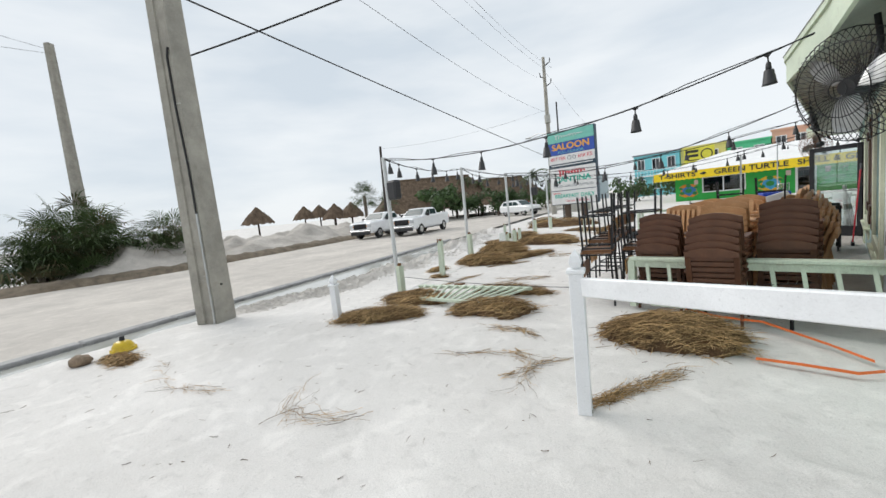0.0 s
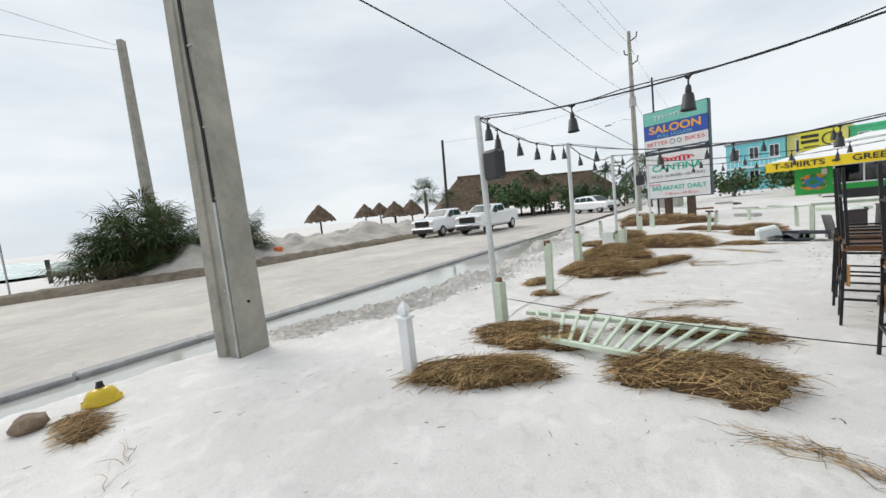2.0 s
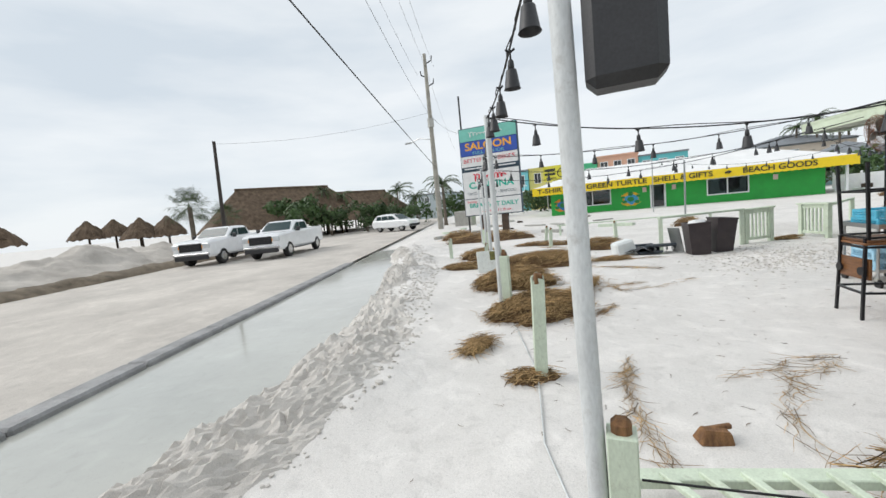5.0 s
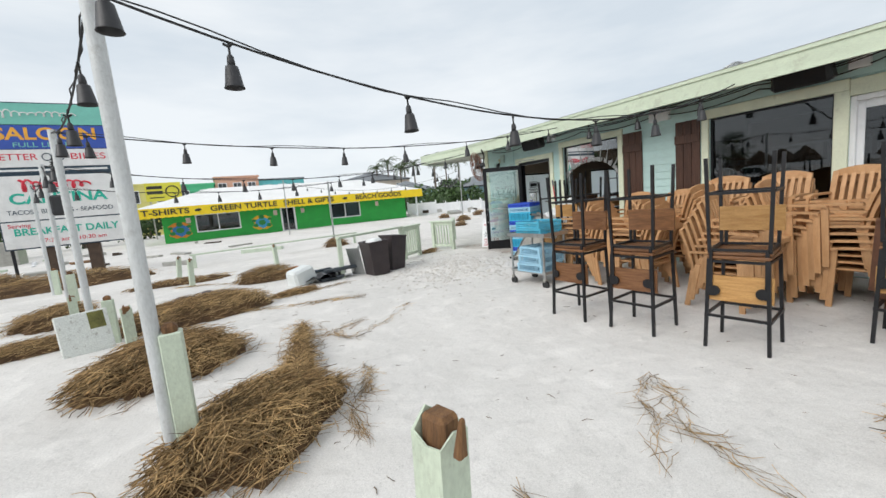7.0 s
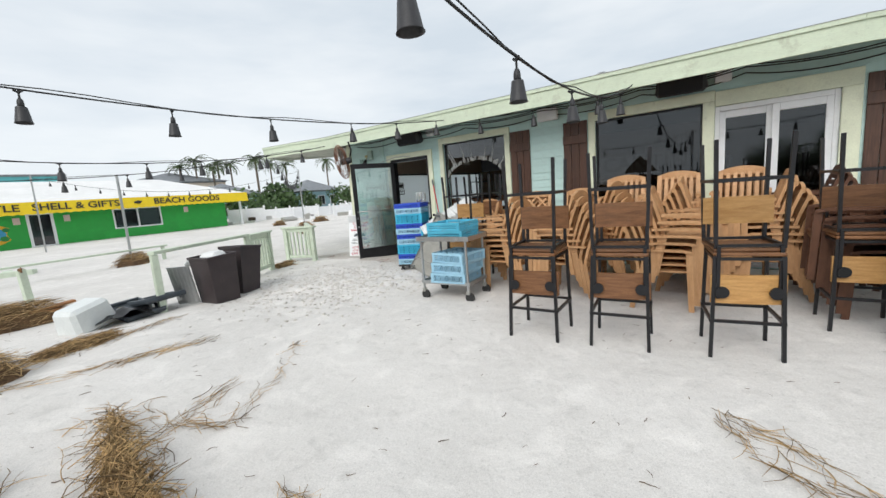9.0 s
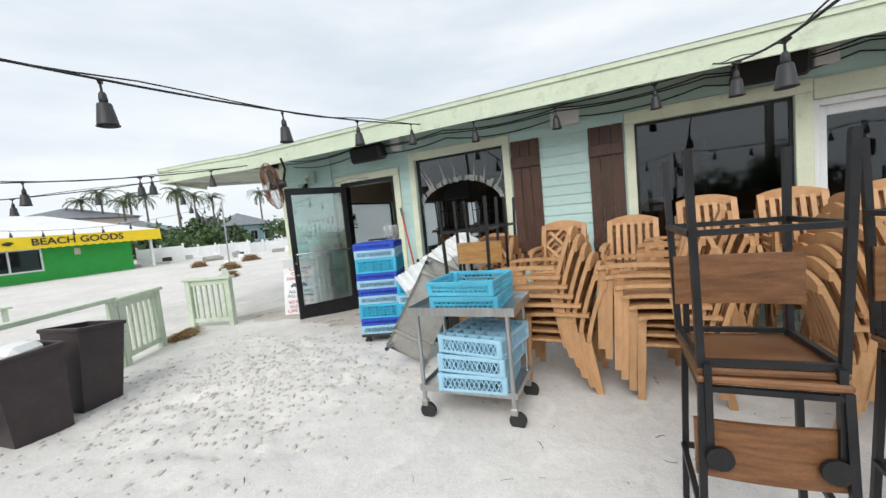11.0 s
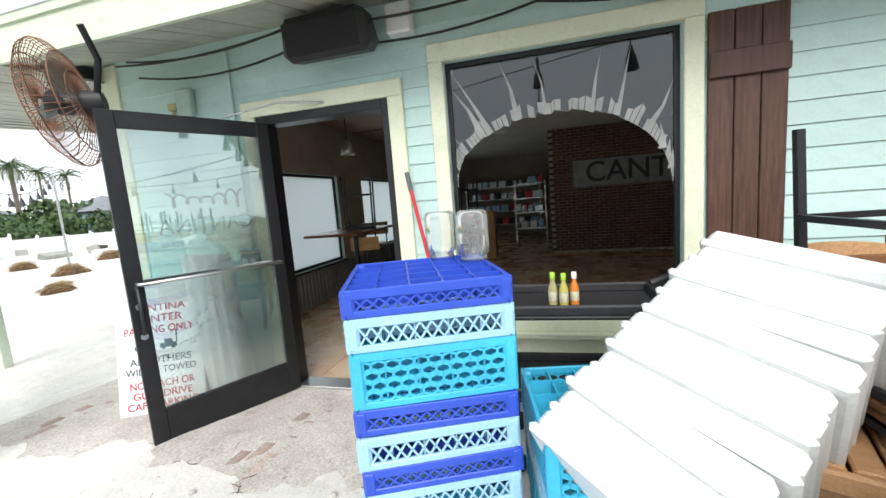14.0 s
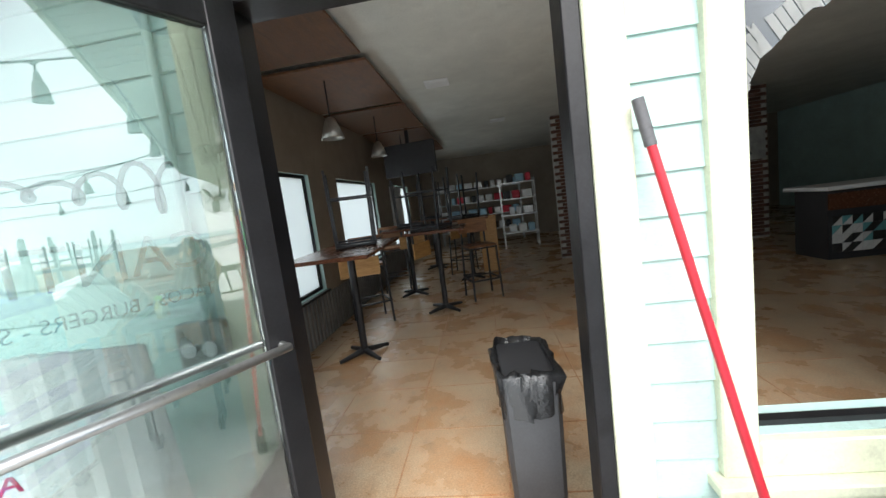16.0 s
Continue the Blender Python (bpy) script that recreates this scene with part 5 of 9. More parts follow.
# ---- glass door leaf, standing open ----
hinge = Vector((0.34, 13.75))
tip = Vector((-0.60, 14.24))
DL = (tip - hinge).length
leaf_m = Matrix.Translation((hinge.x, hinge.y, -0.03)) @ Matrix.Rotation(math.atan2(tip.y - hinge.y, tip.x - hinge.x), 4, "Z")
door = thing("door_1", "black framed glass restaurant door standing open", "door", kind="structure", m=leaf_m)
s = Shape()
DH = 2.24
for q in ((0, 0.095, -0.022, 0.022, 0, DH), (DL - 0.095, DL, -0.022, 0.022, 0, DH), (0.095, DL - 0.095, -0.0215, 0.0215, DH - 0.11, DH), (0.095, DL - 0.095, -0.0215, 0.0215, 0, 0.25)):
    s.slab(*q, bev=0.004)
part("door_frame", s, BLACK, door, "black aluminium frame, salt-crusted at the foot")
part("pane", Shape().slab(0.095, DL - 0.095, -0.003, 0.003, 0.25, DH - 0.11), GLASS, door, "dusty clear glass")
for sy in (1, -1):
    part("push_bar", Shape().tube([(0.05, sy * 0.022, 1.12), (0.05, sy * 0.07, 1.12), (DL - 0.06, sy * 0.075, 1.13), (DL - 0.06, sy * 0.022, 1.13)], 0.014, 10), STEEL, door)
part("pull_handle", Shape().tube([(DL - 0.05, 0.022, 1.12), (DL - 0.05, 0.085, 1.10), (DL - 0.05, 0.09, 0.9), (DL - 0.05, 0.085, 0.82), (DL - 0.05, 0.022, 0.80)], 0.015, 10), BLACK, door)
for z in (0.98, 0.78):
    part("lock", Shape().tube([(DL - 0.05, 0.02, z), (DL - 0.05, 0.03, z)], 0.022, 12).tube([(DL - 0.05, -0.02, z), (DL - 0.05, -0.03, z)], 0.022, 12), STEEL, door)
FADED = bpy.data.materials.new("etched_lettering")
FADED.use_nodes = True
fn = FADED.node_tree.nodes
fn.clear()
f_out, f_mix, f_tr, f_tl = fn.new("ShaderNodeOutputMaterial"), fn.new("ShaderNodeMixShader"), fn.new("ShaderNodeBsdfTransparent"), fn.new("ShaderNodeBsdfTranslucent")
f_tl.inputs["Color"].default_value = (0.55, 0.62, 0.62, 1)
f_mix.inputs["Fac"].default_value = 0.4
FADED.node_tree.links.new(f_tr.outputs["BSDF"], f_mix.inputs[1])
FADED.node_tree.links.new(f_tl.outputs["BSDF"], f_mix.inputs[2])
FADED.node_tree.links.new(f_mix.outputs["Shader"], f_out.inputs["Surface"])
dm = Matrix.Translation((0.52, -0.0045, 1.48)) @ Matrix.Rotation(radians(90), 4, "X")
letters("CANTINA", 0.15, FADED, door, dm @ Matrix.Rotation(0, 4, "Z"), 0.0005, 0.62)
letters("TACOS - BURGERS - SEAFOOD", 0.05, FADED, door, Matrix.Translation((0, 0, -0.12)) @ dm, 0.0005, 0.62)
script = [(0.26 + 0.5 * i / 90 + 0.024 * math.sin(i * 0.42), -0.0045, 1.66 + 0.045 * math.cos(i * 0.42) * (1.5 if i < 18 else 0.75 + 0.35 * math.sin(i * 0.09))) for i in range(91)]
part("script_logo", Shape().tube(script, 0.007, 5), FADED, door, "faded script logo on the glass")
# fixed black frame of the doorway
s = Shape()
for q in ((WX - 0.03, WX + 0.12, 12.69, 12.745, -0.05, 2.27), (WX - 0.03, WX + 0.12, 13.765, 13.85, -0.05, 2.27), (WX - 0.03, WX + 0.12, 12.745, 13.765, 2.20, 2.27)):
    s.slab(*q, bev=0.004)
solid("door_jamb", s, BLACK, "black aluminium frame fixed in the doorway", "door frame", kind="structure")
solid("threshold", Shape().slab(WX - 0.04, WX + 0.14, 12.745, 13.765, -0.05, -0.022, bev=0.004), STEEL, "worn metal threshold of the doorway", "threshold", kind="structure")
closer = thing("door_closer", "rusty steel door closer arm over the doorway", "closer", m=Matrix.Translation((WX - 0.03, 13.4, 2.30)))
part("arm", Shape().tube([(0, -0.22, 0.0), (-0.16, 0.1, 0.01)], 0.01, 6).tube([(-0.16, 0.1, 0.01), (-0.28, 0.5, -0.07)], 0.008, 6), STEEL, closer)
part("bracket", Shape().box((0.0, -0.24, 0), (0.03, 0.12, 0.03), None, 0.004), DIRTY_STEEL, closer)

# ---- parking sign and plastic panels behind the door ----
RED = mat("red_sign_paint", (0.55, 0.03, 0.06), 0.5, 0, 0.1, 10, 0.05, 0)
GREYTXT = mat("grey_sign_paint", (0.10, 0.12, 0.13), 0.5, 0, 0.1, 10, 0.05, 0)
aframe_m = Matrix.Translation((-0.02, 14.74, -0.05)) @ Matrix.Rotation(radians(-60), 4, "Z")
afr = thing("sign_board", "white folding parking sign with red lettering", "sign", m=aframe_m)
for sy, tilt in ((-1, 13), (1, -13)):
    m = Matrix.Translation((0, sy * 0.2, 0)) @ Matrix.Rotation(radians(-tilt), 4, "X")
    pb = part("panel", Shape().slab(-0.31, 0.31, -0.012, 0.012, 0, 1.08, bev=0.008), WHITE, afr, m=m)
    if sy < 0:
        for i, (tx, mt_, sz, wd) in enumerate((("CANTINA", RED, 0.085, 0.40), ("CENTER", RED, 0.085, 0.34), ("PARKING ONLY", RED, 0.085, 0.5), ("ALL OTHERS", GREYTXT, 0.08, 0.44), ("WILL BE TOWED", GREYTXT, 0.075, 0.5), ("NO BEACH OR", RED, 0.08, 0.46), ("GULF DRIVE", RED, 0.08, 0.42), ("CAFE PARKING", RED, 0.08, 0.5))):
            z = (0.865, 0.775, 0.685, 0.44, 0.36, 0.25, 0.17, 0.09)[i]
            letters(tx, sz, mt_, pb, Matrix.Translation((0, -0.0135, z)) @ Matrix.Rotation(radians(90), 4, "X"), 0.0008, wd, bold=0.001)
        for i in range(6):
            part("name_bar", Shape().slab(-0.18 + 0.06 * i, -0.135 + 0.06 * i, -0.0145, -0.0118, 0.928, 0.982), RED, pb, "red stroke of a business name")
        s = Shape()
        for cx in (-0.12, 0.06):
            s.slab(cx - 0.06, cx + 0.06, -0.0145, -0.012, 0.535, 0.57).slab(cx - 0.03, cx + 0.03, -0.0145, -0.012, 0.57, 0.60)
            for d in (-0.035, 0.035):
                s.tube([(cx + d, -0.0145, 0.532), (cx + d, -0.012, 0.532)], 0.014, 10)
        s.box((0.12, -0.0135, 0.62), (0.01, 0.002, 0.1), Matrix.Translation((0, 0, 0)))
        part("tow_truck_pictogram", s, GREYTXT, pb, "grey tow truck pictogram")
for i in range(5):
    s = Shape()
    n = 8
    for k in range(n):
        x0, x1 = k * 0.05, (k + 1) * 0.05
        z0, z1 = 0.012 * (k % 2), 0.012 * ((k + 1) % 2)
        s.add([(x0, z0, 0), (x1, z1, 0), (x1, z1, 1.26), (x0, z0, 1.26), (x0, z0 + 0.004, 0), (x1, z1 + 0.004, 0), (x1, z1 + 0.004, 1.26), (x0, z0 + 0.004, 1.26)], [(0, 1, 2, 3), (7, 6, 5, 4), (3, 2, 6, 7), (0, 4, 5, 1)])
    ob = solid("corrugated_panel", s, WPL, "white corrugated plastic panel leaning by the wall", "panel", "leaning corrugated panels")
    ob.matrix_world = Matrix.Translation((0.17 - 0.024 * i, 14.02 + 0.012 * i, -0.05)) @ Matrix.Rotation(radians(88 + 2 * i), 4, "Z") @ Matrix.Rotation(radians(-5 + i), 4, "X")

# worn entry paving, half buried, with red pavers showing
PAVING = mat("dirty_entry_paving", (0.62, 0.585, 0.55), 0.85, 0, 0.25, 2.2, 0.14, 0.5, (0.46, 0.42, 0.38), 0.4, (1, 1, 1), 0.3, 0, 60)
s = Shape()
nu, nv = 30, 44
pv_, inside = [], {}
for i in range(nu + 1):
    for j in range(nv + 1):
        x, y = -1.15 + 1.48 * i / nu, 12.25 + 3.6 * j / nv
        edge = (x + 0.72 + 0.35 * noise.noise((y * 1.7, 2.0, 0.0)) + 0.12 * noise.noise((y * 6.0, x * 6.0, 0.0))) / 0.3
        inside[i, j] = edge > -1.5
        pv_.append((x, y, ground_z(x, y) + 0.008 * min(1.0, max(-1.0, edge)) + 0.004 * noise.noise((x * 9, y * 9, 0))))
s.add(pv_, [(i * (nv + 1) + j, (i + 1) * (nv + 1) + j, (i + 1) * (nv + 1) + j + 1, i * (nv + 1) + j + 1) for i in range(nu) for j in range(nv) if inside[i, j]], True)
pavement = solid("pavement", s, PAVING, "dirty concrete entry paving with drifted sand", "pavement", kind="structure")
PAVER = mat("red_paver", (0.40, 0.25, 0.20), 0.9, 0, 0.3, 9, 0.15, 0.4, (0.52, 0.45, 0.40), 0.3, (1, 1, 1), 0.3, 0.25)
paver_me = Shape().box((0, 0, 0), (0.19, 0.092, 0.05), None, 0.008).mesh("paver", PAVER)
rp = random.Random(12)
for cx, cy, n_ in ((-0.45, 13.42, 7), (0.12, 13.38, 3), (-0.40, 15.45, 5)):
    for k in range(n_):
        x, y = cx + 0.2 * (k % 3 - 1) + 0.1 * ((k // 3) % 2), cy + 0.1 * (k // 3 - 1)
        if x < 0.24:
            part("paver", paver_me, PAVER, pavement, m=Matrix.Translation((x, y, ground_z(x, y) - 0.0175 + rp.uniform(-0.005, 0.002))) @ Matrix.Rotation(rp.uniform(-0.04, 0.04), 4, "Z") @ Matrix.Rotation(rp.uniform(-0.04, 0.04), 4, "X"))

# broom handle leaning beside the doorway
broom = thing("broom", "red broom handle with a grey grip leaning on the wall", "broom", m=Matrix.Translation((0.16, 12.22, -0.04)))
part("handle", Shape().tube([(0, 0, 0.06), (0.115, 0.325, 1.62)], 0.0135, 10), mat("red_enamel", (0.62, 0.03, 0.05), 0.35, 0, 0.08, 10, 0.03, 0), broom)
part("grip", Shape().tube([(0.115, 0.325, 1.615), (0.124, 0.35, 1.75)], 0.017, 10), mat("grey_grip", (0.13, 0.13, 0.14), 0.6, 0, 0.1, 10, 0.05, 0), broom)
part("head", Shape().box((0, 0, 0.04), (0.06, 0.24, 0.08), None, 0.01), BLACK_PL, broom)

# ---- fence posts, string lights and poles ----
ROT_WOOD = wood("rotten_wood", (0.27, 0.14, 0.06), (0.10, 0.05, 0.025), 6, 0.8, 0.2, (6, 6, 1))


def gz(x, y):
    return ground_z(x, y)


def light_post(x, y, top, sleeve=0.0, lean=(0, 0), box=0.0, sdx=0.0):
    z = gz(x, y)
    t = thing("light_post", "weathered white post for string lights" + (" with a pale green sleeve" if sleeve else ""), "post", "string light posts", Matrix.Translation((x, y, z)))
    h = top - z
    part("shaft", Shape().tube([(0, 0, -0.3), (lean[0], lean[1], h)], 0.04, 12), WHITE_POST, t)
    part("hook", Shape().tube([(lean[0], lean[1], h - 0.06), (lean[0] + 0.05, lean[1] + 0.02, h - 0.05), (lean[0] + 0.07, lean[1] + 0.03, h - 0.02)], 0.006, 6), BLACK, t)
    if sleeve:
        part("sleeve", Shape().box((0.085 + sdx, 0.0, sleeve / 2 - 0.1), (0.11, 0.11, sleeve + 0.2), None, 0.006), PALE_GREEN, t)
        part("rotten_core", Shape().box((0.085 + sdx, 0, sleeve + 0.01), (0.075, 0.075, 0.09), None, 0.02), ROT_WOOD, t)
    if box:
        part("speaker_box", Shape().box((0.16, 0.03, box - z), (0.26, 0.17, 0.36), Matrix.Translation((0, 0, 0)), 0.035), BLACK_PL, t, "black weatherproof speaker box")
    return t


light_post(-6.05, 4.55, 2.75, 0.62, (-0.05, 0.02), 2.12)
light_post(-7.36, 8.10, 2.74, 0.80, (0.0, 0.02))
light_post(-8.50, 11.70, 2.70, 0.55, (0.0, 0.0), 0, 0.1)
light_post(-9.55, 14.9, 2.72, 0.7, (0.02, 0.0), 2.0)
light_post(-10.7, 18.2, 2.7, 0.6)


def stub_post(x, y, h, lean=0.0, w=0.10):
    z = gz(x, y)
    t = thing("fence_post_stump", "pale green vinyl post stump broken off at the top", "post", "broken fence posts", Matrix.Translation((x, y, z)) @ Matrix.Rotation(lean, 4, "Y") @ Matrix.Rotation(0.3, 4, "Z"))
    s = Shape()
    e = w / 2
    jag = [rnd.uniform(-0.05, 0.03) for _ in range(8)]
    n = 8
    outl = [(-e, -e), (0, -e), (e, -e), (e, 0), (e, e), (0, e), (-e, e), (-e, 0)]
    vs = [(a, b, -0.3) for a, b in outl] + [(a, b, h + j) for (a, b), j in zip(outl, jag)] + [(a * 0.88, b * 0.88, h + j) for (a, b), j in zip(outl, jag)] + [(a * 0.88, b * 0.88, h - 0.25) for a, b in outl]
    fs = [(r * n + i, r * n + (i + 1) % n, (r + 1) * n + (i + 1) % n, (r + 1) * n + i) for r in range(3) for i in range(n)]
    s.add(vs, fs)
    part("sleeve", s, PALE_GREEN, t)
    part("rotten_core", Shape().box((0.004, 0.0, h - 0.11), (e * 1.7, e * 1.7, 0.26), None, 0.012, top=(0.75, 0.95)).box((-e * 0.4, e * 0.3, h + 0.0), (e * 0.7, e * 0.5, 0.1), Matrix.Rotation(0.12, 4, "X"), 0.006, top=(0.4, 0.5)), ROT_WOOD, t, "rotten broken wooden core")
    return t


for x, y, h, ln in ((-6.56, 6.24, 0.88, 0.03), (-7.98, 10.8, 0.55, 0.0), (-7.72, 15.97, 0.62, 0.05), (-5.75, 17.2, 0.62, -0.04), (-9.0, 13.0, 0.5, 0.02), (-10.4, 13.95, 0.6, 0.0), (-8.1, 17.6, 0.6, 0.1)):
    stub_post(x, y, h, ln)
# a torn sleeve lying against the third post
t = thing("torn_post_sleeve", "torn white post sleeve with peeling olive backing", "post", m=Matrix.Translation((-8.50, 11.40, gz(-8.5, 11.4) + 0.18)) @ Matrix.Rotation(radians(25), 4, "Z") @ Matrix.Rotation(radians(-14), 4, "X"))
part("panel", Shape().slab(-0.24, 0.24, -0.02, 0.02, -0.22, 0.3, bev=0.01), mat("peeling_white_panel", (0.72, 0.74, 0.70), 0.5, 0, 0.3, 7, 0.1, 0.2, (0.70, 0.72, 0.68), 0.9), t)
part("peeled_patch", Shape().slab(0.05, 0.2, -0.024, -0.02, 0.08, 0.28, bev=0.005), mat("olive_backing", (0.22, 0.21, 0.06), 0.8, 0, 0.3, 9, 0.1, 0.2), t)

LAMP_IN = mat("lamp_inside", (0.5, 0.5, 0.48), 0.5, 0, 0.05, 5, 0.02, 0)


def make_lamp():
    """Black cone shade on a short lead, hanging from its top."""
    t = thing("string_lamp", "black cone-shaded lamp hanging from a string of lights", "lamp", "string lights")
    part("lead", Shape().tube([(0, 0, 0), (0, 0, -0.07)], 0.007, 6).tube([(-0.03, 0, 0.0), (0, 0, -0.02), (0.03, 0, 0.0)], 0.009, 6), CABLE, t)
    part("socket", Shape().lathe([(0.0, -0.06), (0.012, -0.065), (0.019, -0.078), (0.022, -0.105), (0.022, -0.125), (0.016, -0.13)], 12), BLACK_PL, t)
    part("shade", Shape().lathe([(0.0, -0.13), (0.032, -0.13), (0.036, -0.135), (0.053, -0.248), (0.058, -0.256), (0.055, -0.254), (0.048, -0.247), (0.031, -0.14), (0.0, -0.138)], 18), BLACK_PL, t)
    part("bulb", Shape().lathe([(0.0, -0.215), (0.013, -0.21), (0.02, -0.192), (0.014, -0.16), (0.01, -0.142)], 10), LAMP_IN, t)
    return t


lamp = make_lamp()


def light_string(a, b, drop, lamps, double=True, n=26):
    pts = sag(a, b, drop, n)
    s = Shape().tube(pts, 0.008, 6)
    if double:
        s2 = Shape().tube([p + Vector((0.012 * math.sin(i * 1.9), 0.012 * math.cos(i * 1.9), 0.02 * math.sin(i * 0.9) + 0.012)) for i, p in enumerate(pts)], 0.005, 5)
    t = thing("string_light_cable", "black cable of the string lights", "cable", "string light cables")
    part("cable", s, CABLE, t)
    if double:
        part("support_wire", s2, CABLE, t)
    for f in lamps:
        i = min(n - 1, int(f * n))
        p = pts[i].lerp(pts[i + 1], f * n - i)
        place(lamp, Matrix.Translation(p - Vector((0, 0, 0.006))) @ Matrix.Rotation(rnd.uniform(0, 6), 4, "Z") @ Matrix.Rotation(rnd.uniform(-0.07, 0.07), 4, "X"))


def fr(x0, x1, xs):
    return [(x - x0) / (x1 - x0) for x in xs]


PA, PB, PC, PD = (-6.10, 4.57, 2.72), (-7.36, 8.12, 2.71), (-8.50, 11.70, 2.67), (-9.53, 14.9, 2.69)
light_string(PA, (-0.16, 4.62, 2.80), 0.31, fr(-6.10, -0.16, (-5.93, -4.76, -3.73, -2.66, -1.57, -0.46)))
light_string(PA, PB, 0.13, (0.14, 0.33, 0.53, 0.74, 0.92))
light_string(PB, (-0.46, 8.3, 2.72), 0.56, fr(-7.36, -0.46, (-6.75, -5.6, -4.57, -3.45, -2.4, -1.35)))
light_string(PB, PC, 0.2, (0.2, 0.5, 0.8))
light_string(PC, (-0.46, 11.62, 2.78), 0.29, fr(-8.5, -0.46, (-8.2, -7.22, -6.15, -5.1, -4.05, -2.79, -1.81, -0.71)))
light_string(PC, PD, 0.3, (0.25, 0.55, 0.85))
light_string(PD, (-0.5, 15.2, 2.74), 0.46, fr(-9.53, -0.5, (-8.6, -7.5, -6.4, -5.38, -4.3, -3.43, -2.25, -2.1, -1.2)))
light_string(PD, (-10.7, 18.2, 2.66), 0.25, (0.3, 0.7))
light_string((-10.7, 18.2, 2.66), (-0.7, 17.2, 2.75), 0.5, [0.08 + 0.1 * i for i in range(9)])
light_string((-0.36, 11.6, 2.74), (-0.36, 8.35, 2.70), 0.06, (0.22, 0.54, 0.86), n=18)
light_string((-0.7, 17.2, 2.75), (6.7, 26.95, 3.2), 0.7, [0.08 + 0.085 * i for i in range(11)], False)
light_string((6.7, 26.95, 3.2), (-3.0, 34.0, 3.6), 0.9, [0.06 + 0.08 * i for i in range(12)], False)
for x, y, h in ((6.7, 26.95, 3.3), (-3.0, 34.0, 3.7), (-3.1, 21.3, 2.6)):
    z = gz(x, y)
    solid("light_pole", Shape().tube([(x, y, z - 0.2), (x + 0.03, y, h)], 0.035, 8), STEEL, "thin grey pole for string lights", "pole", "thin poles")

# cables along the eave, boxes, speakers, fan
for k, (z, dr) in enumerate(((2.74, 0.05), (2.80, 0.07), (2.70, 0.09))):
    s = Shape()
    ys = [5.5, 7.0, 8.3, 9.9, 11.6, 13.3, 14.9]
    for a, b in zip(ys[:-1], ys[1:]):
        s.tube(sag((0.1 + 0.09 * k, a, z + 0.03 * math.sin(a * 3)), (0.1 + 0.09 * k, b, z + 0.03 * math.sin(b * 3)), dr, 8), 0.009, 6)
    solid("cable_run", s, CABLE, "loose black cables run under the eave", "cable", "cables under the eave")


def speaker(y, z):
    t = thing("speaker", "black outdoor loudspeaker mounted under the eave", "speaker", "wall speakers", Matrix.Translation((0.10, y, z)) @ Matrix.Rotation(radians(-14), 4, "Y"))
    s = Shape()
    s.box((0, 0, 0), (0.24, 0.66, 0.27), None, 0.05, top=(1.0, 0.92))
    part("cabinet", s, BLACK_PL, t)
    part("grille", Shape().box((-0.122, 0, -0.005), (0.012, 0.54, 0.2), None, 0.005), mat("speaker_grille", (0.02, 0.02, 0.022), 0.7, 0, 0.1, 30, 0.2, 0.6, None, 0, (1, 1, 1), 0.3, 0, 300), t)
    part("bracket", Shape().slab(0.1, 0.27, -0.04, 0.04, 0.0, 0.12), BLACK, t)


speaker(12.98, 2.66)
speaker(7.75, 2.70)
for y0, y1, z0, z1 in ((9.66, 10.03, 2.55, 2.77), (12.44, 12.62, 2.66, 2.86), (7.15, 7.35, 2.66, 2.84)):
    solid("junction_box", Shape().slab(WX - 0.12, WX - 0.018, y0, y1, z0, z1, bev=0.012), WHITE, "white weatherproof box on the wall", "electrical box", "wall boxes")
solid("junction_box", Shape().slab(WX - 0.08, WX - 0.018, 14.42, 14.58, 2.36, 2.58, bev=0.012), mat("grey_green_box", (0.45, 0.58, 0.52), 0.5, 0, 0.1, 6, 0.05, 0.05), "painted electrical box high on the wall", "electrical box", "wall boxes")
t = thing("conduit", "painted conduit with an outlet box on the wall", "conduit", m=Matrix.Translation((WX - 0.035, 14.05, 0)))
part("pipe", Shape().tube([(0, 0, 1.19), (0, 0, 2.84)], 0.014, 8), CLAP, t)
part("outlet_box", Shape().slab(-0.05, 0.015, -0.09, 0.09, 1.02, 1.19, bev=0.008), STEEL, t)
for dy in (-0.04, 0.04):
    part("outlet", Shape().tube([(-0.052, dy, 1.10), (-0.058, dy, 1.10)], 0.028, 12), WHITE, t)
t = thing("flood_light", "small black flood light on the wall", "light", m=Matrix.Translation((WX - 0.06, 14.66, 2.36)))
part("head", Shape().lathe([(0.0, 0.0), (0.03, 0.0), (0.055, -0.1), (0.05, -0.11), (0.0, -0.09)], 12, Matrix.Rotation(0.6, 4, "Y")), BLACK_PL, t)
part("arm", Shape().tube([(0.04, 0, 0.06), (0, 0, 0.0)], 0.012, 6).box((0.04, 0, 0.1), (0.05, 0.1, 0.06), None, 0.008), mat("yellowed_plastic", (0.55, 0.5, 0.25), 0.5, 0, 0.1, 6, 0.05, 0.05), t)
RUST = mat("rusty_wire", (0.42, 0.20, 0.13), 0.75, 0.2, 0.3, 12, 0.15, 0.2)


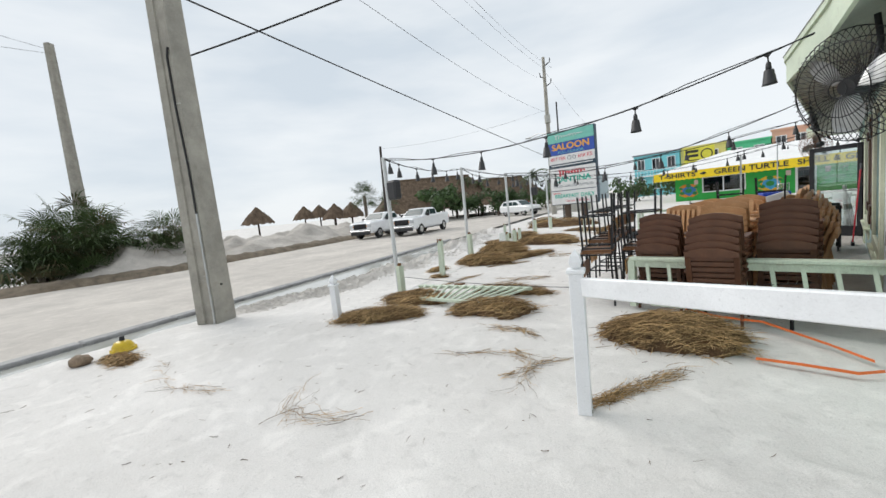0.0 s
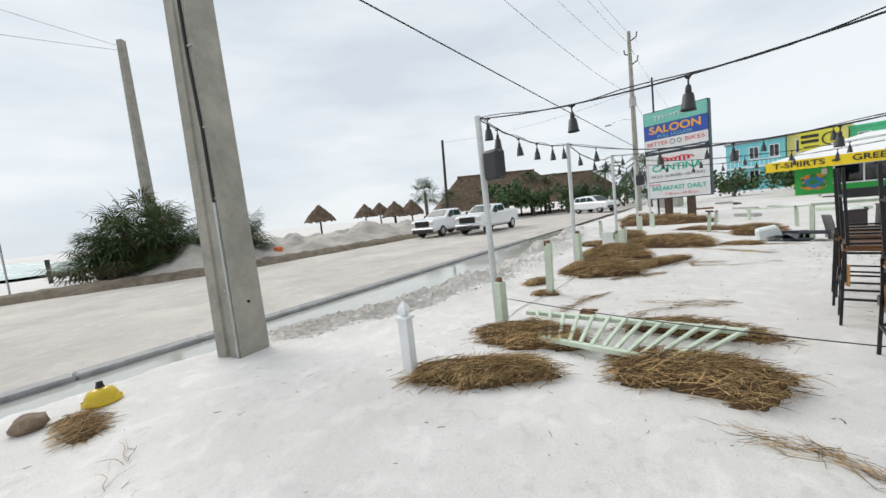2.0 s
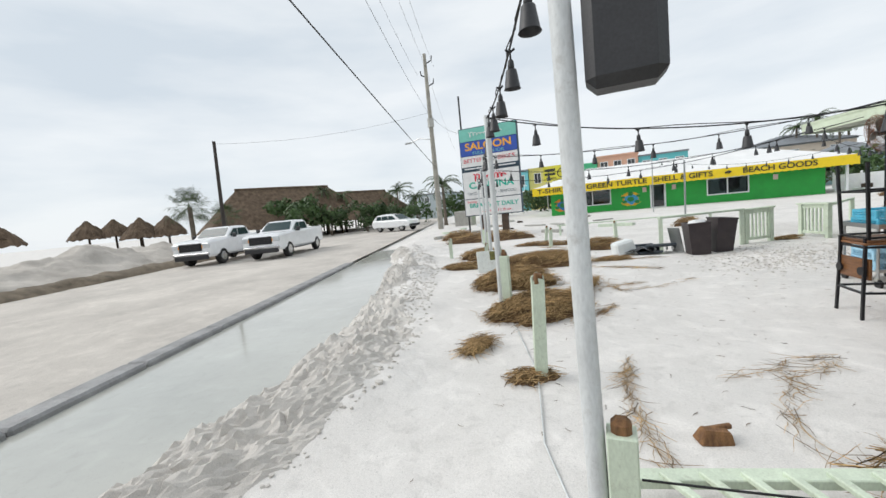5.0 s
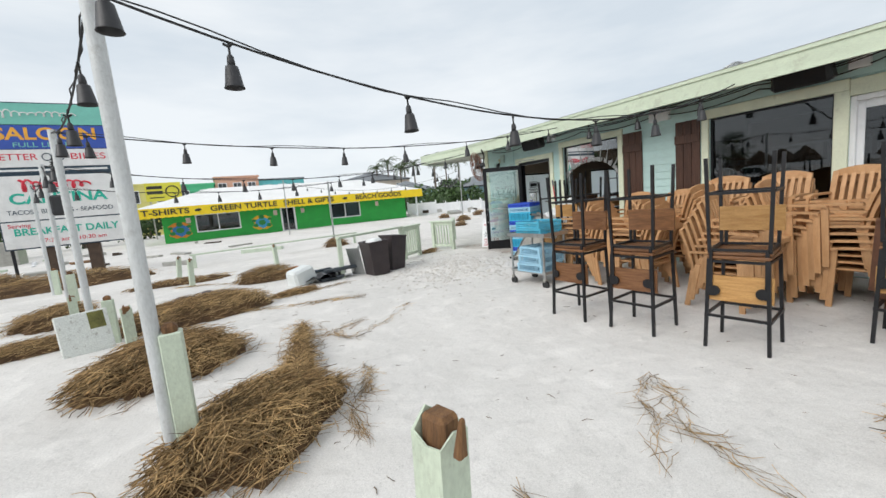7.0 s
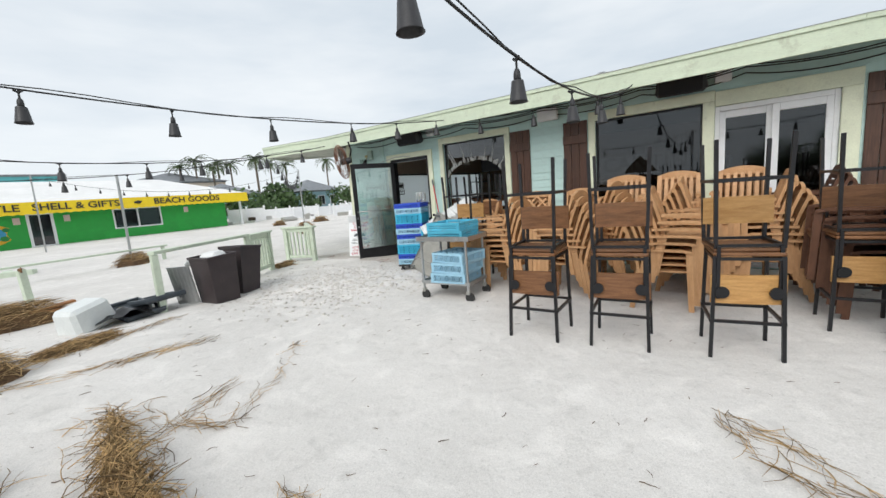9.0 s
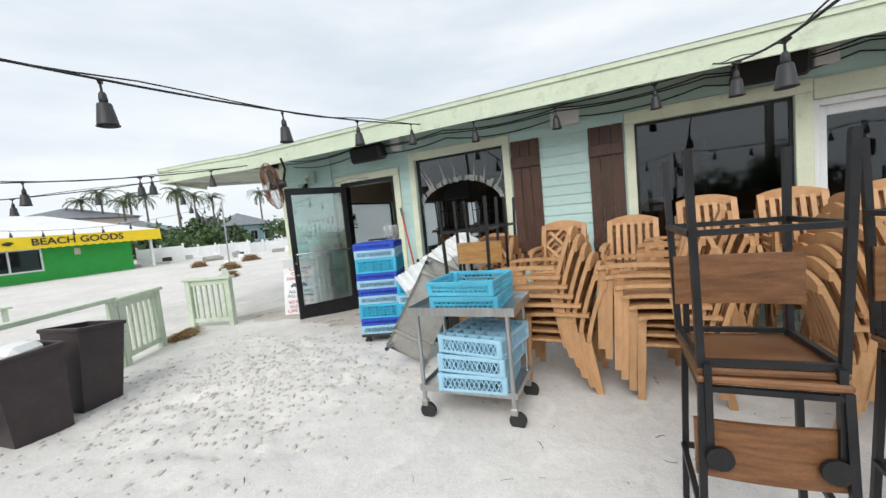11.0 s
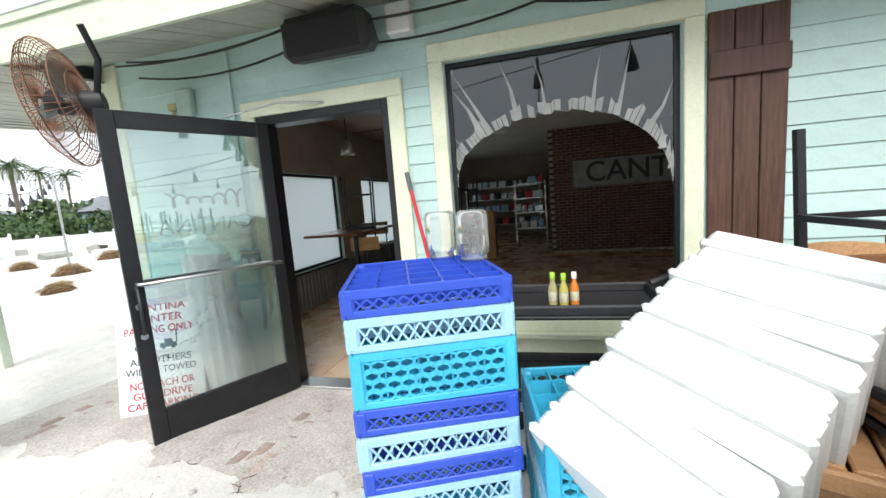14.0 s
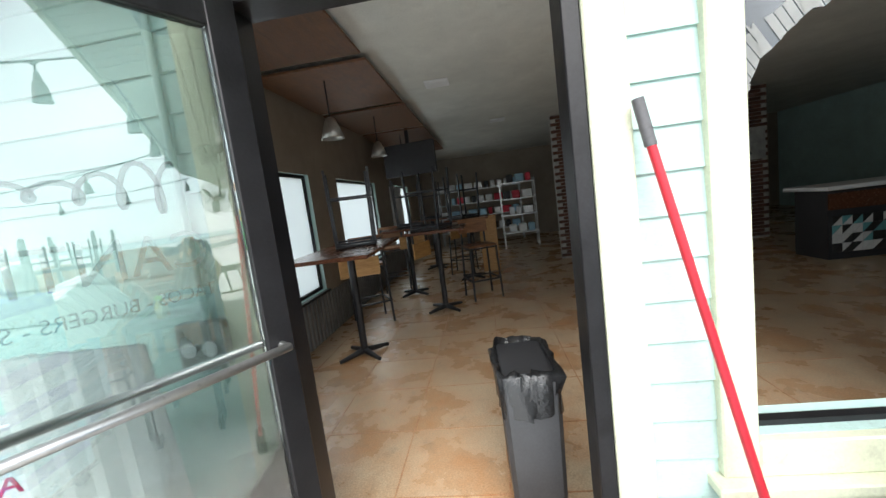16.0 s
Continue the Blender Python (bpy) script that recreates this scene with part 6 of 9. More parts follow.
def cage_fan(m, label, material):
    t = thing("wall_fan", label, "fan", m=m)
    s = Shape()
    R, D = 0.40, 0.11
    for k in range(56):
        a = 2 * math.pi * k / 56
        for sg in (-1, 1):
            pr = [(0.06, D), (0.2, D * 0.98), (0.32, D * 0.75), (0.39, D * 0.3), (R, 0)]
            s.tube([(r * math.cos(a), sg * d, r * math.sin(a)) for r, d in pr], 0.003, 3, caps=False)
    for r, d in ((R, 0), (0.32, D * 0.75), (0.2, D * 0.98), (0.06, D)):
        for sg in (-1, 1):
            s.tube([(r * math.cos(2 * math.pi * k / 28), sg * d, r * math.sin(2 * math.pi * k / 28)) for k in range(29)], 0.004, 4, caps=False)
    tagged(part("wire_cage", s, material, t), kind="stuff")
    for b in range(3):
        a = b * 2.094 + 0.3
        q = Shape()
        vs = []
        for i in range(5):
            r = 0.05 + 0.29 * i / 4
            w_ = 0.03 + 0.06 * math.sin(math.pi * i / 4.4)
            for sg in (-1, 1):
                vs.append((r * math.cos(a) - sg * w_ * math.sin(a), sg * 0.03, r * math.sin(a) + sg * w_ * math.cos(a)))
        q.add(vs, [(2 * i, 2 * i + 1, 2 * i + 3, 2 * i + 2) for i in range(4)])
        part("blade", q, STEEL, t)
    part("motor", Shape().tube([(0, -0.04, 0), (0, 0.12, 0), (0, 0.22, 0)], [0.06, 0.08, 0.06], 14), BLACK_PL, t)
    part("bracket", Shape().tube([(0, 0.18, 0.0), (0, 0.3, 0.25), (0, 0.3, 0.45)], 0.02, 8), BLACK, t)


fz = Vector((-0.48, -0.2, 0.8)).normalized()
fy = Vector((0.55, -0.8, 0.2))
fy = (fy - fz * fy.dot(fz)).normalized()
fx = fy.cross(fz)
fan_m = Matrix(((fx.x, fy.x, fz.x, -0.50), (fx.y, fy.y, fz.y, 14.62), (fx.z, fy.z, fz.z, 2.30), (0, 0, 0, 1)))
cage_fan(fan_m, "rusty cage fan hanging under the eave corner", RUST)
cage_fan(Matrix.Translation((0.04, 4.25, 2.27)) @ Matrix.Rotation(radians(-38), 4, "Z") @ Matrix.Rotation(radians(10), 4, "X"), "black cage fan hanging at the eave", BLACK)
# number plate beside the door
NUM = mat("number_paint", (0.35, 0.52, 0.46), 0.5, 0, 0.1, 10, 0.05, 0.1)
nb = thing("house_number", "painted raised house number on the wall", "number", m=facing(WX - 0.022, 14.83, 2.33, -90))
letters("101", 0.16, NUM, nb, Matrix.Identity(4), 0.006)
# turbine vent on the roof
t = thing("roof_vent", "silver ribbed turbine vent on the roof", "vent", m=Matrix.Translation((1.6, 9.2, 3.06)))
for i in range(12):
    a = i * math.pi / 6
    part("vane", Shape().tube([(0.06 * math.cos(a), 0.06 * math.sin(a), 0.12), (0.19 * math.cos(a + 0.3), 0.19 * math.sin(a + 0.3), 0.22), (0.17 * math.cos(a + 0.6), 0.17 * math.sin(a + 0.6), 0.36), (0.04 * math.cos(a + 0.8), 0.04 * math.sin(a + 0.8), 0.42)], 0.014, 5), STEEL, t)
part("collar", Shape().tube([(0, 0, -0.1), (0, 0, 0.14)], 0.11, 14), STEEL, t)

# ---- white picket fence remains, fallen railing ----
def picket_post(x, y, h, name_label):
    z = gz(x, y)
    t = thing("fence_post", name_label, "post", "white fence posts", Matrix.Translation((x, y, z)) @ Matrix.Rotation(0.4, 4, "Z"))
    part("shaft", Shape().box((0, 0, h / 2 - 0.22), (0.105, 0.105, h + 0.14), None, 0.006), WHITE, t)
    part("cap", Shape().box((0, 0, h - 0.135), (0.135, 0.135, 0.03), None, 0.006).lathe([(0.03, h - 0.12), (0.052, h - 0.10), (0.066, h - 0.065), (0.05, h - 0.02), (0.0, h + 0.03)], 4, Matrix.Rotation(radians(45), 4, "Z"), 0, False), WHITE, t)
    return t


picket_post(-1.41, 2.73, 1.27, "white vinyl picket fence post with a pointed cap")
picket_post(-5.62, 2.95, 0.72, "white vinyl fence post sunk deep in sand")
t = thing("fence_rail", "white vinyl fence rail still fixed to its post", "rail", m=Matrix.Translation((-1.41, 2.73, 0.0)))
rail_dir = Vector((1.52, -0.53, 0.13))
part("beam", Shape().box((0, 0, 0), (2.3, 0.05, 0.14), Matrix.Translation(Vector((0, 0, 1.0)) + rail_dir * 0.75) @ rail_dir.to_track_quat("X", "Z").to_matrix().to_4x4(), 0.008), WHITE, t)
# broken pale green deck railing near the building
t = thing("deck_railing", "pale green deck railing tipped over the sand", "railing", m=Matrix.Translation((-2.08, 5.62, 0.0)))
part("top_rail", Shape().slab(0, 3.1, -0.07, 0.07, 0.70, 0.745, bev=0.008), PALE_GREEN, t)
part("under_rail", Shape().slab(0, 3.1, -0.03, 0.03, 0.61, 0.698, bev=0.006), PALE_GREEN, t)
part("bottom_rail", Shape().slab(0.3, 3.1, -0.18, -0.12, 0.12, 0.17, bev=0.006), PALE_GREEN, t)
part("end_post", Shape().slab(-0.02, 0.07, -0.05, 0.05, 0.05, 0.70, bev=0.006), PALE_GREEN, t)
for i in range(11):
    x = 0.22 + i * 0.26
    part("baluster", Shape().add([(x - 0.02, -0.02, 0.70), (x + 0.02, -0.02, 0.70), (x + 0.02, 0.02, 0.70), (x - 0.02, 0.02, 0.70), (x + 0.06, -0.17, 0.14), (x + 0.10, -0.17, 0.14), (x + 0.10, -0.13, 0.14), (x + 0.06, -0.13, 0.14)], [(3, 2, 1, 0), (4, 5, 6, 7), (0, 1, 5, 4), (1, 2, 6, 5), (2, 3, 7, 6), (3, 0, 4, 7)]), PALE_GREEN, t)
for x in (0.9, 1.7, 2.5):
    part("stub_leg", Shape().tube([(x, -0.1, -0.15), (x, -0.1, 0.16)], 0.02, 8), BLACK, t)
ORANGE = mat("orange_strap", (0.75, 0.16, 0.03), 0.6, 0, 0.1, 20, 0.1, 0.1)
for pts in ([(-1.35, 5.35, 0.14), (-1.0, 5.3, 0.1), (-0.6, 5.25, 0.12), (-0.1, 5.05, 0.06), (0.2, 4.8, 0.05)], [(-0.55, 4.35, 0.04), (-0.25, 4.4, 0.05), (0.1, 4.45, 0.05), (0.25, 4.6, 0.05)]):
    s = Shape()
    vs = []
    for p in pts:
        z = gz(p[0], p[1])
        vs += [(p[0], p[1] - 0.02, z + p[2]), (p[0], p[1] + 0.02, z + p[2] + 0.012)]
    s.add(vs, [(2 * i, 2 * i + 1, 2 * i + 3, 2 * i + 2) for i in range(len(pts) - 1)])
    solid("ratchet_strap", s, ORANGE, "orange ratchet strap tangled round the railing", "strap", "orange straps")
# fallen baluster panel
t = thing("fallen_railing", "pale green slatted railing panel lying in seaweed", "railing", m=Matrix.Translation((-4.85, 4.85, gz(-4.85, 4.85))))
a0, a1, b0, b1 = Vector((-1.08, 0.12, 0.13)), Vector((1.15, 0.72, 0.12)), Vector((-0.35, -0.5, 0.10)), Vector((1.05, -0.36, 0.12))


def beam(p, q, w, h):
    d = q - p
    m = Matrix.Translation((p + q) / 2) @ d.to_track_quat("X", "Z").to_matrix().to_4x4()
    return Shape().box((0, 0, 0), (d.length, w, h), m, 0.005)


part("top_rail", beam(a0, a1, 0.09, 0.05), PALE_GREEN, t)
part("bottom_rail", beam(b0, b1, 0.06, 0.05), PALE_GREEN, t)
for i in range(13):
    f = i / 12
    part("slat", beam(a0.lerp(a1, 0.06 + f * 0.94) + Vector((0, 0, 0.03)), b0.lerp(b1, f) + Vector((0, 0, 0.02)), 0.04, 0.03), PALE_GREEN, t)


# gate pieces of the entry railing
def gate_panel(p, q, h, label, n):
    p, q = Vector(p), Vector(q)
    L_ = (q - p).length
    t = thing("railing_panel", label, "railing", "entry railings", Matrix.Translation(p) @ Matrix.Rotation(math.atan2(q.y - p.y, q.x - p.x), 4, "Z"))
    for x in (0.05, L_ - 0.05):
        part("post", Shape().slab(x - 0.05, x + 0.05, -0.05, 0.05, -0.25, h - 0.03, bev=0.006), PALE_GREEN, t)
    part("cap_rail", Shape().slab(-0.04, L_ + 0.04, -0.075, 0.075, h - 0.03, h + 0.015, bev=0.008), PALE_GREEN, t)
    part("top_rail", Shape().slab(0.1, L_ - 0.1, -0.025, 0.025, h - 0.12, h - 0.032, bev=0.004), PALE_GREEN, t)
    part("bottom_rail", Shape().slab(0.1, L_ - 0.1, -0.025, 0.025, 0.06, 0.13, bev=0.004), PALE_GREEN, t)
    for i in range(n):
        x = 0.1 + (L_ - 0.2) * (i + 0.5) / n
        part("baluster", Shape().slab(x - 0.02, x + 0.02, -0.019, 0.019, 0.13, h - 0.12, bev=0.003), PALE_GREEN, t)


gate_panel((-1.31, 16.15, 0), (-1.03, 15.33, 0), 0.83, "pale green railing panel beside the entry", 6)
gate_panel((-2.85, 14.95, 0), (-2.12, 15.45, 0), 0.85, "pale green railing panel by the bins", 6)
for p, q, z in (((-4.83, 13.9), (-2.85, 14.95), 0.86), ((-1.03, 15.4), (0.35, 17.6), 0.78), ((-8.0, 20.4), (-2.1, 21.5), 0.42)):
    t = thing("handrail", "long pale green rail running over the sand", "rail", "low rails", Matrix.Translation((p[0], p[1], 0)))
    d = Vector((q[0] - p[0], q[1] - p[1], 0))
    part("beam", beam(Vector((0, 0, z)), d + Vector((0, 0, z)), 0.11, 0.05), PALE_GREEN, t)
    for f in (0.02, 0.98):
        c = d * f
        part("post", Shape().box((c.x, c.y, z / 2 - 0.13), (0.09, 0.09, z + 0.2), None, 0.005), PALE_GREEN, t)

# ---- hydrant top, rock ----
YEL = mat("yellow_enamel", (0.72, 0.50, 0.015), 0.35, 0, 0.12, 7, 0.05, 0.1, None, 0.25)
z = gz(-7.92, 0.45)
t = thing("fire_hydrant", "yellow fire hydrant buried up to its bonnet", "hydrant", m=Matrix.Translation((-7.92, 0.45, z)))
part("bonnet", Shape().lathe([(0.15, -0.2), (0.15, 0.0), (0.175, 0.01), (0.175, 0.045), (0.15, 0.05), (0.145, 0.09), (0.11, 0.145), (0.05, 0.17), (0.0, 0.172)], 20), YEL, t)
for k in range(8):
    a = k * math.pi / 4
    part("bolt", Shape().tube([(0.16 * math.cos(a), 0.16 * math.sin(a), 0.04), (0.16 * math.cos(a), 0.16 * math.sin(a), 0.062)], 0.012, 6), YEL, t)
part("operating_nut", Shape().tube([(0, 0, 0.165), (0, 0, 0.2), (0, 0, 0.24)], [0.045, 0.035, 0.028], 5), BLACK, t, "black operating nut")
s = Shape()
n1, n2 = 9, 12
vs = []
for i in range(n1 + 1):
    for j in range(n2):
        th, ph = math.pi * i / n1, 2 * math.pi * j / n2
        d = Vector((math.sin(th) * math.cos(ph), math.sin(th) * math.sin(ph), math.cos(th)))
        r = 1 + 0.25 * noise.noise(d * 1.8)
        vs.append((d.x * 0.2 * r, d.y * 0.13 * r, d.z * 0.09 * r))
s.add(vs, [(i * n2 + j, i * n2 + (j + 1) % n2, (i + 1) * n2 + (j + 1) % n2, (i + 1) * n2 + j) for i in range(n1) for j in range(n2)], True)
solid("rock", s, mat("brown_rock", (0.30, 0.22, 0.15), 0.9, 0, 0.3, 8, 0.15, 0.4), "rough brown rock lying on the sand", "rock", m=Matrix.Translation((-7.7, -0.06, gz(-7.7, -0.06) + 0.05)))

# ---- utility poles and wires ----
pole_m = Matrix.Translation((-8.45, 1.92, -0.3)) @ Matrix.Rotation(RA + 0.2, 4, "Z")
t = thing("utility_pole", "tapered square concrete utility pole with a cable", "pole", "utility poles", pole_m)
s = Shape()
hh = 12.0
for (e0, e1) in ((0.235, 0.15),):
    prof = [(-1, -1), (-0.22, -1), (-0.16, -0.86), (0.16, -0.86), (0.22, -1), (1, -1), (1, 1), (-1, 1)]
    vs = [(a * e0, b * e0, 0) for a, b in prof] + [(a * e1, b * e1, hh) for a, b in prof]
    k = len(prof)
    s.add(vs, [(i, (i + 1) % k, (i + 1) % k + k, i + k) for i in range(k)] + [tuple(range(k, 2 * k))])
part("shaft", s, CONCRETE, t)
part("conduit", Shape().tube([(0.19, -0.245, 0), (0.18, -0.232, 2.35)], 0.022, 8), STEEL, t)
part("riser_cable", Shape().tube([(0.18, -0.235, 2.35), (0.17, -0.228, 3.2), (0.11, -0.22, 4.2), (0.10, -0.215, 5.1), (0.16, -0.23, 5.25)], 0.02, 8), CABLE, t)
for z_ in (1.2, 2.4, 3.3, 4.3):
    part("strap", Shape().box((0.16, -0.238 + 0.007 * z_, z_), (0.1, 0.03, 0.02)), DIRTY_STEEL, t)
# no hole is cut: a black disc paints the shade of a bolt hole
part("bolt_hole", Shape().tube([(0.243, 0.0, 1.0), (0.23, 0.0, 1.0)], 0.02, 10), BLACK, t)
ATT = Vector((-8.6, 2.1, 4.95))
P2 = Vector((-18.95, 33.3, 0))
for a, b, d, r in ((ATT, (-2.5, 6.5, 6.2), 0.1, 0.016), ((-7.0, -6.0, 7.0), (-18.95, 33.3, 5.2), 0.05, 0.02), ((-8.4, 1.9, 11.6), (-18.9, 33.3, 13.2), 0.6, 0.007), ((-8.0, 2.1, 11.5), (-18.3, 33.5, 13.1), 0.7, 0.007), ((-8.8, 1.7, 10.9), (-19.6, 33.1, 12.6), 0.7, 0.007), ((-8.4, 1.9, 8.4), (-18.9, 33.3, 9.3), 0.6, 0.008), ((-36.4, 26.9, 9.0), (-18.9, 33.3, 9.6), 0.6, 0.008), ((-18.9, 33.3, 13.0), (-32, 75, 12), 0.7, 0.008), ((-18.9, 33.3, 9.4), (-12.6, 22.2, 5.3), 0.3, 0.008), ((-29, 1, 11.8), (-22, -25, 11.5), 0.6, 0.008), ((-29, 1, 12.0), (-8.4, -22, 11.5), 0.6, 0.008)):
    solid("overhead_wire", Shape().tube(sag(a, b, d, 18), r, 5), CABLE, "black overhead wire strung between poles", "wire", "overhead wires")
t = thing("utility_pole", "tall grey utility pole with insulators and street lamp", "pole", "utility poles", Matrix.Translation((P2.x, P2.y, -0.2)))
part("shaft", Shape().tube([(0, 0, 0), (0, 0, 14.4)], [0.24, 0.13], 10), CONCRETE, t)
part("transformer_band", Shape().tube([(0, 0, 8.6), (0, 0, 9.3)], 0.26, 10), DIRTY_STEEL, t)
for z_, sx in ((13.6, 1), (12.6, -1), (11.8, 1)):
    part("insulator_arm", Shape().tube([(0, 0, z_), (sx * 0.5, 0.15, z_ + 0.25), (sx * 0.55, 0.16, z_ + 0.6)], 0.05, 6), BLACK_PL, t)
part("lamp_arm", Shape().tube([(0, 0, 7.6), (-1.2, 0.2, 7.9), (-2.2, 0.4, 7.75)], 0.04, 6), STEEL, t)
part("lamp_head", Shape().box((-2.45, 0.42, 7.72), (0.6, 0.22, 0.14), None, 0.05), STEEL, t)
t = thing("utility_pole", "slender concrete pole beside the palmettos", "pole", "utility poles", Matrix.Translation((-29.3, 1.05, 0)))
part("shaft", Shape().tube([(0, 0, -0.2), (0.6, 0, 12.2)], [0.33, 0.2], 4), CONCRETE, t)
solid("wooden_pole", Shape().tube([(-36.5, 26.8, 0), (-36.3, 26.95, 9.2)], [0.17, 0.13], 8), mat("dark_pole_wood", (0.06, 0.05, 0.045), 0.85, 0, 0.2, 5, 0.1, 0.2), "dark wooden utility pole by the beach", "pole")
solid("sign_mast", Shape().tube([(-13.6, 25.2, 0), (-13.6, 25.2, 8.0)], 0.05, 8), BLACK, "thin dark mast behind the roadside sign", "pole")
for x, y in ((-26.5, -4.2), (-24.5, -6.5)):
    solid("street_sign_post", Shape().tube([(x, y, 0), (x, y, 3.0)], 0.04, 6), STEEL, "grey galvanised sign post across the road", "post", "sign posts")

# ---- dead seagrass heaps and strands ----
STRAW = mat("dead_seagrass", (0.62, 0.43, 0.21), 0.8, 0, 0.2, 1.6, 0.25, 0.0, (0.27, 0.165, 0.075), 0, (1, 1, 1), 0.3, 0, 35)
# darker brown for the mound below the stalks and for the loose twigs
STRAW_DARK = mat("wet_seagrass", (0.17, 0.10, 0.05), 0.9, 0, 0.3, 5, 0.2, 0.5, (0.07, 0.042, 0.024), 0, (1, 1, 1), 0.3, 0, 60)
island = STRAW.node_tree.nodes.new("ShaderNodeNewGeometry")
imap = STRAW.node_tree.nodes.new("ShaderNodeMapRange")
imap.inputs["To Min"].default_value = 0.2
imap.inputs["To Max"].default_value = 1.6
imul = STRAW.node_tree.nodes.new("ShaderNodeVectorMath")
imul.operation = "SCALE"
sb = STRAW.node_tree.nodes["Principled BSDF"]
src_ = sb.inputs["Base Color"].links[0].from_socket
STRAW.node_tree.links.new(island.outputs["Random Per Island"], imap.inputs["Value"])
STRAW.node_tree.links.new(src_, imul.inputs[0])
STRAW.node_tree.links.new(imap.outputs["Result"], imul.inputs["Scale"])
STRAW.node_tree.links.new(imul.outputs["Vector"], sb.inputs["Base Color"])


def fibre(s, p, yaw, length, r, rr, lift):
    """One bent stalk of three sides, lying along the heap."""
    pts = []
    a = yaw
    q = Vector(p)
    n = 4
    for i in range(n + 1):
        pts.append(Vector(q))
        q = q + Vector((math.cos(a), math.sin(a), lift * (1 - 1.6 * i / n))) * (length / n)
        a += rr.uniform(-0.6, 0.6)
    s.tube(pts, [r, r, r * 0.9, r * 0.8, r * 0.4], 3, caps=False)


def heap(cx, cy, length, width, yaw, h, count, seed, label="heap of brown dead seagrass on the sand", taper=0.0, spread=0.75, fl=0.42):
    """A low mound with uneven edge, covered with stalks combed along its length."""
    rr = random.Random(seed)
    ya = radians(yaw)
    ca, sa = math.cos(ya), math.sin(ya)

    def prof(u, v):
        w = 1 - taper * max(0.0, u * 0.5 + 0.5) ** 0.7
        d = (u * u) ** 1.2 + (v / max(0.07, w)) ** 2
        e = 0.85 + 0.7 * noise.noise((cx + u * 2.4, cy + v * 2.4, seed * 0.7)) + 0.35 * noise.noise((cx + u * 6, cy + v * 6, seed * 0.7))
        return max(0.0, 1 - d / e)

    t = thing("seagrass_heap", label, "seaweed", "seagrass heaps", Matrix.Translation((cx, cy, gz(cx, cy))))
    z00 = gz(cx, cy)
    s = Shape()
    nu, nv = 26, 16
    vs = []
    for i in range(nu + 1):
        for j in range(nv + 1):
            u, v = -1.15 + 2.3 * i / nu, -1.15 + 2.3 * j / nv
            x, y = u * length / 2, v * width / 2
            X, Y = cx + x * ca - y * sa, cy + x * sa + y * ca
            k = prof(u, v)
            vs.append((X - cx, Y - cy, gz(X, Y) - z00 + (h * k ** 0.6 * (0.8 + 0.3 * noise.noise((X * 5, Y * 5, 1.0))) if k > 0 else -0.04)))
    s.add(vs, [(i * (nv + 1) + j, (i + 1) * (nv + 1) + j, (i + 1) * (nv + 1) + j + 1, i * (nv + 1) + j + 1) for i in range(nu) for j in range(nv)], True)
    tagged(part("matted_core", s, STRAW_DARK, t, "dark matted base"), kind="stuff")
    s = Shape()
    made = 0
    while made < count * 1.8:
        u, v = rr.uniform(-1.1, 1.1), rr.uniform(-1.1, 1.1)
        k = prof(u, v)
        if k <= 0.0 and rr.random() > 0.03:
            continue
        x, y = u * length / 2, v * width / 2
        X, Y = cx + x * ca - y * sa, cy + x * sa + y * ca
        bend = 0.5 * noise.noise((X * 1.3, Y * 1.3, seed))
        L_ = rr.uniform(0.3, 1.0) * fl
        a = ya + bend + rr.gauss(0, spread)
        x0, y0 = X - math.cos(a) * L_ * 0.5, Y - math.sin(a) * L_ * 0.5
        zz_ = gz(X, Y) + h * k ** 0.6 * rr.uniform(0.85, 1.15) + rr.uniform(0.003, 0.03)
        fibre(s, (x0 - cx, y0 - cy, zz_ - z00 - 0.1 * L_), a, L_, rr.uniform(0.0014, 0.004), rr, rr.uniform(0.05, 0.42))
        made += 1
    tagged(part("stalks", s, STRAW, t, "tangled straw-coloured stalks"), kind="stuff")


def strand(pts, count, seed, width=0.06, fl=0.28, label="thin strand of dried seagrass on the sand"):
    """A line of stalks drawn out over the sand."""
    rr = random.Random(seed)
    P = [Vector((*p, 0)) for p in pts]
    t0 = P[0]
    z00 = gz(t0.x, t0.y)
    s = Shape()
    for _ in range(count):
        i = rr.randrange(len(P) - 1)
        f = rr.random()
        c = P[i].lerp(P[i + 1], f)
        d = P[i + 1] - P[i]
        a = math.atan2(d.y, d.x) + rr.gauss(0, 0.35)
        w_ = width * (0.4 + 0.6 * (i + f) / (len(P) - 1))
        c = c + Vector((rr.gauss(0, w_), rr.gauss(0, w_), 0))
        L_ = rr.uniform(0.4, 1.2) * fl
        fibre(s, (c.x - t0.x - math.cos(a) * L_ / 2, c.y - t0.y - math.sin(a) * L_ / 2, gz(c.x, c.y) - z00 + rr.uniform(0.004, 0.03)), a, L_, rr.uniform(0.0012, 0.003), rr, rr.uniform(-0.02, 0.1))
    ob = solid("seagrass_strand", s, STRAW, label, "seaweed", "seagrass strands", "stuff", Matrix.Translation((t0.x, t0.y, z00)))


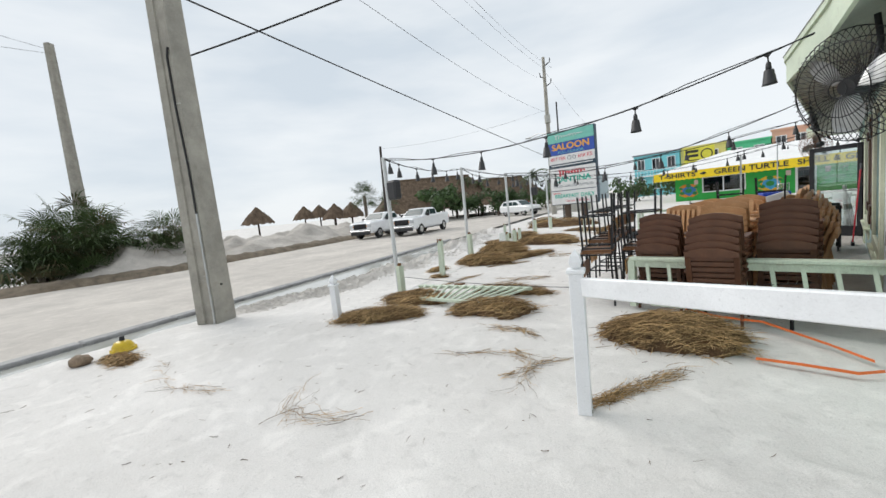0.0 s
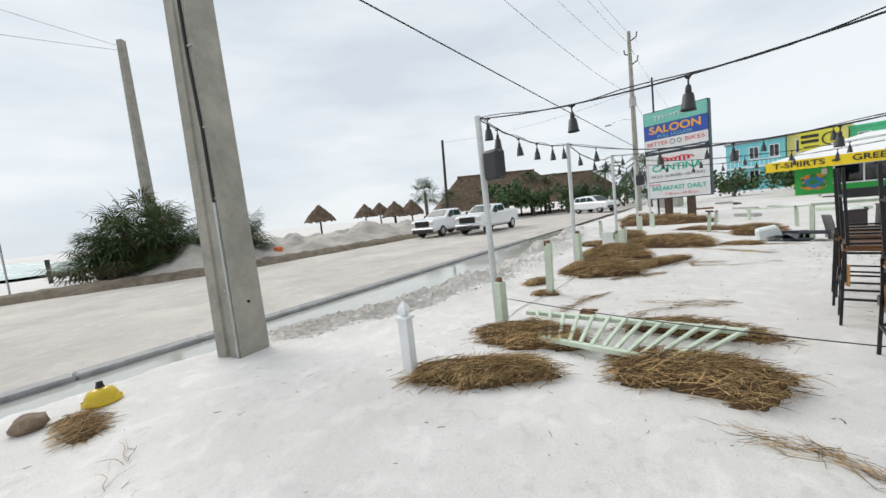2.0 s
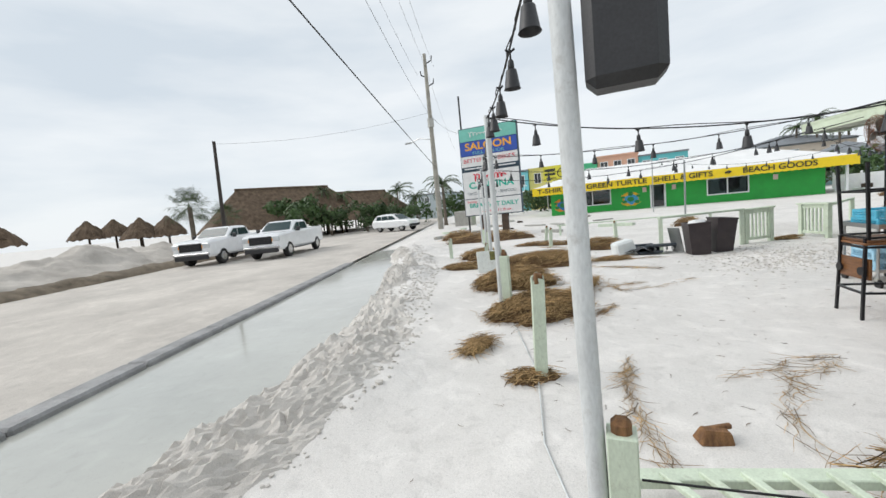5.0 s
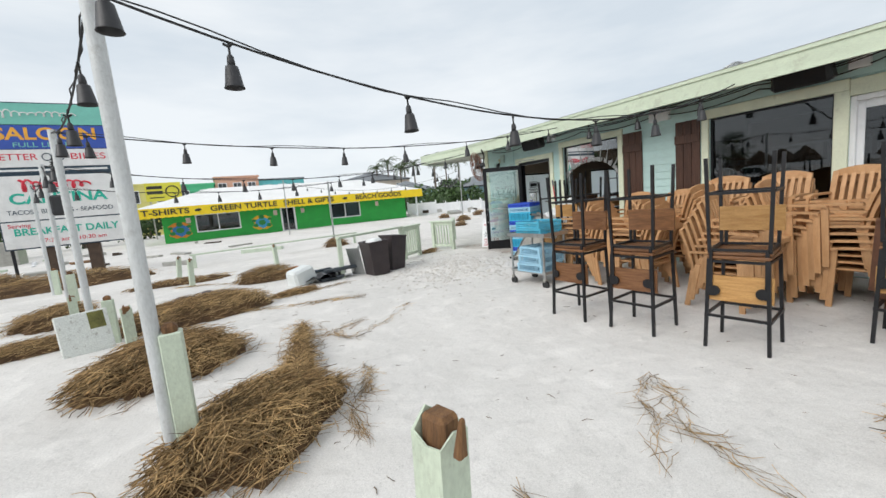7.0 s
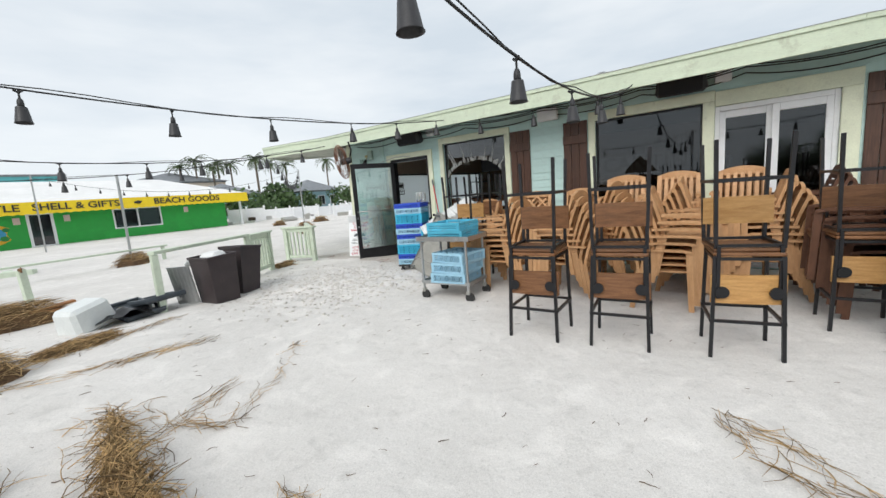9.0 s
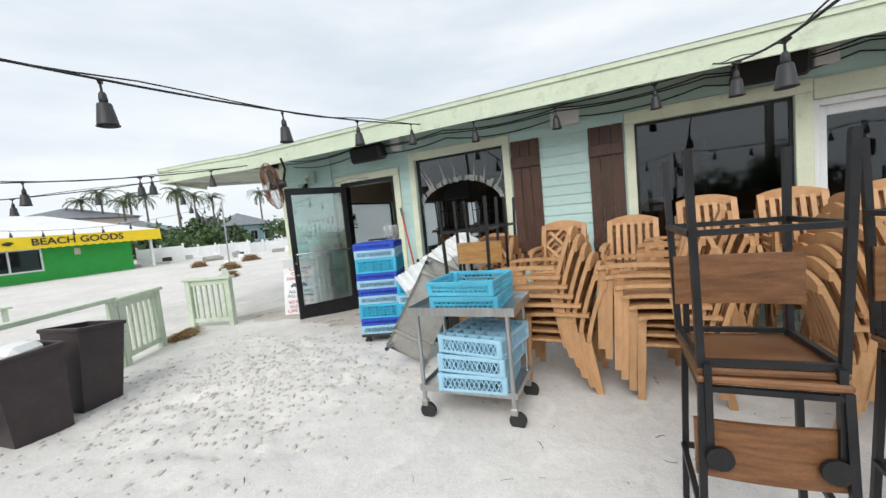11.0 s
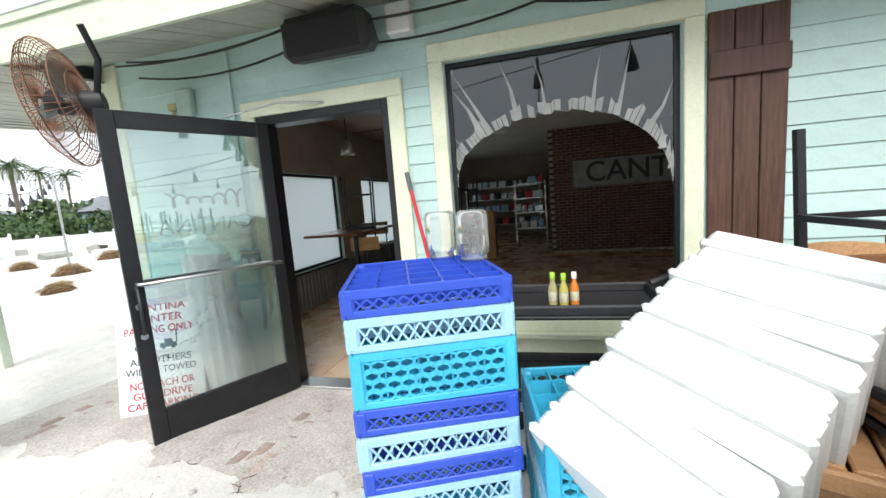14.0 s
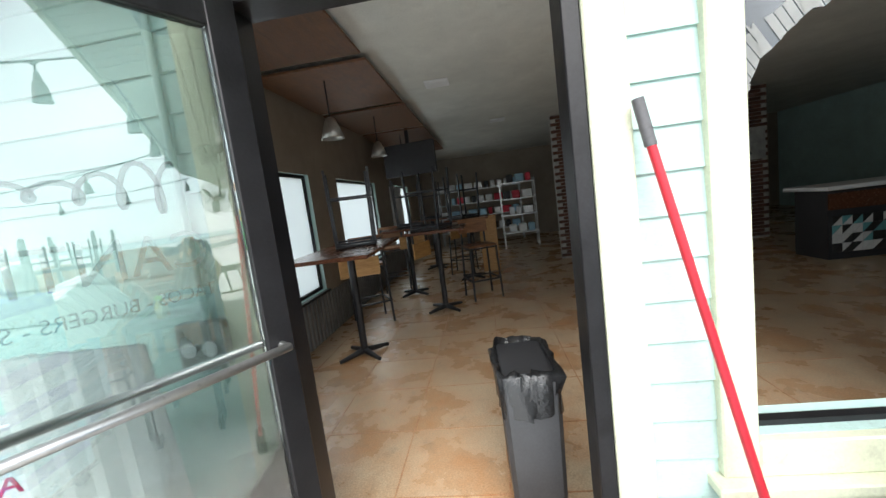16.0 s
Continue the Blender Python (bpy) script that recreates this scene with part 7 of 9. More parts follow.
heap(-5.12, 3.42, 1.45, 0.5, 50, 0.14, 800, 1)
heap(-5.45, 4.45, 1.3, 0.7, 20, 0.16, 700, 2)
heap(-3.75, 4.55, 1.35, 0.75, 15, 0.17, 800, 3)
heap(-4.2, 5.65, 1.5, 0.4, 20, 0.12, 400, 4)
heap(-6.88, 8.25, 1.35, 0.9, 45, 0.25, 1400, 5, "large heap of dead seagrass beside a post")
heap(-6.44, 9.45, 2.6, 0.5, 79, 0.13, 800, 26, "long tapering tail of dead seagrass on the sand", 0.9, 0.5)
heap(-7.6, 10.05, 1.45, 1.0, 40, 0.3, 1800, 7, "large heap of brown dead seagrass on the sand")
heap(-7.35, 12.5, 2.4, 1.2, 30, 0.28, 1300, 8)
heap(-9.5, 14.0, 1.6, 0.8, 70, 0.25, 500, 9)
heap(-9.2, 11.9, 1.2, 0.5, 20, 0.14, 400, 10)
heap(-10.8, 20.0, 4.0, 1.3, 15, 0.4, 900, 11)
heap(-13.0, 21.6, 2.0, 1.2, 30, 0.4, 450, 12)
heap(-6.15, 15.2, 1.4, 0.6, 10, 0.3, 500, 13)
heap(-1.28, 4.55, 1.35, 0.85, 12, 0.26, 1400, 14, "round heap of brown dead seagrass by the railing")
heap(-6.62, 6.2, 0.42, 0.3, 20, 0.05, 110, 15, fl=0.25)
heap(-3.0, 21.3, 1.1, 0.8, 40, 0.3, 260, 16)
heap(6.7, 26.9, 1.3, 0.9, 40, 0.3, 260, 17)
heap(4.0, 22.9, 0.8, 0.6, 20, 0.2, 160, 18)
heap(7.9, 31.5, 1.0, 0.7, 0, 0.3, 160, 19)
heap(-5.9, 13.0, 0.9, 0.3, 15, 0.06, 200, 20)
heap(-7.3, 0.35, 0.9, 0.3, 15, 0.06, 240, 21)
heap(-1.75, 15.6, 0.7, 0.3, 30, 0.06, 160, 22)
heap(-7.3, 6.8, 0.55, 0.18, 80, 0.08, 160, 23)
heap(10.5, 30.5, 1.2, 0.8, 0, 0.35, 160, 24)
heap(-8.0, 16.8, 2.2, 0.5, 10, 0.12, 300, 25)
strand([(-4.30, 7.12), (-4.45, 6.9), (-4.75, 6.6), (-4.85, 6.3), (-5.0, 5.9), (-5.0, 5.5)], 80, 31, 0.025, 0.3)
strand([(-5.95, 8.9), (-6.05, 8.5), (-6.3, 8.05), (-6.35, 7.7)], 110, 32, 0.03)
strand([(-5.85, 6.8), (-5.9, 6.3), (-5.85, 5.7), (-5.7, 5.2)], 130, 33, 0.03, 0.3)
strand([(-4.7, 10.7), (-5.2, 10.2), (-5.8, 9.8), (-6.0, 10.15), (-5.5, 10.4)], 80, 35, 0.03, 0.35)
strand([(-4.3, 7.2), (-4.6, 7.0), (-4.77, 6.8), (-5.2, 6.5)], 40, 36, 0.03, 0.3)
strand([(-1.4, 2.85), (-1.25, 3.2), (-1.0, 3.8)], 260, 37, 0.05, 0.25)
strand([(-2.9, 1.6), (-3.4, 1.2), (-3.9, 1.5)], 40, 38, 0.08, 0.4)
strand([(-2.6, 3.9), (-2.9, 4.05), (-3.3, 3.9)], 90, 39, 0.06, 0.25)
strand([(-2.3, 2.9), (-2.15, 3.25), (-2.0, 3.5)], 50, 40, 0.04, 0.2)
strand([(-3.2, 3.0), (-2.5, 3.4), (-2.2, 3.2), (-2.0, 2.6)], 60, 41, 0.03, 0.4)
strand([(-4.9, 13.2), (-5.6, 12.9), (-6.6, 12.6)], 60, 42, 0.04, 0.4)
strand([(-7.2, 12.3), (-6.0, 11.9), (-5.0, 11.8)], 120, 43, 0.06, 0.35)
strand([(-8.0, 16.0), (-6.8, 15.4), (-5.6, 15.1)], 120, 44, 0.06, 0.35)
strand([(-4.6, 0.9), (-5.4, 0.6), (-6.4, 0.7)], 34, 46, 0.05, 0.4)
# crumbs and twigs over the sand
rr = random.Random(77)
s = Shape()
for k in range(540):
    x, y = rr.uniform(-7.2, -0.2), rr.uniform(-1, 15)
    if k > 480:
        x, y = -0.55 + rr.gauss(0, 0.4), 12.9 + rr.gauss(0, 0.8)
        if x > 0.2:
            continue
    if to_road(x, y)[0] < -6.5:
        continue
    fibre(s, (x, y, gz(x, y) + 0.004), rr.uniform(0, 6.28), rr.uniform(0.02, 0.09), rr.uniform(0.0012, 0.003), rr, 0.03)
solid("scattered_twigs", s, STRAW_DARK, "scattered twigs and crumbs over the sand", "debris", kind="stuff")

# clods of dug sand along the ridge by the water and in front of the entry
clod = Shape()
n1, n2 = 4, 6
for _ in range(5200):
    s_ = rr.uniform(5.2, 20)
    e = puddle_edge(s_)
    n_ = e + rr.uniform(0.05, 1.25)
    if rr.random() < 0.28:
        p = Vector((-2.7 + rr.gauss(0, 0.75), 12.6 + rr.gauss(0, 0.85), 0))
        r = rr.uniform(0.006, 0.026)
    else:
        p = road_pt(n_, s_)
        r = rr.uniform(0.006, 0.024) * (1.0 if rr.random() < 0.95 else 1.8)
        if to_road(p.x, p.y)[0] < e + 0.08:
            continue
    if p.x > -0.6:
        continue
    z0 = gz(p.x, p.y)
    vs = [(p.x, p.y, z0 + r * rr.uniform(0.5, 0.85))]
    for i in (1, 2):
        for j in range(n2):
            a = 2 * math.pi * j / n2 + i
            q = r * (0.8 if i == 1 else 1.05) * rr.uniform(0.55, 1.4)
            vs.append((p.x + q * math.cos(a), p.y + q * math.sin(a), z0 + r * (0.55 if i == 1 else -0.2)))
    fs = [(0, 1 + j, 1 + (j + 1) % n2) for j in range(n2)] + [(1 + j, 1 + n2 + j, 1 + n2 + (j + 1) % n2, 1 + (j + 1) % n2) for j in range(n2)]
    clod.add(vs, fs, False)
solid("sand_clods", clod, SAND_DUG, "clods of damp dug sand", "sand", kind="stuff")

# ---- bins, tubs and dollies by the entry railing ----
BIN = mat("brown_bin_plastic", (0.045, 0.032, 0.034), 0.45, 0, 0.15, 5, 0.08, 0.08, None, 0.15)


def bin_at(x, y, yaw, tilt, h, w, d, label):
    t = thing("trash_bin", label, "bin", "slim bins", Matrix.Translation((x, y, gz(x, y) - 0.01)) @ Matrix.Rotation(radians(yaw), 4, "Z") @ Matrix.Rotation(radians(tilt), 4, "Y"))
    s = Shape()
    a0, b0, a1, b1 = w * 0.42, d * 0.42, w / 2, d / 2
    vs = [(x_ * a0, y_ * b0, 0) for x_, y_ in ((-1, -1), (1, -1), (1, 1), (-1, 1))] + [(x_ * a1, y_ * b1, h) for x_, y_ in ((-1, -1), (1, -1), (1, 1), (-1, 1))] + [(x_ * (a1 - 0.012), y_ * (b1 - 0.012), h) for x_, y_ in ((-1, -1), (1, -1), (1, 1), (-1, 1))] + [(x_ * (a0 - 0.005), y_ * (b0 - 0.005), 0.25) for x_, y_ in ((-1, -1), (1, -1), (1, 1), (-1, 1))]
    s.add(vs, [(3, 2, 1, 0)] + [(r * 4 + i, r * 4 + (i + 1) % 4, r * 4 + 4 + (i + 1) % 4, r * 4 + 4 + i) for r in range(3) for i in range(4)] + [(12, 13, 14, 15)])
    part("body", s, BIN, t)
    r = Shape()
    for q in ((0, -b1, w + 0.03, 0.03), (0, b1, w + 0.03, 0.03), (-a1, 0, 0.03, d), (a1, 0, 0.03, d)):
        r.box((q[0], q[1], h - 0.02), (q[2], q[3], 0.04), None, 0.008)
    part("rim", r, BIN, t)
    return t


b_ = bin_at(-4.05, 13.72, 8, -3, 0.76, 0.46, 0.5, "slim brown plastic trash bin full of rubbish")
part("rubbish", Shape().box((0.02, 0, 0.74), (0.3, 0.3, 0.12), Matrix.Rotation(0.4, 4, "Z"), 0.05).box((-0.1, 0.06, 0.78), (0.16, 0.2, 0.08), Matrix.Rotation(-0.5, 4, "X"), 0.03), WPL, b_)
bin_at(-3.58, 13.95, 14, 5, 0.80, 0.42, 0.5, "slim brown plastic trash bin lined with a black bag")
t = thing("steel_panel", "ribbed steel panel propped behind the bins", "panel", m=Matrix.Translation((-4.42, 13.95, 0)) @ Matrix.Rotation(radians(-50), 4, "Z") @ Matrix.Rotation(radians(14), 4, "X"))
part("sheet", Shape().slab(-0.16, 0.16, -0.01, 0.01, 0, 0.62), STEEL, t)
for i in range(6):
    part("rib", Shape().slab(-0.15 + i * 0.055, -0.13 + i * 0.055, -0.02, -0.01, 0.02, 0.6), STEEL, t)
t = thing("plastic_tub", "translucent white plastic tub lying on its side", "tub", m=Matrix.Translation((-5.62, 13.95, gz(-5.6, 13.95) + 0.01)) @ Matrix.Rotation(radians(22), 4, "Z"))
part("shell", Shape().box((0, 0, 0.17), (0.52, 0.42, 0.36), Matrix.Rotation(radians(-12), 4, "Y"), 0.05, top=(0.9, 0.9)), mat("milky_plastic", (0.72, 0.75, 0.74), 0.35, 0, 0.05, 4, 0.03, 0.03, None, 0.1), t)
GREYPL = mat("slate_grey_plastic", (0.07, 0.085, 0.10), 0.4, 0, 0.15, 5, 0.06, 0.05, None, 0.2)
for x, y, yaw, tilt, z in ((-5.12, 14.05, 20, 14, 0.06), (-4.78, 14.12, 12, -8, 0.14)):
    t = thing("rack_dolly", "grey plastic rack dolly with casters, upturned", "dolly", "upturned dollies", Matrix.Translation((x, y, gz(x, y) + z)) @ Matrix.Rotation(radians(yaw), 4, "Z") @ Matrix.Rotation(radians(tilt), 4, "X"))
    part("deck", Shape().slab(-0.28, 0.28, -0.28, 0.28, 0.02, 0.05, bev=0.012), GREYPL, t)
    r = Shape()
    for q in ((-0.28, 0.28, -0.29, -0.25), (-0.28, 0.28, 0.25, 0.29), (-0.29, -0.25, -0.25, 0.25), (0.25, 0.29, -0.25, 0.25)):
        r.slab(*q, 0.04, 0.10, bev=0.01)
    part("rim", r, GREYPL, t)
    for sx in (-1, 1):
        for sy in (-1, 1):
            part("caster", Shape().tube([(sx * 0.2 - 0.015, sy * 0.2, -0.02), (sx * 0.2 + 0.015, sy * 0.2, -0.02)], 0.045, 12), STEEL, t)
s = Shape()
vs = []
for i in range(13):
    for j in range(9):
        x, y = (i / 12 - 0.5) * 0.9, (j / 8 - 0.5) * 0.6
        vs.append((x, y, 0.12 + 0.1 * noise.noise((x * 4, y * 4, 3.0)) - 0.25 * (x * x + y * y)))
s.add(vs, [(i * 9 + j, (i + 1) * 9 + j, (i + 1) * 9 + j + 1, i * 9 + j + 1) for i in range(12) for j in range(8)], True)
solid("tarp", s, mat("navy_tarp", (0.02, 0.035, 0.09), 0.45, 0, 0.2, 5, 0.1, 0.2), "crumpled navy blue tarp on the seagrass", "tarp", m=Matrix.Translation((-7.35, 12.95, gz(-7.35, 12.95) + 0.12)))
s = Shape()
vs = [(v[0] * 0.7, v[1] * 0.8, v[2]) for v in vs]
s.add(vs, [(i * 9 + j, (i + 1) * 9 + j, (i + 1) * 9 + j + 1, i * 9 + j + 1) for i in range(12) for j in range(8)], True)
solid("garbage_bag", s, mat("black_bag_film", (0.012, 0.012, 0.013), 0.25, 0, 0.1, 8, 0.1, 0.4), "crumpled black plastic bag on the sand", "bag", m=Matrix.Translation((-5.3, 13.85, gz(-5.3, 13.85) + 0.03)))
for k, (a, b) in enumerate((((-6.6, 15.35, 0.2), (-5.5, 15.05, 0.12)), ((-6.5, 15.1, 0.12), (-5.6, 15.2, 0.2)))):
    solid("plank", Shape().box((0, 0, 0), (1.1, 0.13, 0.035), Matrix.Translation((Vector(a) + Vector(b)) / 2) @ (Vector(b) - Vector(a)).to_track_quat("X", "Z").to_matrix().to_4x4(), 0.004), mat("orange_plank", (0.42, 0.19, 0.07), 0.7, 0, 0.2, 5, 0.1, 0.2), "broken orange-brown plank in the seagrass", "plank", "broken planks")
solid("block", Shape().box((0, 0, 0.03), (0.2, 0.11, 0.09), Matrix.Rotation(0.3, 4, "Z") @ Matrix.Rotation(0.15, 4, "Y"), 0.012, top=(0.8, 0.6)).box((0.05, 0.03, 0.06), (0.17, 0.03, 0.03), Matrix.Rotation(0.5, 4, "Z"), 0.005), ROT_WOOD, "splintered block of brown wood", "block", m=Matrix.Translation((-5.46, 5.6, gz(-5.46, 5.6))))
s = Shape()
s.tube([Vector((x, y, gz(x, y) + 0.01)) for x, y in ((-7.4, 8.3), (-7.0, 7.4), (-6.75, 6.7), (-6.6, 6.3), (-6.4, 5.3), (-6.1, 4.6))], 0.006, 5)
solid("rope", s, WHITE_POST, "thin pale rope lying along the sand", "rope")
s = Shape().tube(sag((-5.9, 4.6, 0.45), (-0.2, 5.6, 0.5), 0.12, 16), 0.005, 5)
solid("loose_wire", s, CABLE, "thin dark wire stretched low over the sand", "wire")

# ---- roadside sign ----
def flat_mat(name, col, rough=0.5):
    return mat(name, col, rough, 0, 0.06, 3, 0.03, 0.03, None, 0.06)


S_TEAL, S_BLUE, S_WHITE, S_NAVY = flat_mat("sign_teal", (0.20, 0.56, 0.47)), flat_mat("sign_blue", (0.035, 0.09, 0.42)), flat_mat("sign_white", (0.80, 0.80, 0.79)), flat_mat("sign_navy", (0.03, 0.06, 0.09))
S_ORANGE, S_RED, S_GREEN = flat_mat("sign_orange", (0.85, 0.42, 0.05)), flat_mat("sign_red", (0.68, 0.03, 0.06)), flat_mat("sign_green", (0.02, 0.45, 0.33))
sign = thing("roadside_sign", "tall roadside sign board with stacked shop panels", "sign", m=Matrix.Translation((-11.23, 22.1, 0)))
part("frame", Shape().slab(-1.48, 1.48, 0.02, 0.30, 1.10, 5.50, bev=0.01), S_NAVY, sign)
for sx in (-0.5, 0.55):
    part("post", Shape().slab(sx - 0.16, sx + 0.16, 0.05, 0.27, -0.3, 1.1, bev=0.01), mat("brown_post_paint", (0.10, 0.065, 0.045), 0.8, 0, 0.2, 6, 0.1, 0.2), sign)
ROWS_ = (("teal", 4.84, 5.46, S_TEAL), ("blue", 4.12, 4.82, S_BLUE), ("white", 3.58, 4.10, S_WHITE), ("navy", 3.40, 3.57, S_NAVY), ("white", 1.98, 3.32, S_WHITE), ("white", 1.14, 1.94, S_WHITE))
panels = [part("panel", Shape().slab(-1.44, 1.44, -0.012, 0.018, z0, z1, bev=0.004), m_, sign, c + " sign panel") for c, z0, z1, m_ in ROWS_]


def sign_text(tx, sz, m_, pn, x, z, wd, bold=0.0):
    letters(tx, sz, m_, pn, facing(x, -0.0165, z, 0), 0.003, wd, bold=bold)


def squiggle(pn, x0, x1, z, amp, n, r, m_, label):
    k = n * 12
    part("script_logo", Shape().tube([(x0 + (x1 - x0) * i / k + 0.55 * amp * math.sin(i * 0.55), -0.02, z + amp * math.cos(i * 0.55) * (1.35 if i < 16 else 0.65 + 0.3 * math.sin(i * 0.11))) for i in range(k + 1)], r, 4), m_, pn, label)


squiggle(panels[0], -0.95, 0.75, 5.15, 0.09, 9, 0.018, S_WHITE, "white script lettering")
sign_text("SALOON", 0.5, S_ORANGE, panels[1], 0.0, 4.55, 2.35, 0.012)
sign_text("FULL LIQUOR", 0.2, S_TEAL, panels[1], 0.0, 4.23, 1.6)
sign_text("BETTER", 0.27, S_RED, panels[2], -0.82, 3.87, 1.0)
sign_text("BIKES", 0.27, S_RED, panels[2], 0.88, 3.87, 0.85)
part("bicycle_mark", Shape().tube([(-0.1 + 0.11 * math.cos(a * 0.5236), -0.02, 3.87 + 0.11 * math.sin(a * 0.5236)) for a in range(13)], 0.014, 4).tube([(0.2 + 0.1 * math.cos(a * 0.5236), -0.02, 3.87 + 0.1 * math.sin(a * 0.5236)) for a in range(13)], 0.014, 4), S_NAVY, panels[2], "round bicycle mark")
part("text_bar", Shape().slab(-1.3, 1.3, -0.016, -0.012, 3.45, 3.51), S_WHITE, panels[3], "line of small white text")
squiggle(panels[4], -0.85, 0.75, 3.02, 0.13, 8, 0.034, S_RED, "red script lettering")
sign_text("CANTINA", 0.44, S_GREEN, panels[4], 0.0, 2.62, 2.3, 0.012)
sign_text("TACOS - BURGERS - SEAFOOD", 0.19, S_NAVY, panels[4], 0.0, 2.22, 2.5)
sign_text("BREAKFAST DAILY", 0.3, S_GREEN, panels[5], 0.05, 1.62, 2.5, 0.006)
sign_text("7:30 am - 10:30 am", 0.17, S_RED, panels[5], 0.2, 1.32, 1.5)
sign_text("Serving", 0.17, S_RED, panels[5], -1.05, 1.82, 0.5)

# ---- green gift shop ----
SHOP_G = mat("bright_green_stucco", (0.035, 0.42, 0.07), 0.7, 0, 0.08, 1.5, 0.05, 0.2, None, 0.06)
AWN = mat("yellow_awning", (0.86, 0.62, 0.01), 0.55, 0, 0.04, 2, 0.03, 0.05)
ROOFW = mat("white_shop_roof", (0.80, 0.80, 0.79), 0.6, 0, 0.05, 0.8, 0.03, 0.05)
shop = thing("gift_shop", "low green gift shop with a yellow awning and white roof", "shop", m=Matrix.Translation((0, 41, -0.15)))
SHW = [(-8.6, -5.7, 0.85, 2.05), (1.65, 4.3, 0.85, 2.05)]
SHD = (-2.55, -1.35, 0.02, 2.2)
part("wall", wall_with_holes("y", 0.0, 0.25, -10.8, 9.0, -0.3, 2.75, SHW + [SHD]), SHOP_G, shop)
s = Shape().slab(-10.8, -10.55, 0.25, 12, -0.3, 2.75).slab(8.75, 9.0, 0.25, 12, -0.3, 2.75).slab(-10.8, 9.0, 12, 12.25, -0.3, 2.75)
part("side_wall", s, SHOP_G, shop)
for x0, x1, z0, z1 in SHW:
    wd = part("window", Shape().slab(x0 - 0.09, x0, -0.03, 0.1, z0 - 0.09, z1 + 0.09).slab(x1, x1 + 0.09, -0.03, 0.1, z0 - 0.09, z1 + 0.09).slab(x0, x1, -0.03, 0.1, z1, z1 + 0.09).slab(x0, x1, -0.03, 0.1, z0 - 0.09, z0).slab((x0 + x1) / 2 - 0.04, (x0 + x1) / 2 + 0.04, -0.02, 0.1, z0, z1), WHITE, shop, "white framed shop window")
    part("pane", Shape().slab(x0, x1, 0.1, 0.11, z0, z1), GLASS_DARK, wd)
dr = part("door", Shape().slab(SHD[0], SHD[0] + 0.14, -0.03, 0.12, 0, 2.2).slab(SHD[1] - 0.14, SHD[1], -0.03, 0.12, 0, 2.2).slab(SHD[0] + 0.14, SHD[1] - 0.14, -0.03, 0.12, 2.06, 2.2).slab(SHD[0] + 0.14, SHD[1] - 0.14, -0.03, 0.12, 0, 0.22), WHITE, shop, "white framed glass shop door")
part("pane", Shape().slab(SHD[0] + 0.14, SHD[1] - 0.14, 0.05, 0.06, 0.22, 2.06), GLASS_DARK, dr)
# sloping roof and awning with scalloped edge
s = Shape()
s.add([(-12.25, -1.1, 2.78), (10.4, -1.1, 2.78), (10.4, 13, 2.78), (-12.25, 13, 2.78), (-7.5, 4.2, 4.35), (6.0, 4.2, 4.35), (6.0, 8, 4.35), (-7.5, 8, 4.35)], [(0, 1, 5, 4), (1, 2, 6, 5), (2, 3, 7, 6), (3, 0, 4, 7), (4, 5, 6, 7), (3, 2, 1, 0)])
part("roof", s, ROOFW, shop)
s = Shape()
n = 110
vs = []
for i in range(n + 1):
    x = -12.25 + 22.65 * i / n
    z = 2.07 + 0.05 * abs(math.sin(i * math.pi / 2))
    vs += [(x, -1.13, 2.80), (x, -1.17, z)]
s.add(vs, [(2 * i, 2 * i + 1, 2 * i + 3, 2 * i + 2) for i in range(n)])
s.add([(p[0], p[1] + 0.03, p[2]) for p in vs], [(2 * i + 2, 2 * i + 3, 2 * i + 1, 2 * i) for i in range(n)])
s.slab(10.38, 10.42, -1.1, 6, 2.1, 2.8).slab(-12.27, -12.23, -1.1, 6, 2.1, 2.8)
awn = part("awning", s, AWN, shop, "yellow scalloped awning")
LET = flat_mat("black_sign_letters", (0.03, 0.03, 0.02))
for tx, x, wd in (("T-SHIRTS", -10.35, 2.9), ("GREEN TURTLE", -5.2, 4.7), ("SHELL & GIFTS", -0.3, 4.1), ("BEACH GOODS", 5.9, 4.4)):
    letters(tx, 0.55, LET, awn, facing(x, -1.185, 2.46, 0), 0.004, wd, bold=0.01)
for x in (-8.35, 2.75):
    part("turtle_mark", Shape().tube([(x - 0.2, -1.19, 2.45), (x + 0.05, -1.19, 2.47), (x + 0.22, -1.19, 2.5)], [0.05, 0.13, 0.04], 6), LET, awn)
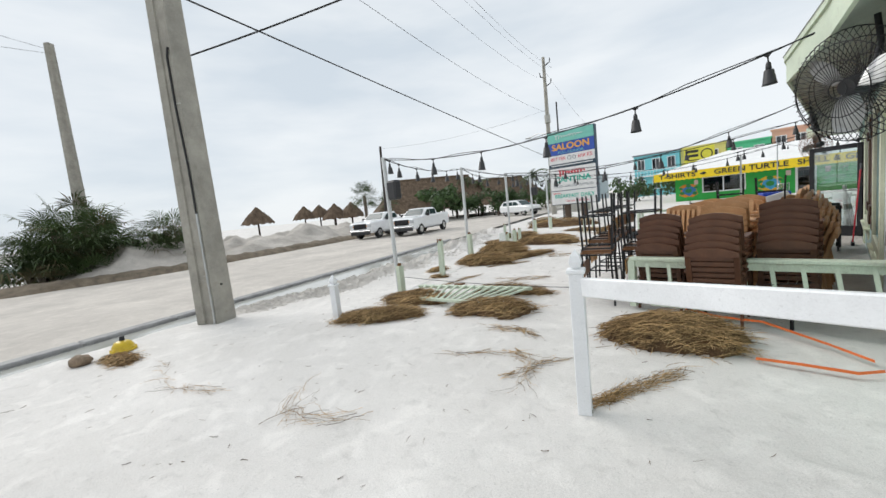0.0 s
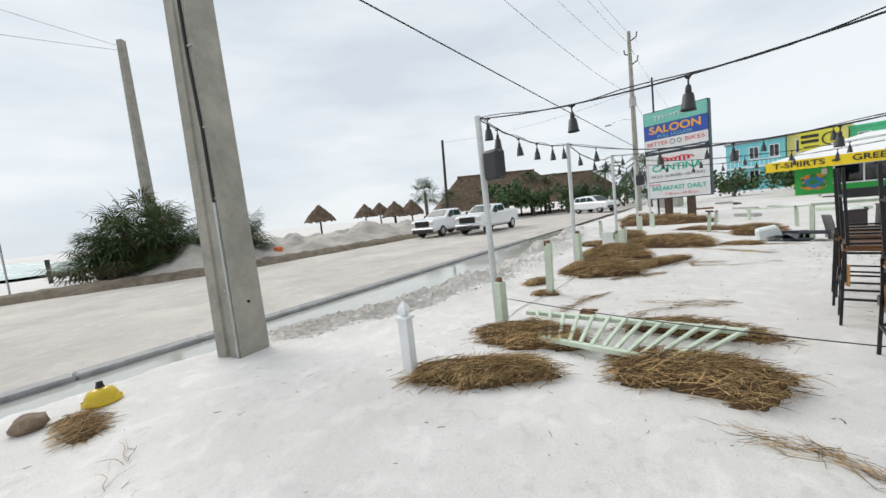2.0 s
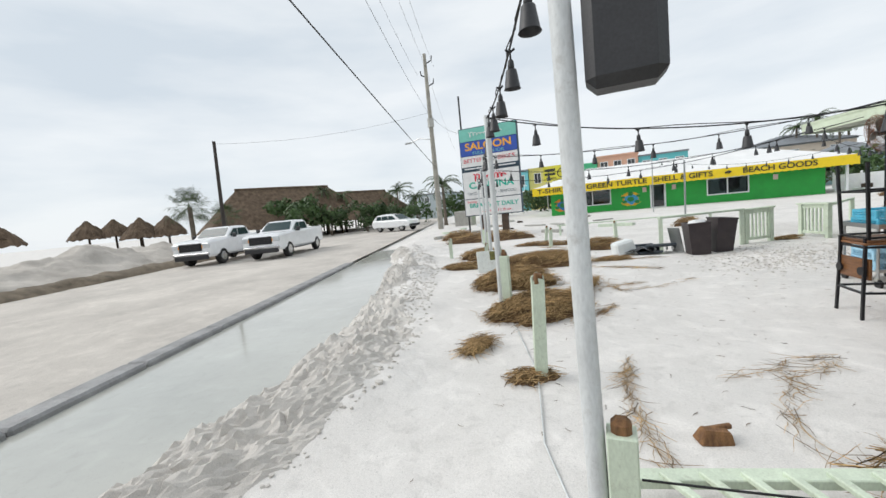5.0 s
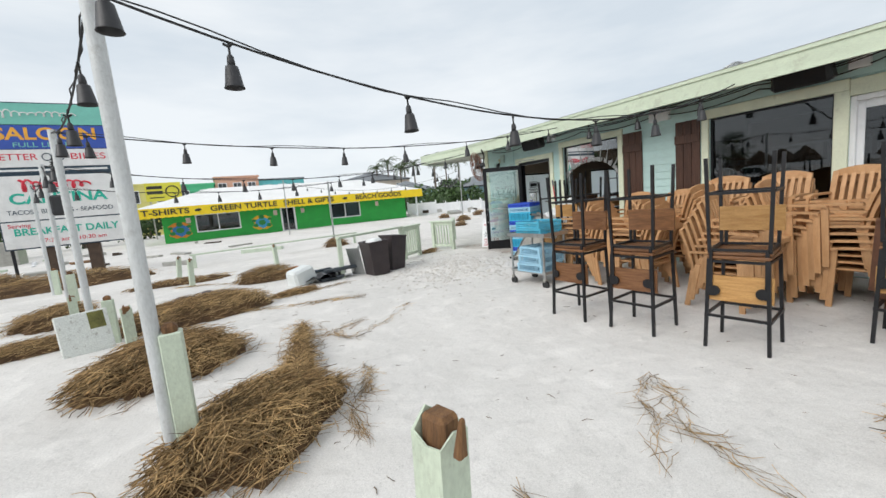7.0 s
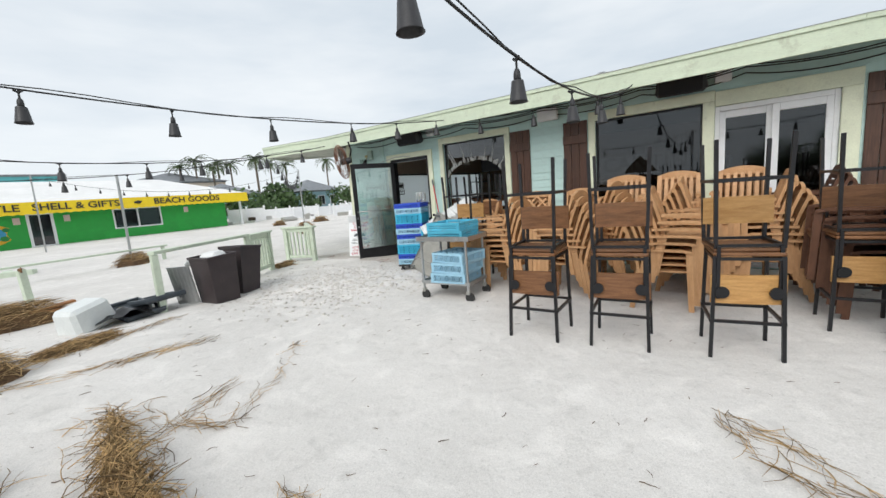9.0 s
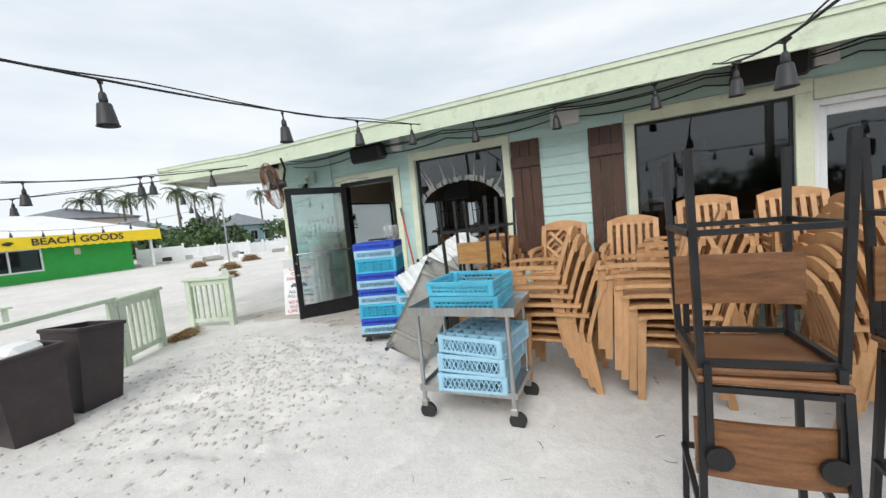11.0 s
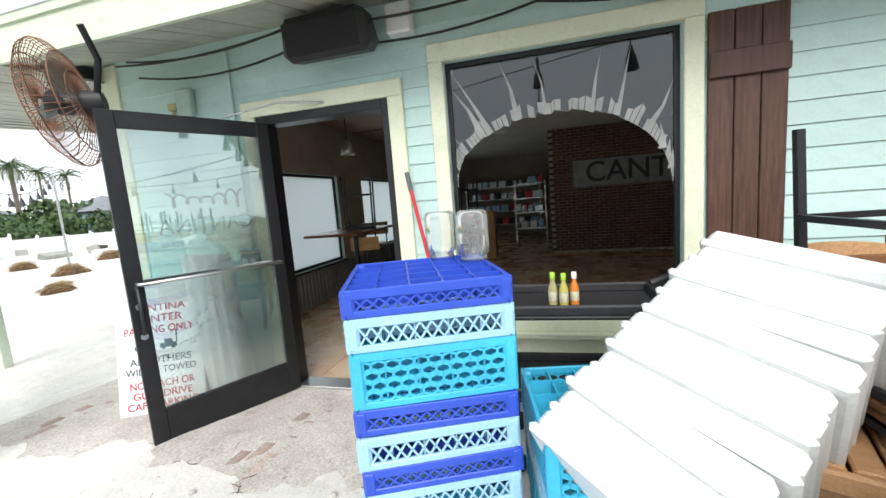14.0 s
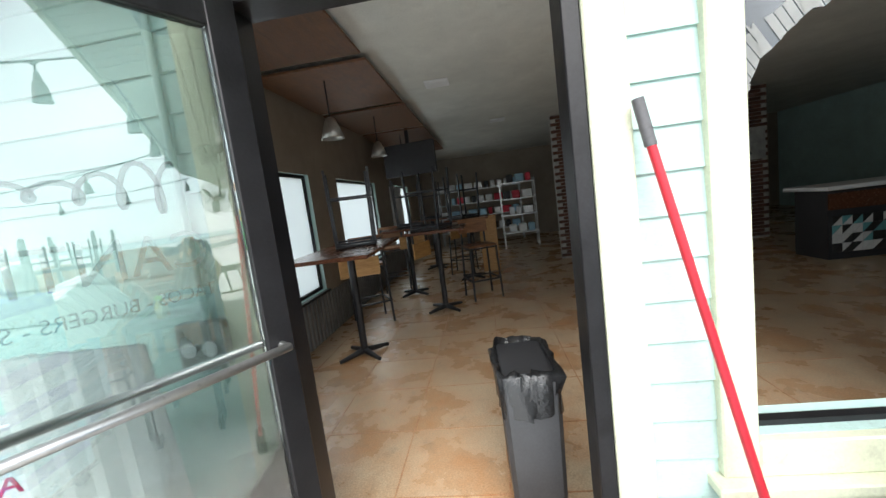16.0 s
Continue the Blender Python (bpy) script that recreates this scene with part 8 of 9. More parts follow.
# wall paintings
for cx, c1, c2, c3 in ((-9.75, (0.02, 0.22, 0.05), (0.03, 0.18, 0.45), (0.7, 0.25, 0.02)), (-4.05, (0.02, 0.25, 0.05), (0.05, 0.35, 0.6), (0.8, 0.45, 0.02))):
    mu = part("mural", Shape().prism([(cx + 0.75 * math.cos(a * 0.5236) * (1.15 if a % 2 else 0.8), 1.05 + 0.62 * math.sin(a * 0.5236) * (1.1 if a % 3 else 0.85)) for a in range(12)], 0.01, Matrix.Translation((0, -0.02, 0))), flat_mat("mural_orange", c3), shop, "painted turtle mural")
    part("mural_body", Shape().prism([(cx + 0.05 + 0.55 * math.cos(a * 0.5236), 1.05 + 0.42 * math.sin(a * 0.5236) * (1.2 if a % 2 else 0.9)) for a in range(12)], 0.01, Matrix.Translation((0, -0.028, 0))), flat_mat("mural_blue", c2), mu)
    s = Shape()
    for dx, dz, r in ((0, 0.45, 0.22), (-0.5, -0.2, 0.2), (0.5, -0.25, 0.2), (-0.6, 0.2, 0.16), (0.6, 0.25, 0.16), (0, 0.0, 0.28)):
        s.prism([(cx + dx + r * math.cos(a * 0.785), 1.05 + dz + r * 0.8 * math.sin(a * 0.785)) for a in range(8)], 0.01, Matrix.Translation((0, -0.036, 0)))
    part("mural_turtle", s, flat_mat("mural_green", c1), mu)
for x in (-9.3, -3.1, -0.9, 5.9):
    part("notice", Shape().slab(x, x + 0.3, -0.02, 0.0, 1.55, 1.95), flat_mat("notice_card", (0.7, 0.55, 0.5)), shop)
part("side_post", Shape().slab(9.9, 10.05, -0.6, -0.45, 0, 2.7), WHITE, shop)
# yellow roof sign behind
t = thing("roof_sign", "yellow shop sign standing on a roof", "sign", m=Matrix.Translation((-11.6, 53.7, 0)))
part("board", Shape().slab(-1.5, 1.5, 0, 0.15, 3.8, 5.6), mat("yellow_sign_board", (0.72, 0.66, 0.06), 0.6, 0, 0.05, 3, 0.03, 0.03), t)
part("round_mark", Shape().tube([(0.75 + 0.55 * math.cos(a * 0.3927), -0.02, 4.7 + 0.55 * math.sin(a * 0.3927)) for a in range(17)], 0.06, 5), LET, t)
part("text_bars", Shape().slab(-1.35, -0.05, -0.02, 0, 5.0, 5.3).slab(-1.35, -0.05, -0.02, 0, 4.5, 4.8).slab(-1.2, 0.0, -0.02, 0, 4.1, 4.2), LET, t)
for x in (-1.2, 1.2):
    part("leg", Shape().slab(x - 0.06, x + 0.06, 0.04, 0.12, -0.2, 3.8), DIRTY_STEEL, t)


# ---- far painted buildings ----
def far_block(x0, x1, y0, y1, z1, col, label, floors=2, wins=3, roof=None, balcony=False, z0=-0.3):
    m_ = mat("far_stucco", col, 0.75, 0, 0.05, 1.0, 0.04, 0.1)
    t = thing("house", label, "house", "far buildings", Matrix.Translation((x0, y0, 0)))
    w, d = x1 - x0, y1 - y0
    part("wall", Shape().slab(0, w, 0, d, z0, z1), m_, t)
    part("parapet", Shape().slab(-0.15, w + 0.15, -0.15, d, z1, z1 + 0.25), m_ if roof is None else roof, t)
    hh_ = (z1 - 0.2) / floors
    for f in range(floors):
        for k in range(wins):
            cx = w * (k + 0.5) / wins
            zb = 0.2 + f * hh_ + hh_ * 0.3
            wn = part("window", Shape().slab(cx - 0.6, cx + 0.6, -0.06, 0.0, zb - 0.1, zb + hh_ * 0.5), WHITE, t, "white window frame")
            part("pane", Shape().slab(cx - 0.5, cx - 0.04, -0.08, -0.06, zb, zb + hh_ * 0.5 - 0.1).slab(cx + 0.04, cx + 0.5, -0.08, -0.06, zb, zb + hh_ * 0.5 - 0.1), GLASS_DARK, wn)
    if balcony:
        part("balcony", Shape().slab(0, w, -1.5, 0, hh_ - 0.1, hh_ + 0.1).slab(0, w, -1.55, -1.47, hh_ + 0.9, hh_ + 1.0), WHITE, t)
        for k in range(int(w / 0.5)):
            part("baluster", Shape().slab(k * 0.5, k * 0.5 + 0.06, -1.53, -1.47, hh_ + 0.1, hh_ + 0.9), WHITE, t)
    return t


DARKROOF = mat("grey_shingle_roof", (0.25, 0.27, 0.29), 0.8, 0, 0.15, 2, 0.08, 0.2)
far_block(-25.5, -18.5, 73, 83, 6.9, (0.20, 0.60, 0.66), "turquoise two-storey beach house with a balcony", 2, 3, DARKROOF, True)
far_block(-18.4, -12.4, 73.5, 83, 7.0, (0.72, 0.66, 0.22), "yellow two-storey beach house", 2, 2)
far_block(-12.3, -7.2, 74, 83, 6.7, (0.10, 0.55, 0.28), "green two-storey beach house", 2, 2)
far_block(-7.1, -1.0, 74.5, 84, 7.6, (0.72, 0.42, 0.30), "peach two-storey beach house", 2, 3)
far_block(-0.9, 6.0, 75, 84, 7.0, (0.15, 0.55, 0.58), "teal two-storey beach house", 2, 3, DARKROOF)
far_block(-58, -50, 103, 112, 4.8, (0.70, 0.70, 0.66), "pale two-storey house down the road", 2, 3, DARKROOF)
far_block(-47, -38, 82, 92, 5.2, (0.42, 0.48, 0.50), "grey house down the road", 2, 3, DARKROOF)
for x0, y0, w, d, h, col, lab in ((27.5, 57, 6.5, 6, 2.9, (0.35, 0.55, 0.62), "pale blue beach house with a pyramid roof"), (18, 66, 8, 6, 3.2, (0.40, 0.60, 0.62), "low aqua beach house among trees"), (13, 78, 14, 8, 6.0, (0.70, 0.60, 0.50), "beige apartment block behind trees"), (36, 50, 7, 6, 3.2, (0.68, 0.68, 0.66), "white beach house among trees")):
    t = far_block(x0, x0 + w, y0, y0 + d, h, col, lab, 1 if h < 4 else 2, 3, DARKROOF)
    s = Shape().add([(-0.5, -0.5, h + 0.2), (w + 0.5, -0.5, h + 0.2), (w + 0.5, d + 0.5, h + 0.2), (-0.5, d + 0.5, h + 0.2), (w / 2, d / 2, h + 2.0)], [(0, 1, 4), (1, 2, 4), (2, 3, 4), (3, 0, 4), (3, 2, 1, 0)])
    part("pyramid_roof", s, DARKROOF, t)


# ---- thatched huts ----
THATCH = mat("weathered_thatch", (0.20, 0.145, 0.10), 0.95, 0, 0.25, 2.2, 0.25, 0.8, (0.085, 0.06, 0.042), 0, (1, 1, 0.35), 0.2, 0, 26)
POSTW = mat("dark_post_wood", (0.07, 0.05, 0.035), 0.85, 0, 0.2, 6, 0.1, 0.2)


def thatch_roof(hx, hy, rx, ez, rz, seed, rows=9):
    """Hip roof of overlapping shaggy thatch courses."""
    rr_ = random.Random(seed)
    s = Shape()
    for r in range(rows):
        f0, f1 = r / rows, (r + 1.25) / rows
        def ring(f, drop):
            f = min(f, 1)
            a, b = hx + (rx - hx) * f, hy * (1 - f) + 0.12 * f
            out = []
            per = 26
            for side in range(4):
                for i in range(per):
                    q = i / per
                    c = ((-a + 2 * a * q, -b), (a, -b + 2 * b * q), (a - 2 * a * q, b), (-a, b - 2 * b * q))[side]
                    out.append((c[0], c[1], ez + (rz - ez) * f - drop * rr_.uniform(0.2, 1.0)))
            return out
        lo, hi = ring(f0, 0.22), ring(f1, 0.0)
        lo = [(x * 1.015, y * 1.015, z) for x, y, z in lo]
        n = len(lo)
        s.add(lo + hi, [(i, (i + 1) % n, (i + 1) % n + n, i + n) for i in range(n)], False)
    return s


def tiki_hut(x, y, yaw, hx, hy, rx, ez, rz, label, seed):
    t = thing("tiki_hut", label, "hut", "thatched huts", Matrix.Translation((x, y, gz(x, y))) @ Matrix.Rotation(radians(yaw), 4, "Z"))
    part("roof", thatch_roof(hx, hy, rx, ez, rz, seed), THATCH, t)
    part("ridge_cap", Shape().tube([(-rx - 0.1, 0, rz + 0.05), (0, 0, rz + 0.08), (rx + 0.1, 0, rz + 0.05)], 0.18, 8), THATCH, t)
    for i in range(6):
        for sy in (-1, 1):
            px = -hx * 0.85 + 1.7 * hx * i / 5
            part("post", Shape().tube([(px, sy * hy * 0.85, -0.5), (px, sy * hy * 0.85, ez + 0.4)], 0.11, 8), POSTW, t)


tiki_hut(-43.0, 41.0, 60, 9.5, 6.0, 5.5, 1.5, 6.1, "large thatched tiki hut across the road", 1)
tiki_hut(-41.5, 54.0, 60, 8.0, 5.0, 5.0, 1.8, 5.7, "second thatched tiki hut across the road", 2)


def make_palapa():
    t = thing("palapa", "thatched beach umbrella on a wooden pole", "umbrella", "thatched umbrellas")
    rr_ = random.Random(4)
    s = Shape()
    for r, (r0, z0, r1, z1) in enumerate(((1.75, 2.0, 1.15, 2.75), (1.4, 2.5, 0.7, 3.2), (0.9, 2.95, 0.12, 3.75))):
        n = 36
        lo = [((r0 + rr_.uniform(-0.1, 0.05)) * math.cos(6.283 * i / n), (r0 + rr_.uniform(-0.1, 0.05)) * math.sin(6.283 * i / n), z0 - rr_.uniform(0, 0.25)) for i in range(n)]
        hi = [(r1 * math.cos(6.283 * i / n), r1 * math.sin(6.283 * i / n), z1) for i in range(n)]
        s.add(lo + hi, [(i, (i + 1) % n, (i + 1) % n + n, i + n) for i in range(n)])
    part("thatch", s, THATCH, t)
    part("pole", Shape().tube([(0, 0, -1.0), (0, 0, 3.4)], 0.1, 8), POSTW, t)
    return t


palapa = make_palapa()
for x, y, z in ((-45.3, 15.8, 0.1), (-54.3, 25.5, 0.2), (-53.4, 27.4, 0.2), (-52.4, 29.3, 0.2), (-51.2, 31.4, 0.2), (-50.2, 27.9, -0.2), (-49.0, 30.0, -0.2)):
    place(palapa, Matrix.Translation((x, y, z)) @ Matrix.Rotation(x, 4, "Z"))

# ---- plants ----
FROND = mat("palm_leaf", (0.075, 0.12, 0.035), 0.6, 0, 0.25, 1.2, 0.15, 0.1, (0.035, 0.06, 0.02), 0, (1, 1, 1), 0.4, 0.15)
FROND_DRY = mat("dry_palm_leaf", (0.16, 0.13, 0.06), 0.8, 0, 0.25, 1.2, 0.15, 0.1)
LEAF = mat("sea_grape_leaf", (0.07, 0.13, 0.035), 0.55, 0, 0.3, 0.8, 0.15, 0.1, (0.03, 0.06, 0.018), 0, (1, 1, 1), 0.4, 0.15)
TRUNK = mat("palm_trunk", (0.22, 0.18, 0.14), 0.9, 0, 0.25, 4, 0.2, 0.5)


def fan_leaf(s, base, yaw, pitch, stem, size, rr_, blades=16):
    """A palmetto fan: narrow pleated blades spread from the end of a stalk."""
    d = Vector((math.cos(yaw) * math.cos(pitch), math.sin(yaw) * math.cos(pitch), math.sin(pitch)))
    tip = Vector(base) + d * stem
    side = Vector((-math.sin(yaw), math.cos(yaw), 0))
    s.tube([base, tip], 0.012, 3, caps=False)
    up = side.cross(d)
    for k in range(blades):
        a = (k / (blades - 1) - 0.5) * 3.6
        bd = (d * math.cos(a) + side * math.sin(a)).normalized()
        L_ = size * rr_.uniform(0.75, 1.1) * (1 - 0.12 * abs(a))
        droop = Vector((0, 0, -rr_.uniform(0.1, 0.5) * L_))
        w = bd.cross(up).normalized() * 0.026 * size
        m1 = tip + bd * L_ * 0.55
        e = tip + bd * L_ + droop
        s.add([tip, m1 - w, e, m1 + w], [(0, 1, 2, 3)])


def palmetto(x, y, radius, height, leaves, seed, label):
    rr_ = random.Random(seed)
    z = gz(x, y)
    t = thing("palmetto", label, "bush", "palmetto bushes", Matrix.Translation((x, y, z)))
    s, sd = Shape(), Shape()
    for _ in range(leaves):
        a, r = rr_.uniform(0, 6.283), radius * math.sqrt(rr_.random())
        bz = height * rr_.uniform(0.0, 0.85) * (1 - 0.5 * (r / radius) ** 2)
        fan_leaf(s if rr_.random() > 0.12 else sd, (r * math.cos(a), r * math.sin(a), max(0.05, bz * 0.8)), a + rr_.gauss(0, 0.8), rr_.uniform(0.0, 1.3), rr_.uniform(0.3, 1.0), rr_.uniform(0.9, 1.35), rr_, 15)
    tagged(part("crown", s, FROND, t), kind="stuff")
    tagged(part("dry_leaves", sd, FROND_DRY, t, "dry brown fan leaves"), kind="stuff")
    for k in range(5):
        a = k * 1.3
        part("trunk", Shape().tube([(0.4 * radius * math.cos(a), 0.4 * radius * math.sin(a), -0.2), (0.5 * radius * math.cos(a), 0.5 * radius * math.sin(a), height * 0.55)], 0.13, 7), TRUNK, t)


palmetto(-27.6, 0.55, 1.75, 4.7, 300, 1, "wide green palmetto thicket across the road")
palmetto(-27.1, -0.9, 1.1, 2.0, 70, 2, "green palmetto bush across the road")
palmetto(-27.4, 4.3, 1.2, 2.8, 110, 3, "green palmetto bush by the beach bank")


def feather_palm(x, y, h, fronds, size, seed, label, lean=(0, 0)):
    rr_ = random.Random(seed)
    t = thing("palm_tree", label, "palm", "palm trees", Matrix.Translation((x, y, gz(x, y) - 0.2)))
    part("trunk", Shape().tube([(lean[0] * f * f, lean[1] * f * f, h * f) for f in (0, 0.2, 0.4, 0.6, 0.8, 1.0)], [0.24, 0.17, 0.15, 0.14, 0.13, 0.12], 8), TRUNK, t)
    s = Shape()
    top = Vector((lean[0], lean[1], h))
    for k in range(fronds):
        a = 6.283 * k / fronds + rr_.uniform(-0.25, 0.25)
        el = rr_.uniform(-0.5, 1.1)
        pts = []
        p = Vector(top)
        e = el
        for i in range(7):
            pts.append(Vector(p))
            p = p + Vector((math.cos(a) * math.cos(e), math.sin(a) * math.cos(e), math.sin(e))) * size / 6
            e -= 0.27
        s.tube(pts, 0.02, 3, caps=False)
        side = Vector((-math.sin(a), math.cos(a), 0))
        for i in range(1, 7):
            for sub in range(3):
                q = pts[i - 1].lerp(pts[i], (sub + 0.5) / 3)
                d = (pts[i] - pts[i - 1]).normalized()
                for sg in (-1, 1):
                    L_ = size * 0.24 * (1 - 0.09 * i)
                    e_ = q + (side * sg * 0.8 + d * 0.6).normalized() * L_ - Vector((0, 0, L_ * rr_.uniform(0.25, 0.7)))
                    s.add([q, q + d * 0.09, e_], [(0, 1, 2)])
    tagged(part("crown", s, FROND, t), kind="stuff")


def sabal(x, y, h, leaves, size, seed, label):
    rr_ = random.Random(seed)
    t = thing("palm_tree", label, "palm", "palm trees", Matrix.Translation((x, y, gz(x, y) - 0.2)))
    part("trunk", Shape().tube([(0, 0, 0), (0.05, 0, h * 0.5), (0, 0.05, h)], [0.24, 0.2, 0.2], 8), TRUNK, t)
    s = Shape()
    for k in range(leaves):
        fan_leaf(s, (0, 0, h), rr_.uniform(0, 6.283), rr_.uniform(-0.7, 1.3), rr_.uniform(0.5, 1.0) * size, size * 0.75, rr_, 14)
    tagged(part("crown", s, FROND, t), kind="stuff")


sabal(-41.1, 27.2, 4.2, 46, 1.5, 1, "sabal palm beside the beach hut")
sabal(-39.8, 29.6, 3.2, 30, 1.2, 2, "short sabal palm beside the beach hut")
feather_palm(-39.3, 43.8, 5.8, 13, 2.0, 3, "thin storm-stripped palm before the huts")
feather_palm(-37.5, 45.2, 5.1, 13, 1.8, 4, "thin storm-stripped palm before the huts")
feather_palm(-35.4, 56.0, 5.6, 26, 3.0, 5, "full coconut palm beside the road")
feather_palm(-33.6, 58.5, 4.6, 22, 2.6, 6, "full coconut palm beside the road")
feather_palm(-21.0, 39.5, 4.4, 22, 2.2, 7, "coconut palm behind the roadside sign")
k = 0
for x, y, h in ((26.5, 78.9, 9.8), (28.3, 78.1, 9.2), (32.0, 76.2, 10.1), (34.0, 75.1, 9.2), (36.2, 73.8, 8.8), (24.1, 75.5, 8.4), (29.8, 72.5, 9.6), (21.0, 80.0, 8.9), (23.0, 79.0, 10.0), (44.0, 64.0, 8.0), (41.0, 68.0, 9.0)):
    feather_palm(x, y, h, 20, 2.4, 20 + k, "tall slim palm standing behind the beach houses")
    k += 1


def bush(x, y, r, h, seed, label, leaves=900, z0=0.0, col=None):
    """Shrub: short limbs and a crown of many small leaves in uneven clumps."""
    rr_ = random.Random(seed)
    t = thing("bush", label, "bush", "bushes", Matrix.Translation((x, y, gz(x, y) + z0)))
    part("trunk", Shape().tube([(0, 0, -0.2), (0.1 * r, 0, h * 0.5)], [0.14, 0.06], 6).tube([(0, 0, 0.1), (-0.4 * r, 0.2 * r, h * 0.6)], [0.09, 0.04], 5).tube([(0, 0, 0.1), (0.4 * r, -0.3 * r, h * 0.55)], [0.09, 0.04], 5), TRUNK, t)
    clumps = [(rr_.uniform(-0.8, 0.8) * r, rr_.uniform(-0.8, 0.8) * r, h * rr_.uniform(0.3, 0.85), rr_.uniform(0.25, 0.45) * r) for _ in range(16)]
    s = Shape()
    for _ in range(leaves):
        cx, cy, cz, cr = rr_.choice(clumps)
        d = Vector((rr_.gauss(0, 1), rr_.gauss(0, 1), rr_.gauss(0, 0.8))).normalized()
        p = Vector((cx, cy, cz)) + d * cr * rr_.uniform(0.6, 1.05)
        if p.z < 0.02:
            continue
        u = d.orthogonal().normalized()
        u.rotate(Euler((rr_.uniform(0, 3), rr_.uniform(0, 3), 0)))
        w = d.cross(u).normalized()
        q = rr_.uniform(0.09, 0.2) * max(1.0, r / 2.0)
        s.add([p - u * q, p + w * q * 0.7, p + u * q, p - w * q * 0.7], [(0, 1, 2, 3)])
    tagged(part("crown", s, LEAF, t), kind="stuff")


bush(-36.6, 36.2, 2.6, 4.6, 1, "rounded sea grape bush before the hut", 2200)
bush(-34.6, 38.6, 2.0, 3.8, 2, "rounded sea grape bush before the hut", 1300)
bush(-31.4, 41.0, 1.9, 3.9, 3, "rounded sea grape bush by the road", 1300)
bush(-30.2, 43.5, 1.7, 3.4, 4, "rounded sea grape bush by the road", 1000)
bush(-33.0, 46.5, 2.4, 3.0, 5, "low green bush by the road", 1000)
bush(-29.5, 50.0, 2.4, 3.2, 6, "low green bush by the road", 900)
bush(-20.5, 42.5, 2.2, 3.4, 7, "dense green bush behind the roadside sign", 1200)
bush(-17.5, 50.0, 2.5, 3.0, 8, "dense green bush behind the roadside sign", 1000)
bush(-14.2, 60.0, 3.0, 3.0, 9, "dark bush before the painted houses", 900)
for i, (x, y, r, h) in enumerate(((17.0, 62.0, 3.5, 3.2), (22.5, 58.0, 3.8, 3.8), (26.5, 56.0, 2.8, 3.0), (33.5, 53.0, 3.0, 3.4), (20.0, 54.0, 2.0, 1.8), (31.0, 47.0, 2.0, 2.0), (14.5, 66.0, 4.0, 4.0), (38.0, 46.0, 3.0, 3.4), (28.0, 62.0, 4.5, 4.4))):
    bush(x, y, r, h, 40 + i, "green coastal shrub by the beach houses", 900)

# ---- vehicles ----
CARW = mat("white_car_paint", (0.80, 0.81, 0.82), 0.2, 0, 0.02, 1, 0.01, 0.0, None, 0.05, (1, 1, 1), 0.6)
TYRE = mat("tyre_rubber", (0.02, 0.02, 0.02), 0.8, 0, 0.2, 8, 0.1, 0.2)
CHROME = mat("bright_trim", (0.55, 0.56, 0.57), 0.2, 0.9, 0.05, 4, 0.02, 0)
LAMP_A = mat("amber_lamp", (0.85, 0.35, 0.03), 0.3, 0, 0.05, 5, 0.02, 0)
LAMP_R = mat("red_lamp", (0.35, 0.01, 0.01), 0.25, 0, 0.05, 5, 0.02, 0)
HEADL = mat("headlight_lens", (0.72, 0.75, 0.78), 0.1, 0.3, 0.05, 5, 0.02, 0)
CARGLASS = mat("car_glass", (0.035, 0.06, 0.062), 0.12, 0, 0.05, 3, 0.0, 0, None, 0, (1, 1, 1), 0.25)


def loft(s, sections, smooth=False):
    """Joins closed sections of equal length into one body, capped at its ends."""
    n = len(sections[0])
    vs = [p for sec in sections for p in sec]
    fs = [(i * n + k, i * n + (k + 1) % n, (i + 1) * n + (k + 1) % n, (i + 1) * n + k) for i in range(len(sections) - 1) for k in range(n)]
    fs += [tuple(range(n))[::-1], tuple((len(sections) - 1) * n + k for k in range(n))]
    return s.add(vs, fs, smooth)


def car_section(y, w, z0, z1, r=0.12, tum=0.0):
    """Across the car at y: rounded box section."""
    h = w / 2
    return [(-h + r * 0.5, y, z0), (h - r * 0.5, y, z0), (h, y, z0 + r), (h, y, z1 - r), (h - r * 0.7 - tum, y, z1), (-h + r * 0.7 + tum, y, z1), (-h, y, z1 - r), (-h, y, z0 + r)]


def wheel(t, x, y, r=0.41, w=0.27):
    wl = part("wheel", Shape().tube([(x - w / 2, y, r), (x - w / 2 + 0.03, y, r), (x + w / 2 - 0.03, y, r), (x + w / 2, y, r)], [r - 0.04, r, r, r - 0.04], 22), TYRE, t)
    sg = 1 if x > 0 else -1
    part("rim", Shape().tube([(x + sg * (w / 2 - 0.02), y, r), (x + sg * (w / 2 + 0.006), y, r)], [r * 0.62, r * 0.56], 18), CHROME, wl)
    part("arch", Shape().tube([(x + sg * 0.06, y + (r + 0.06) * math.cos(a * 0.3142), r + (r + 0.06) * math.sin(a * 0.3142)) for a in range(11)], 0.065, 5), BLACK_PL, wl)


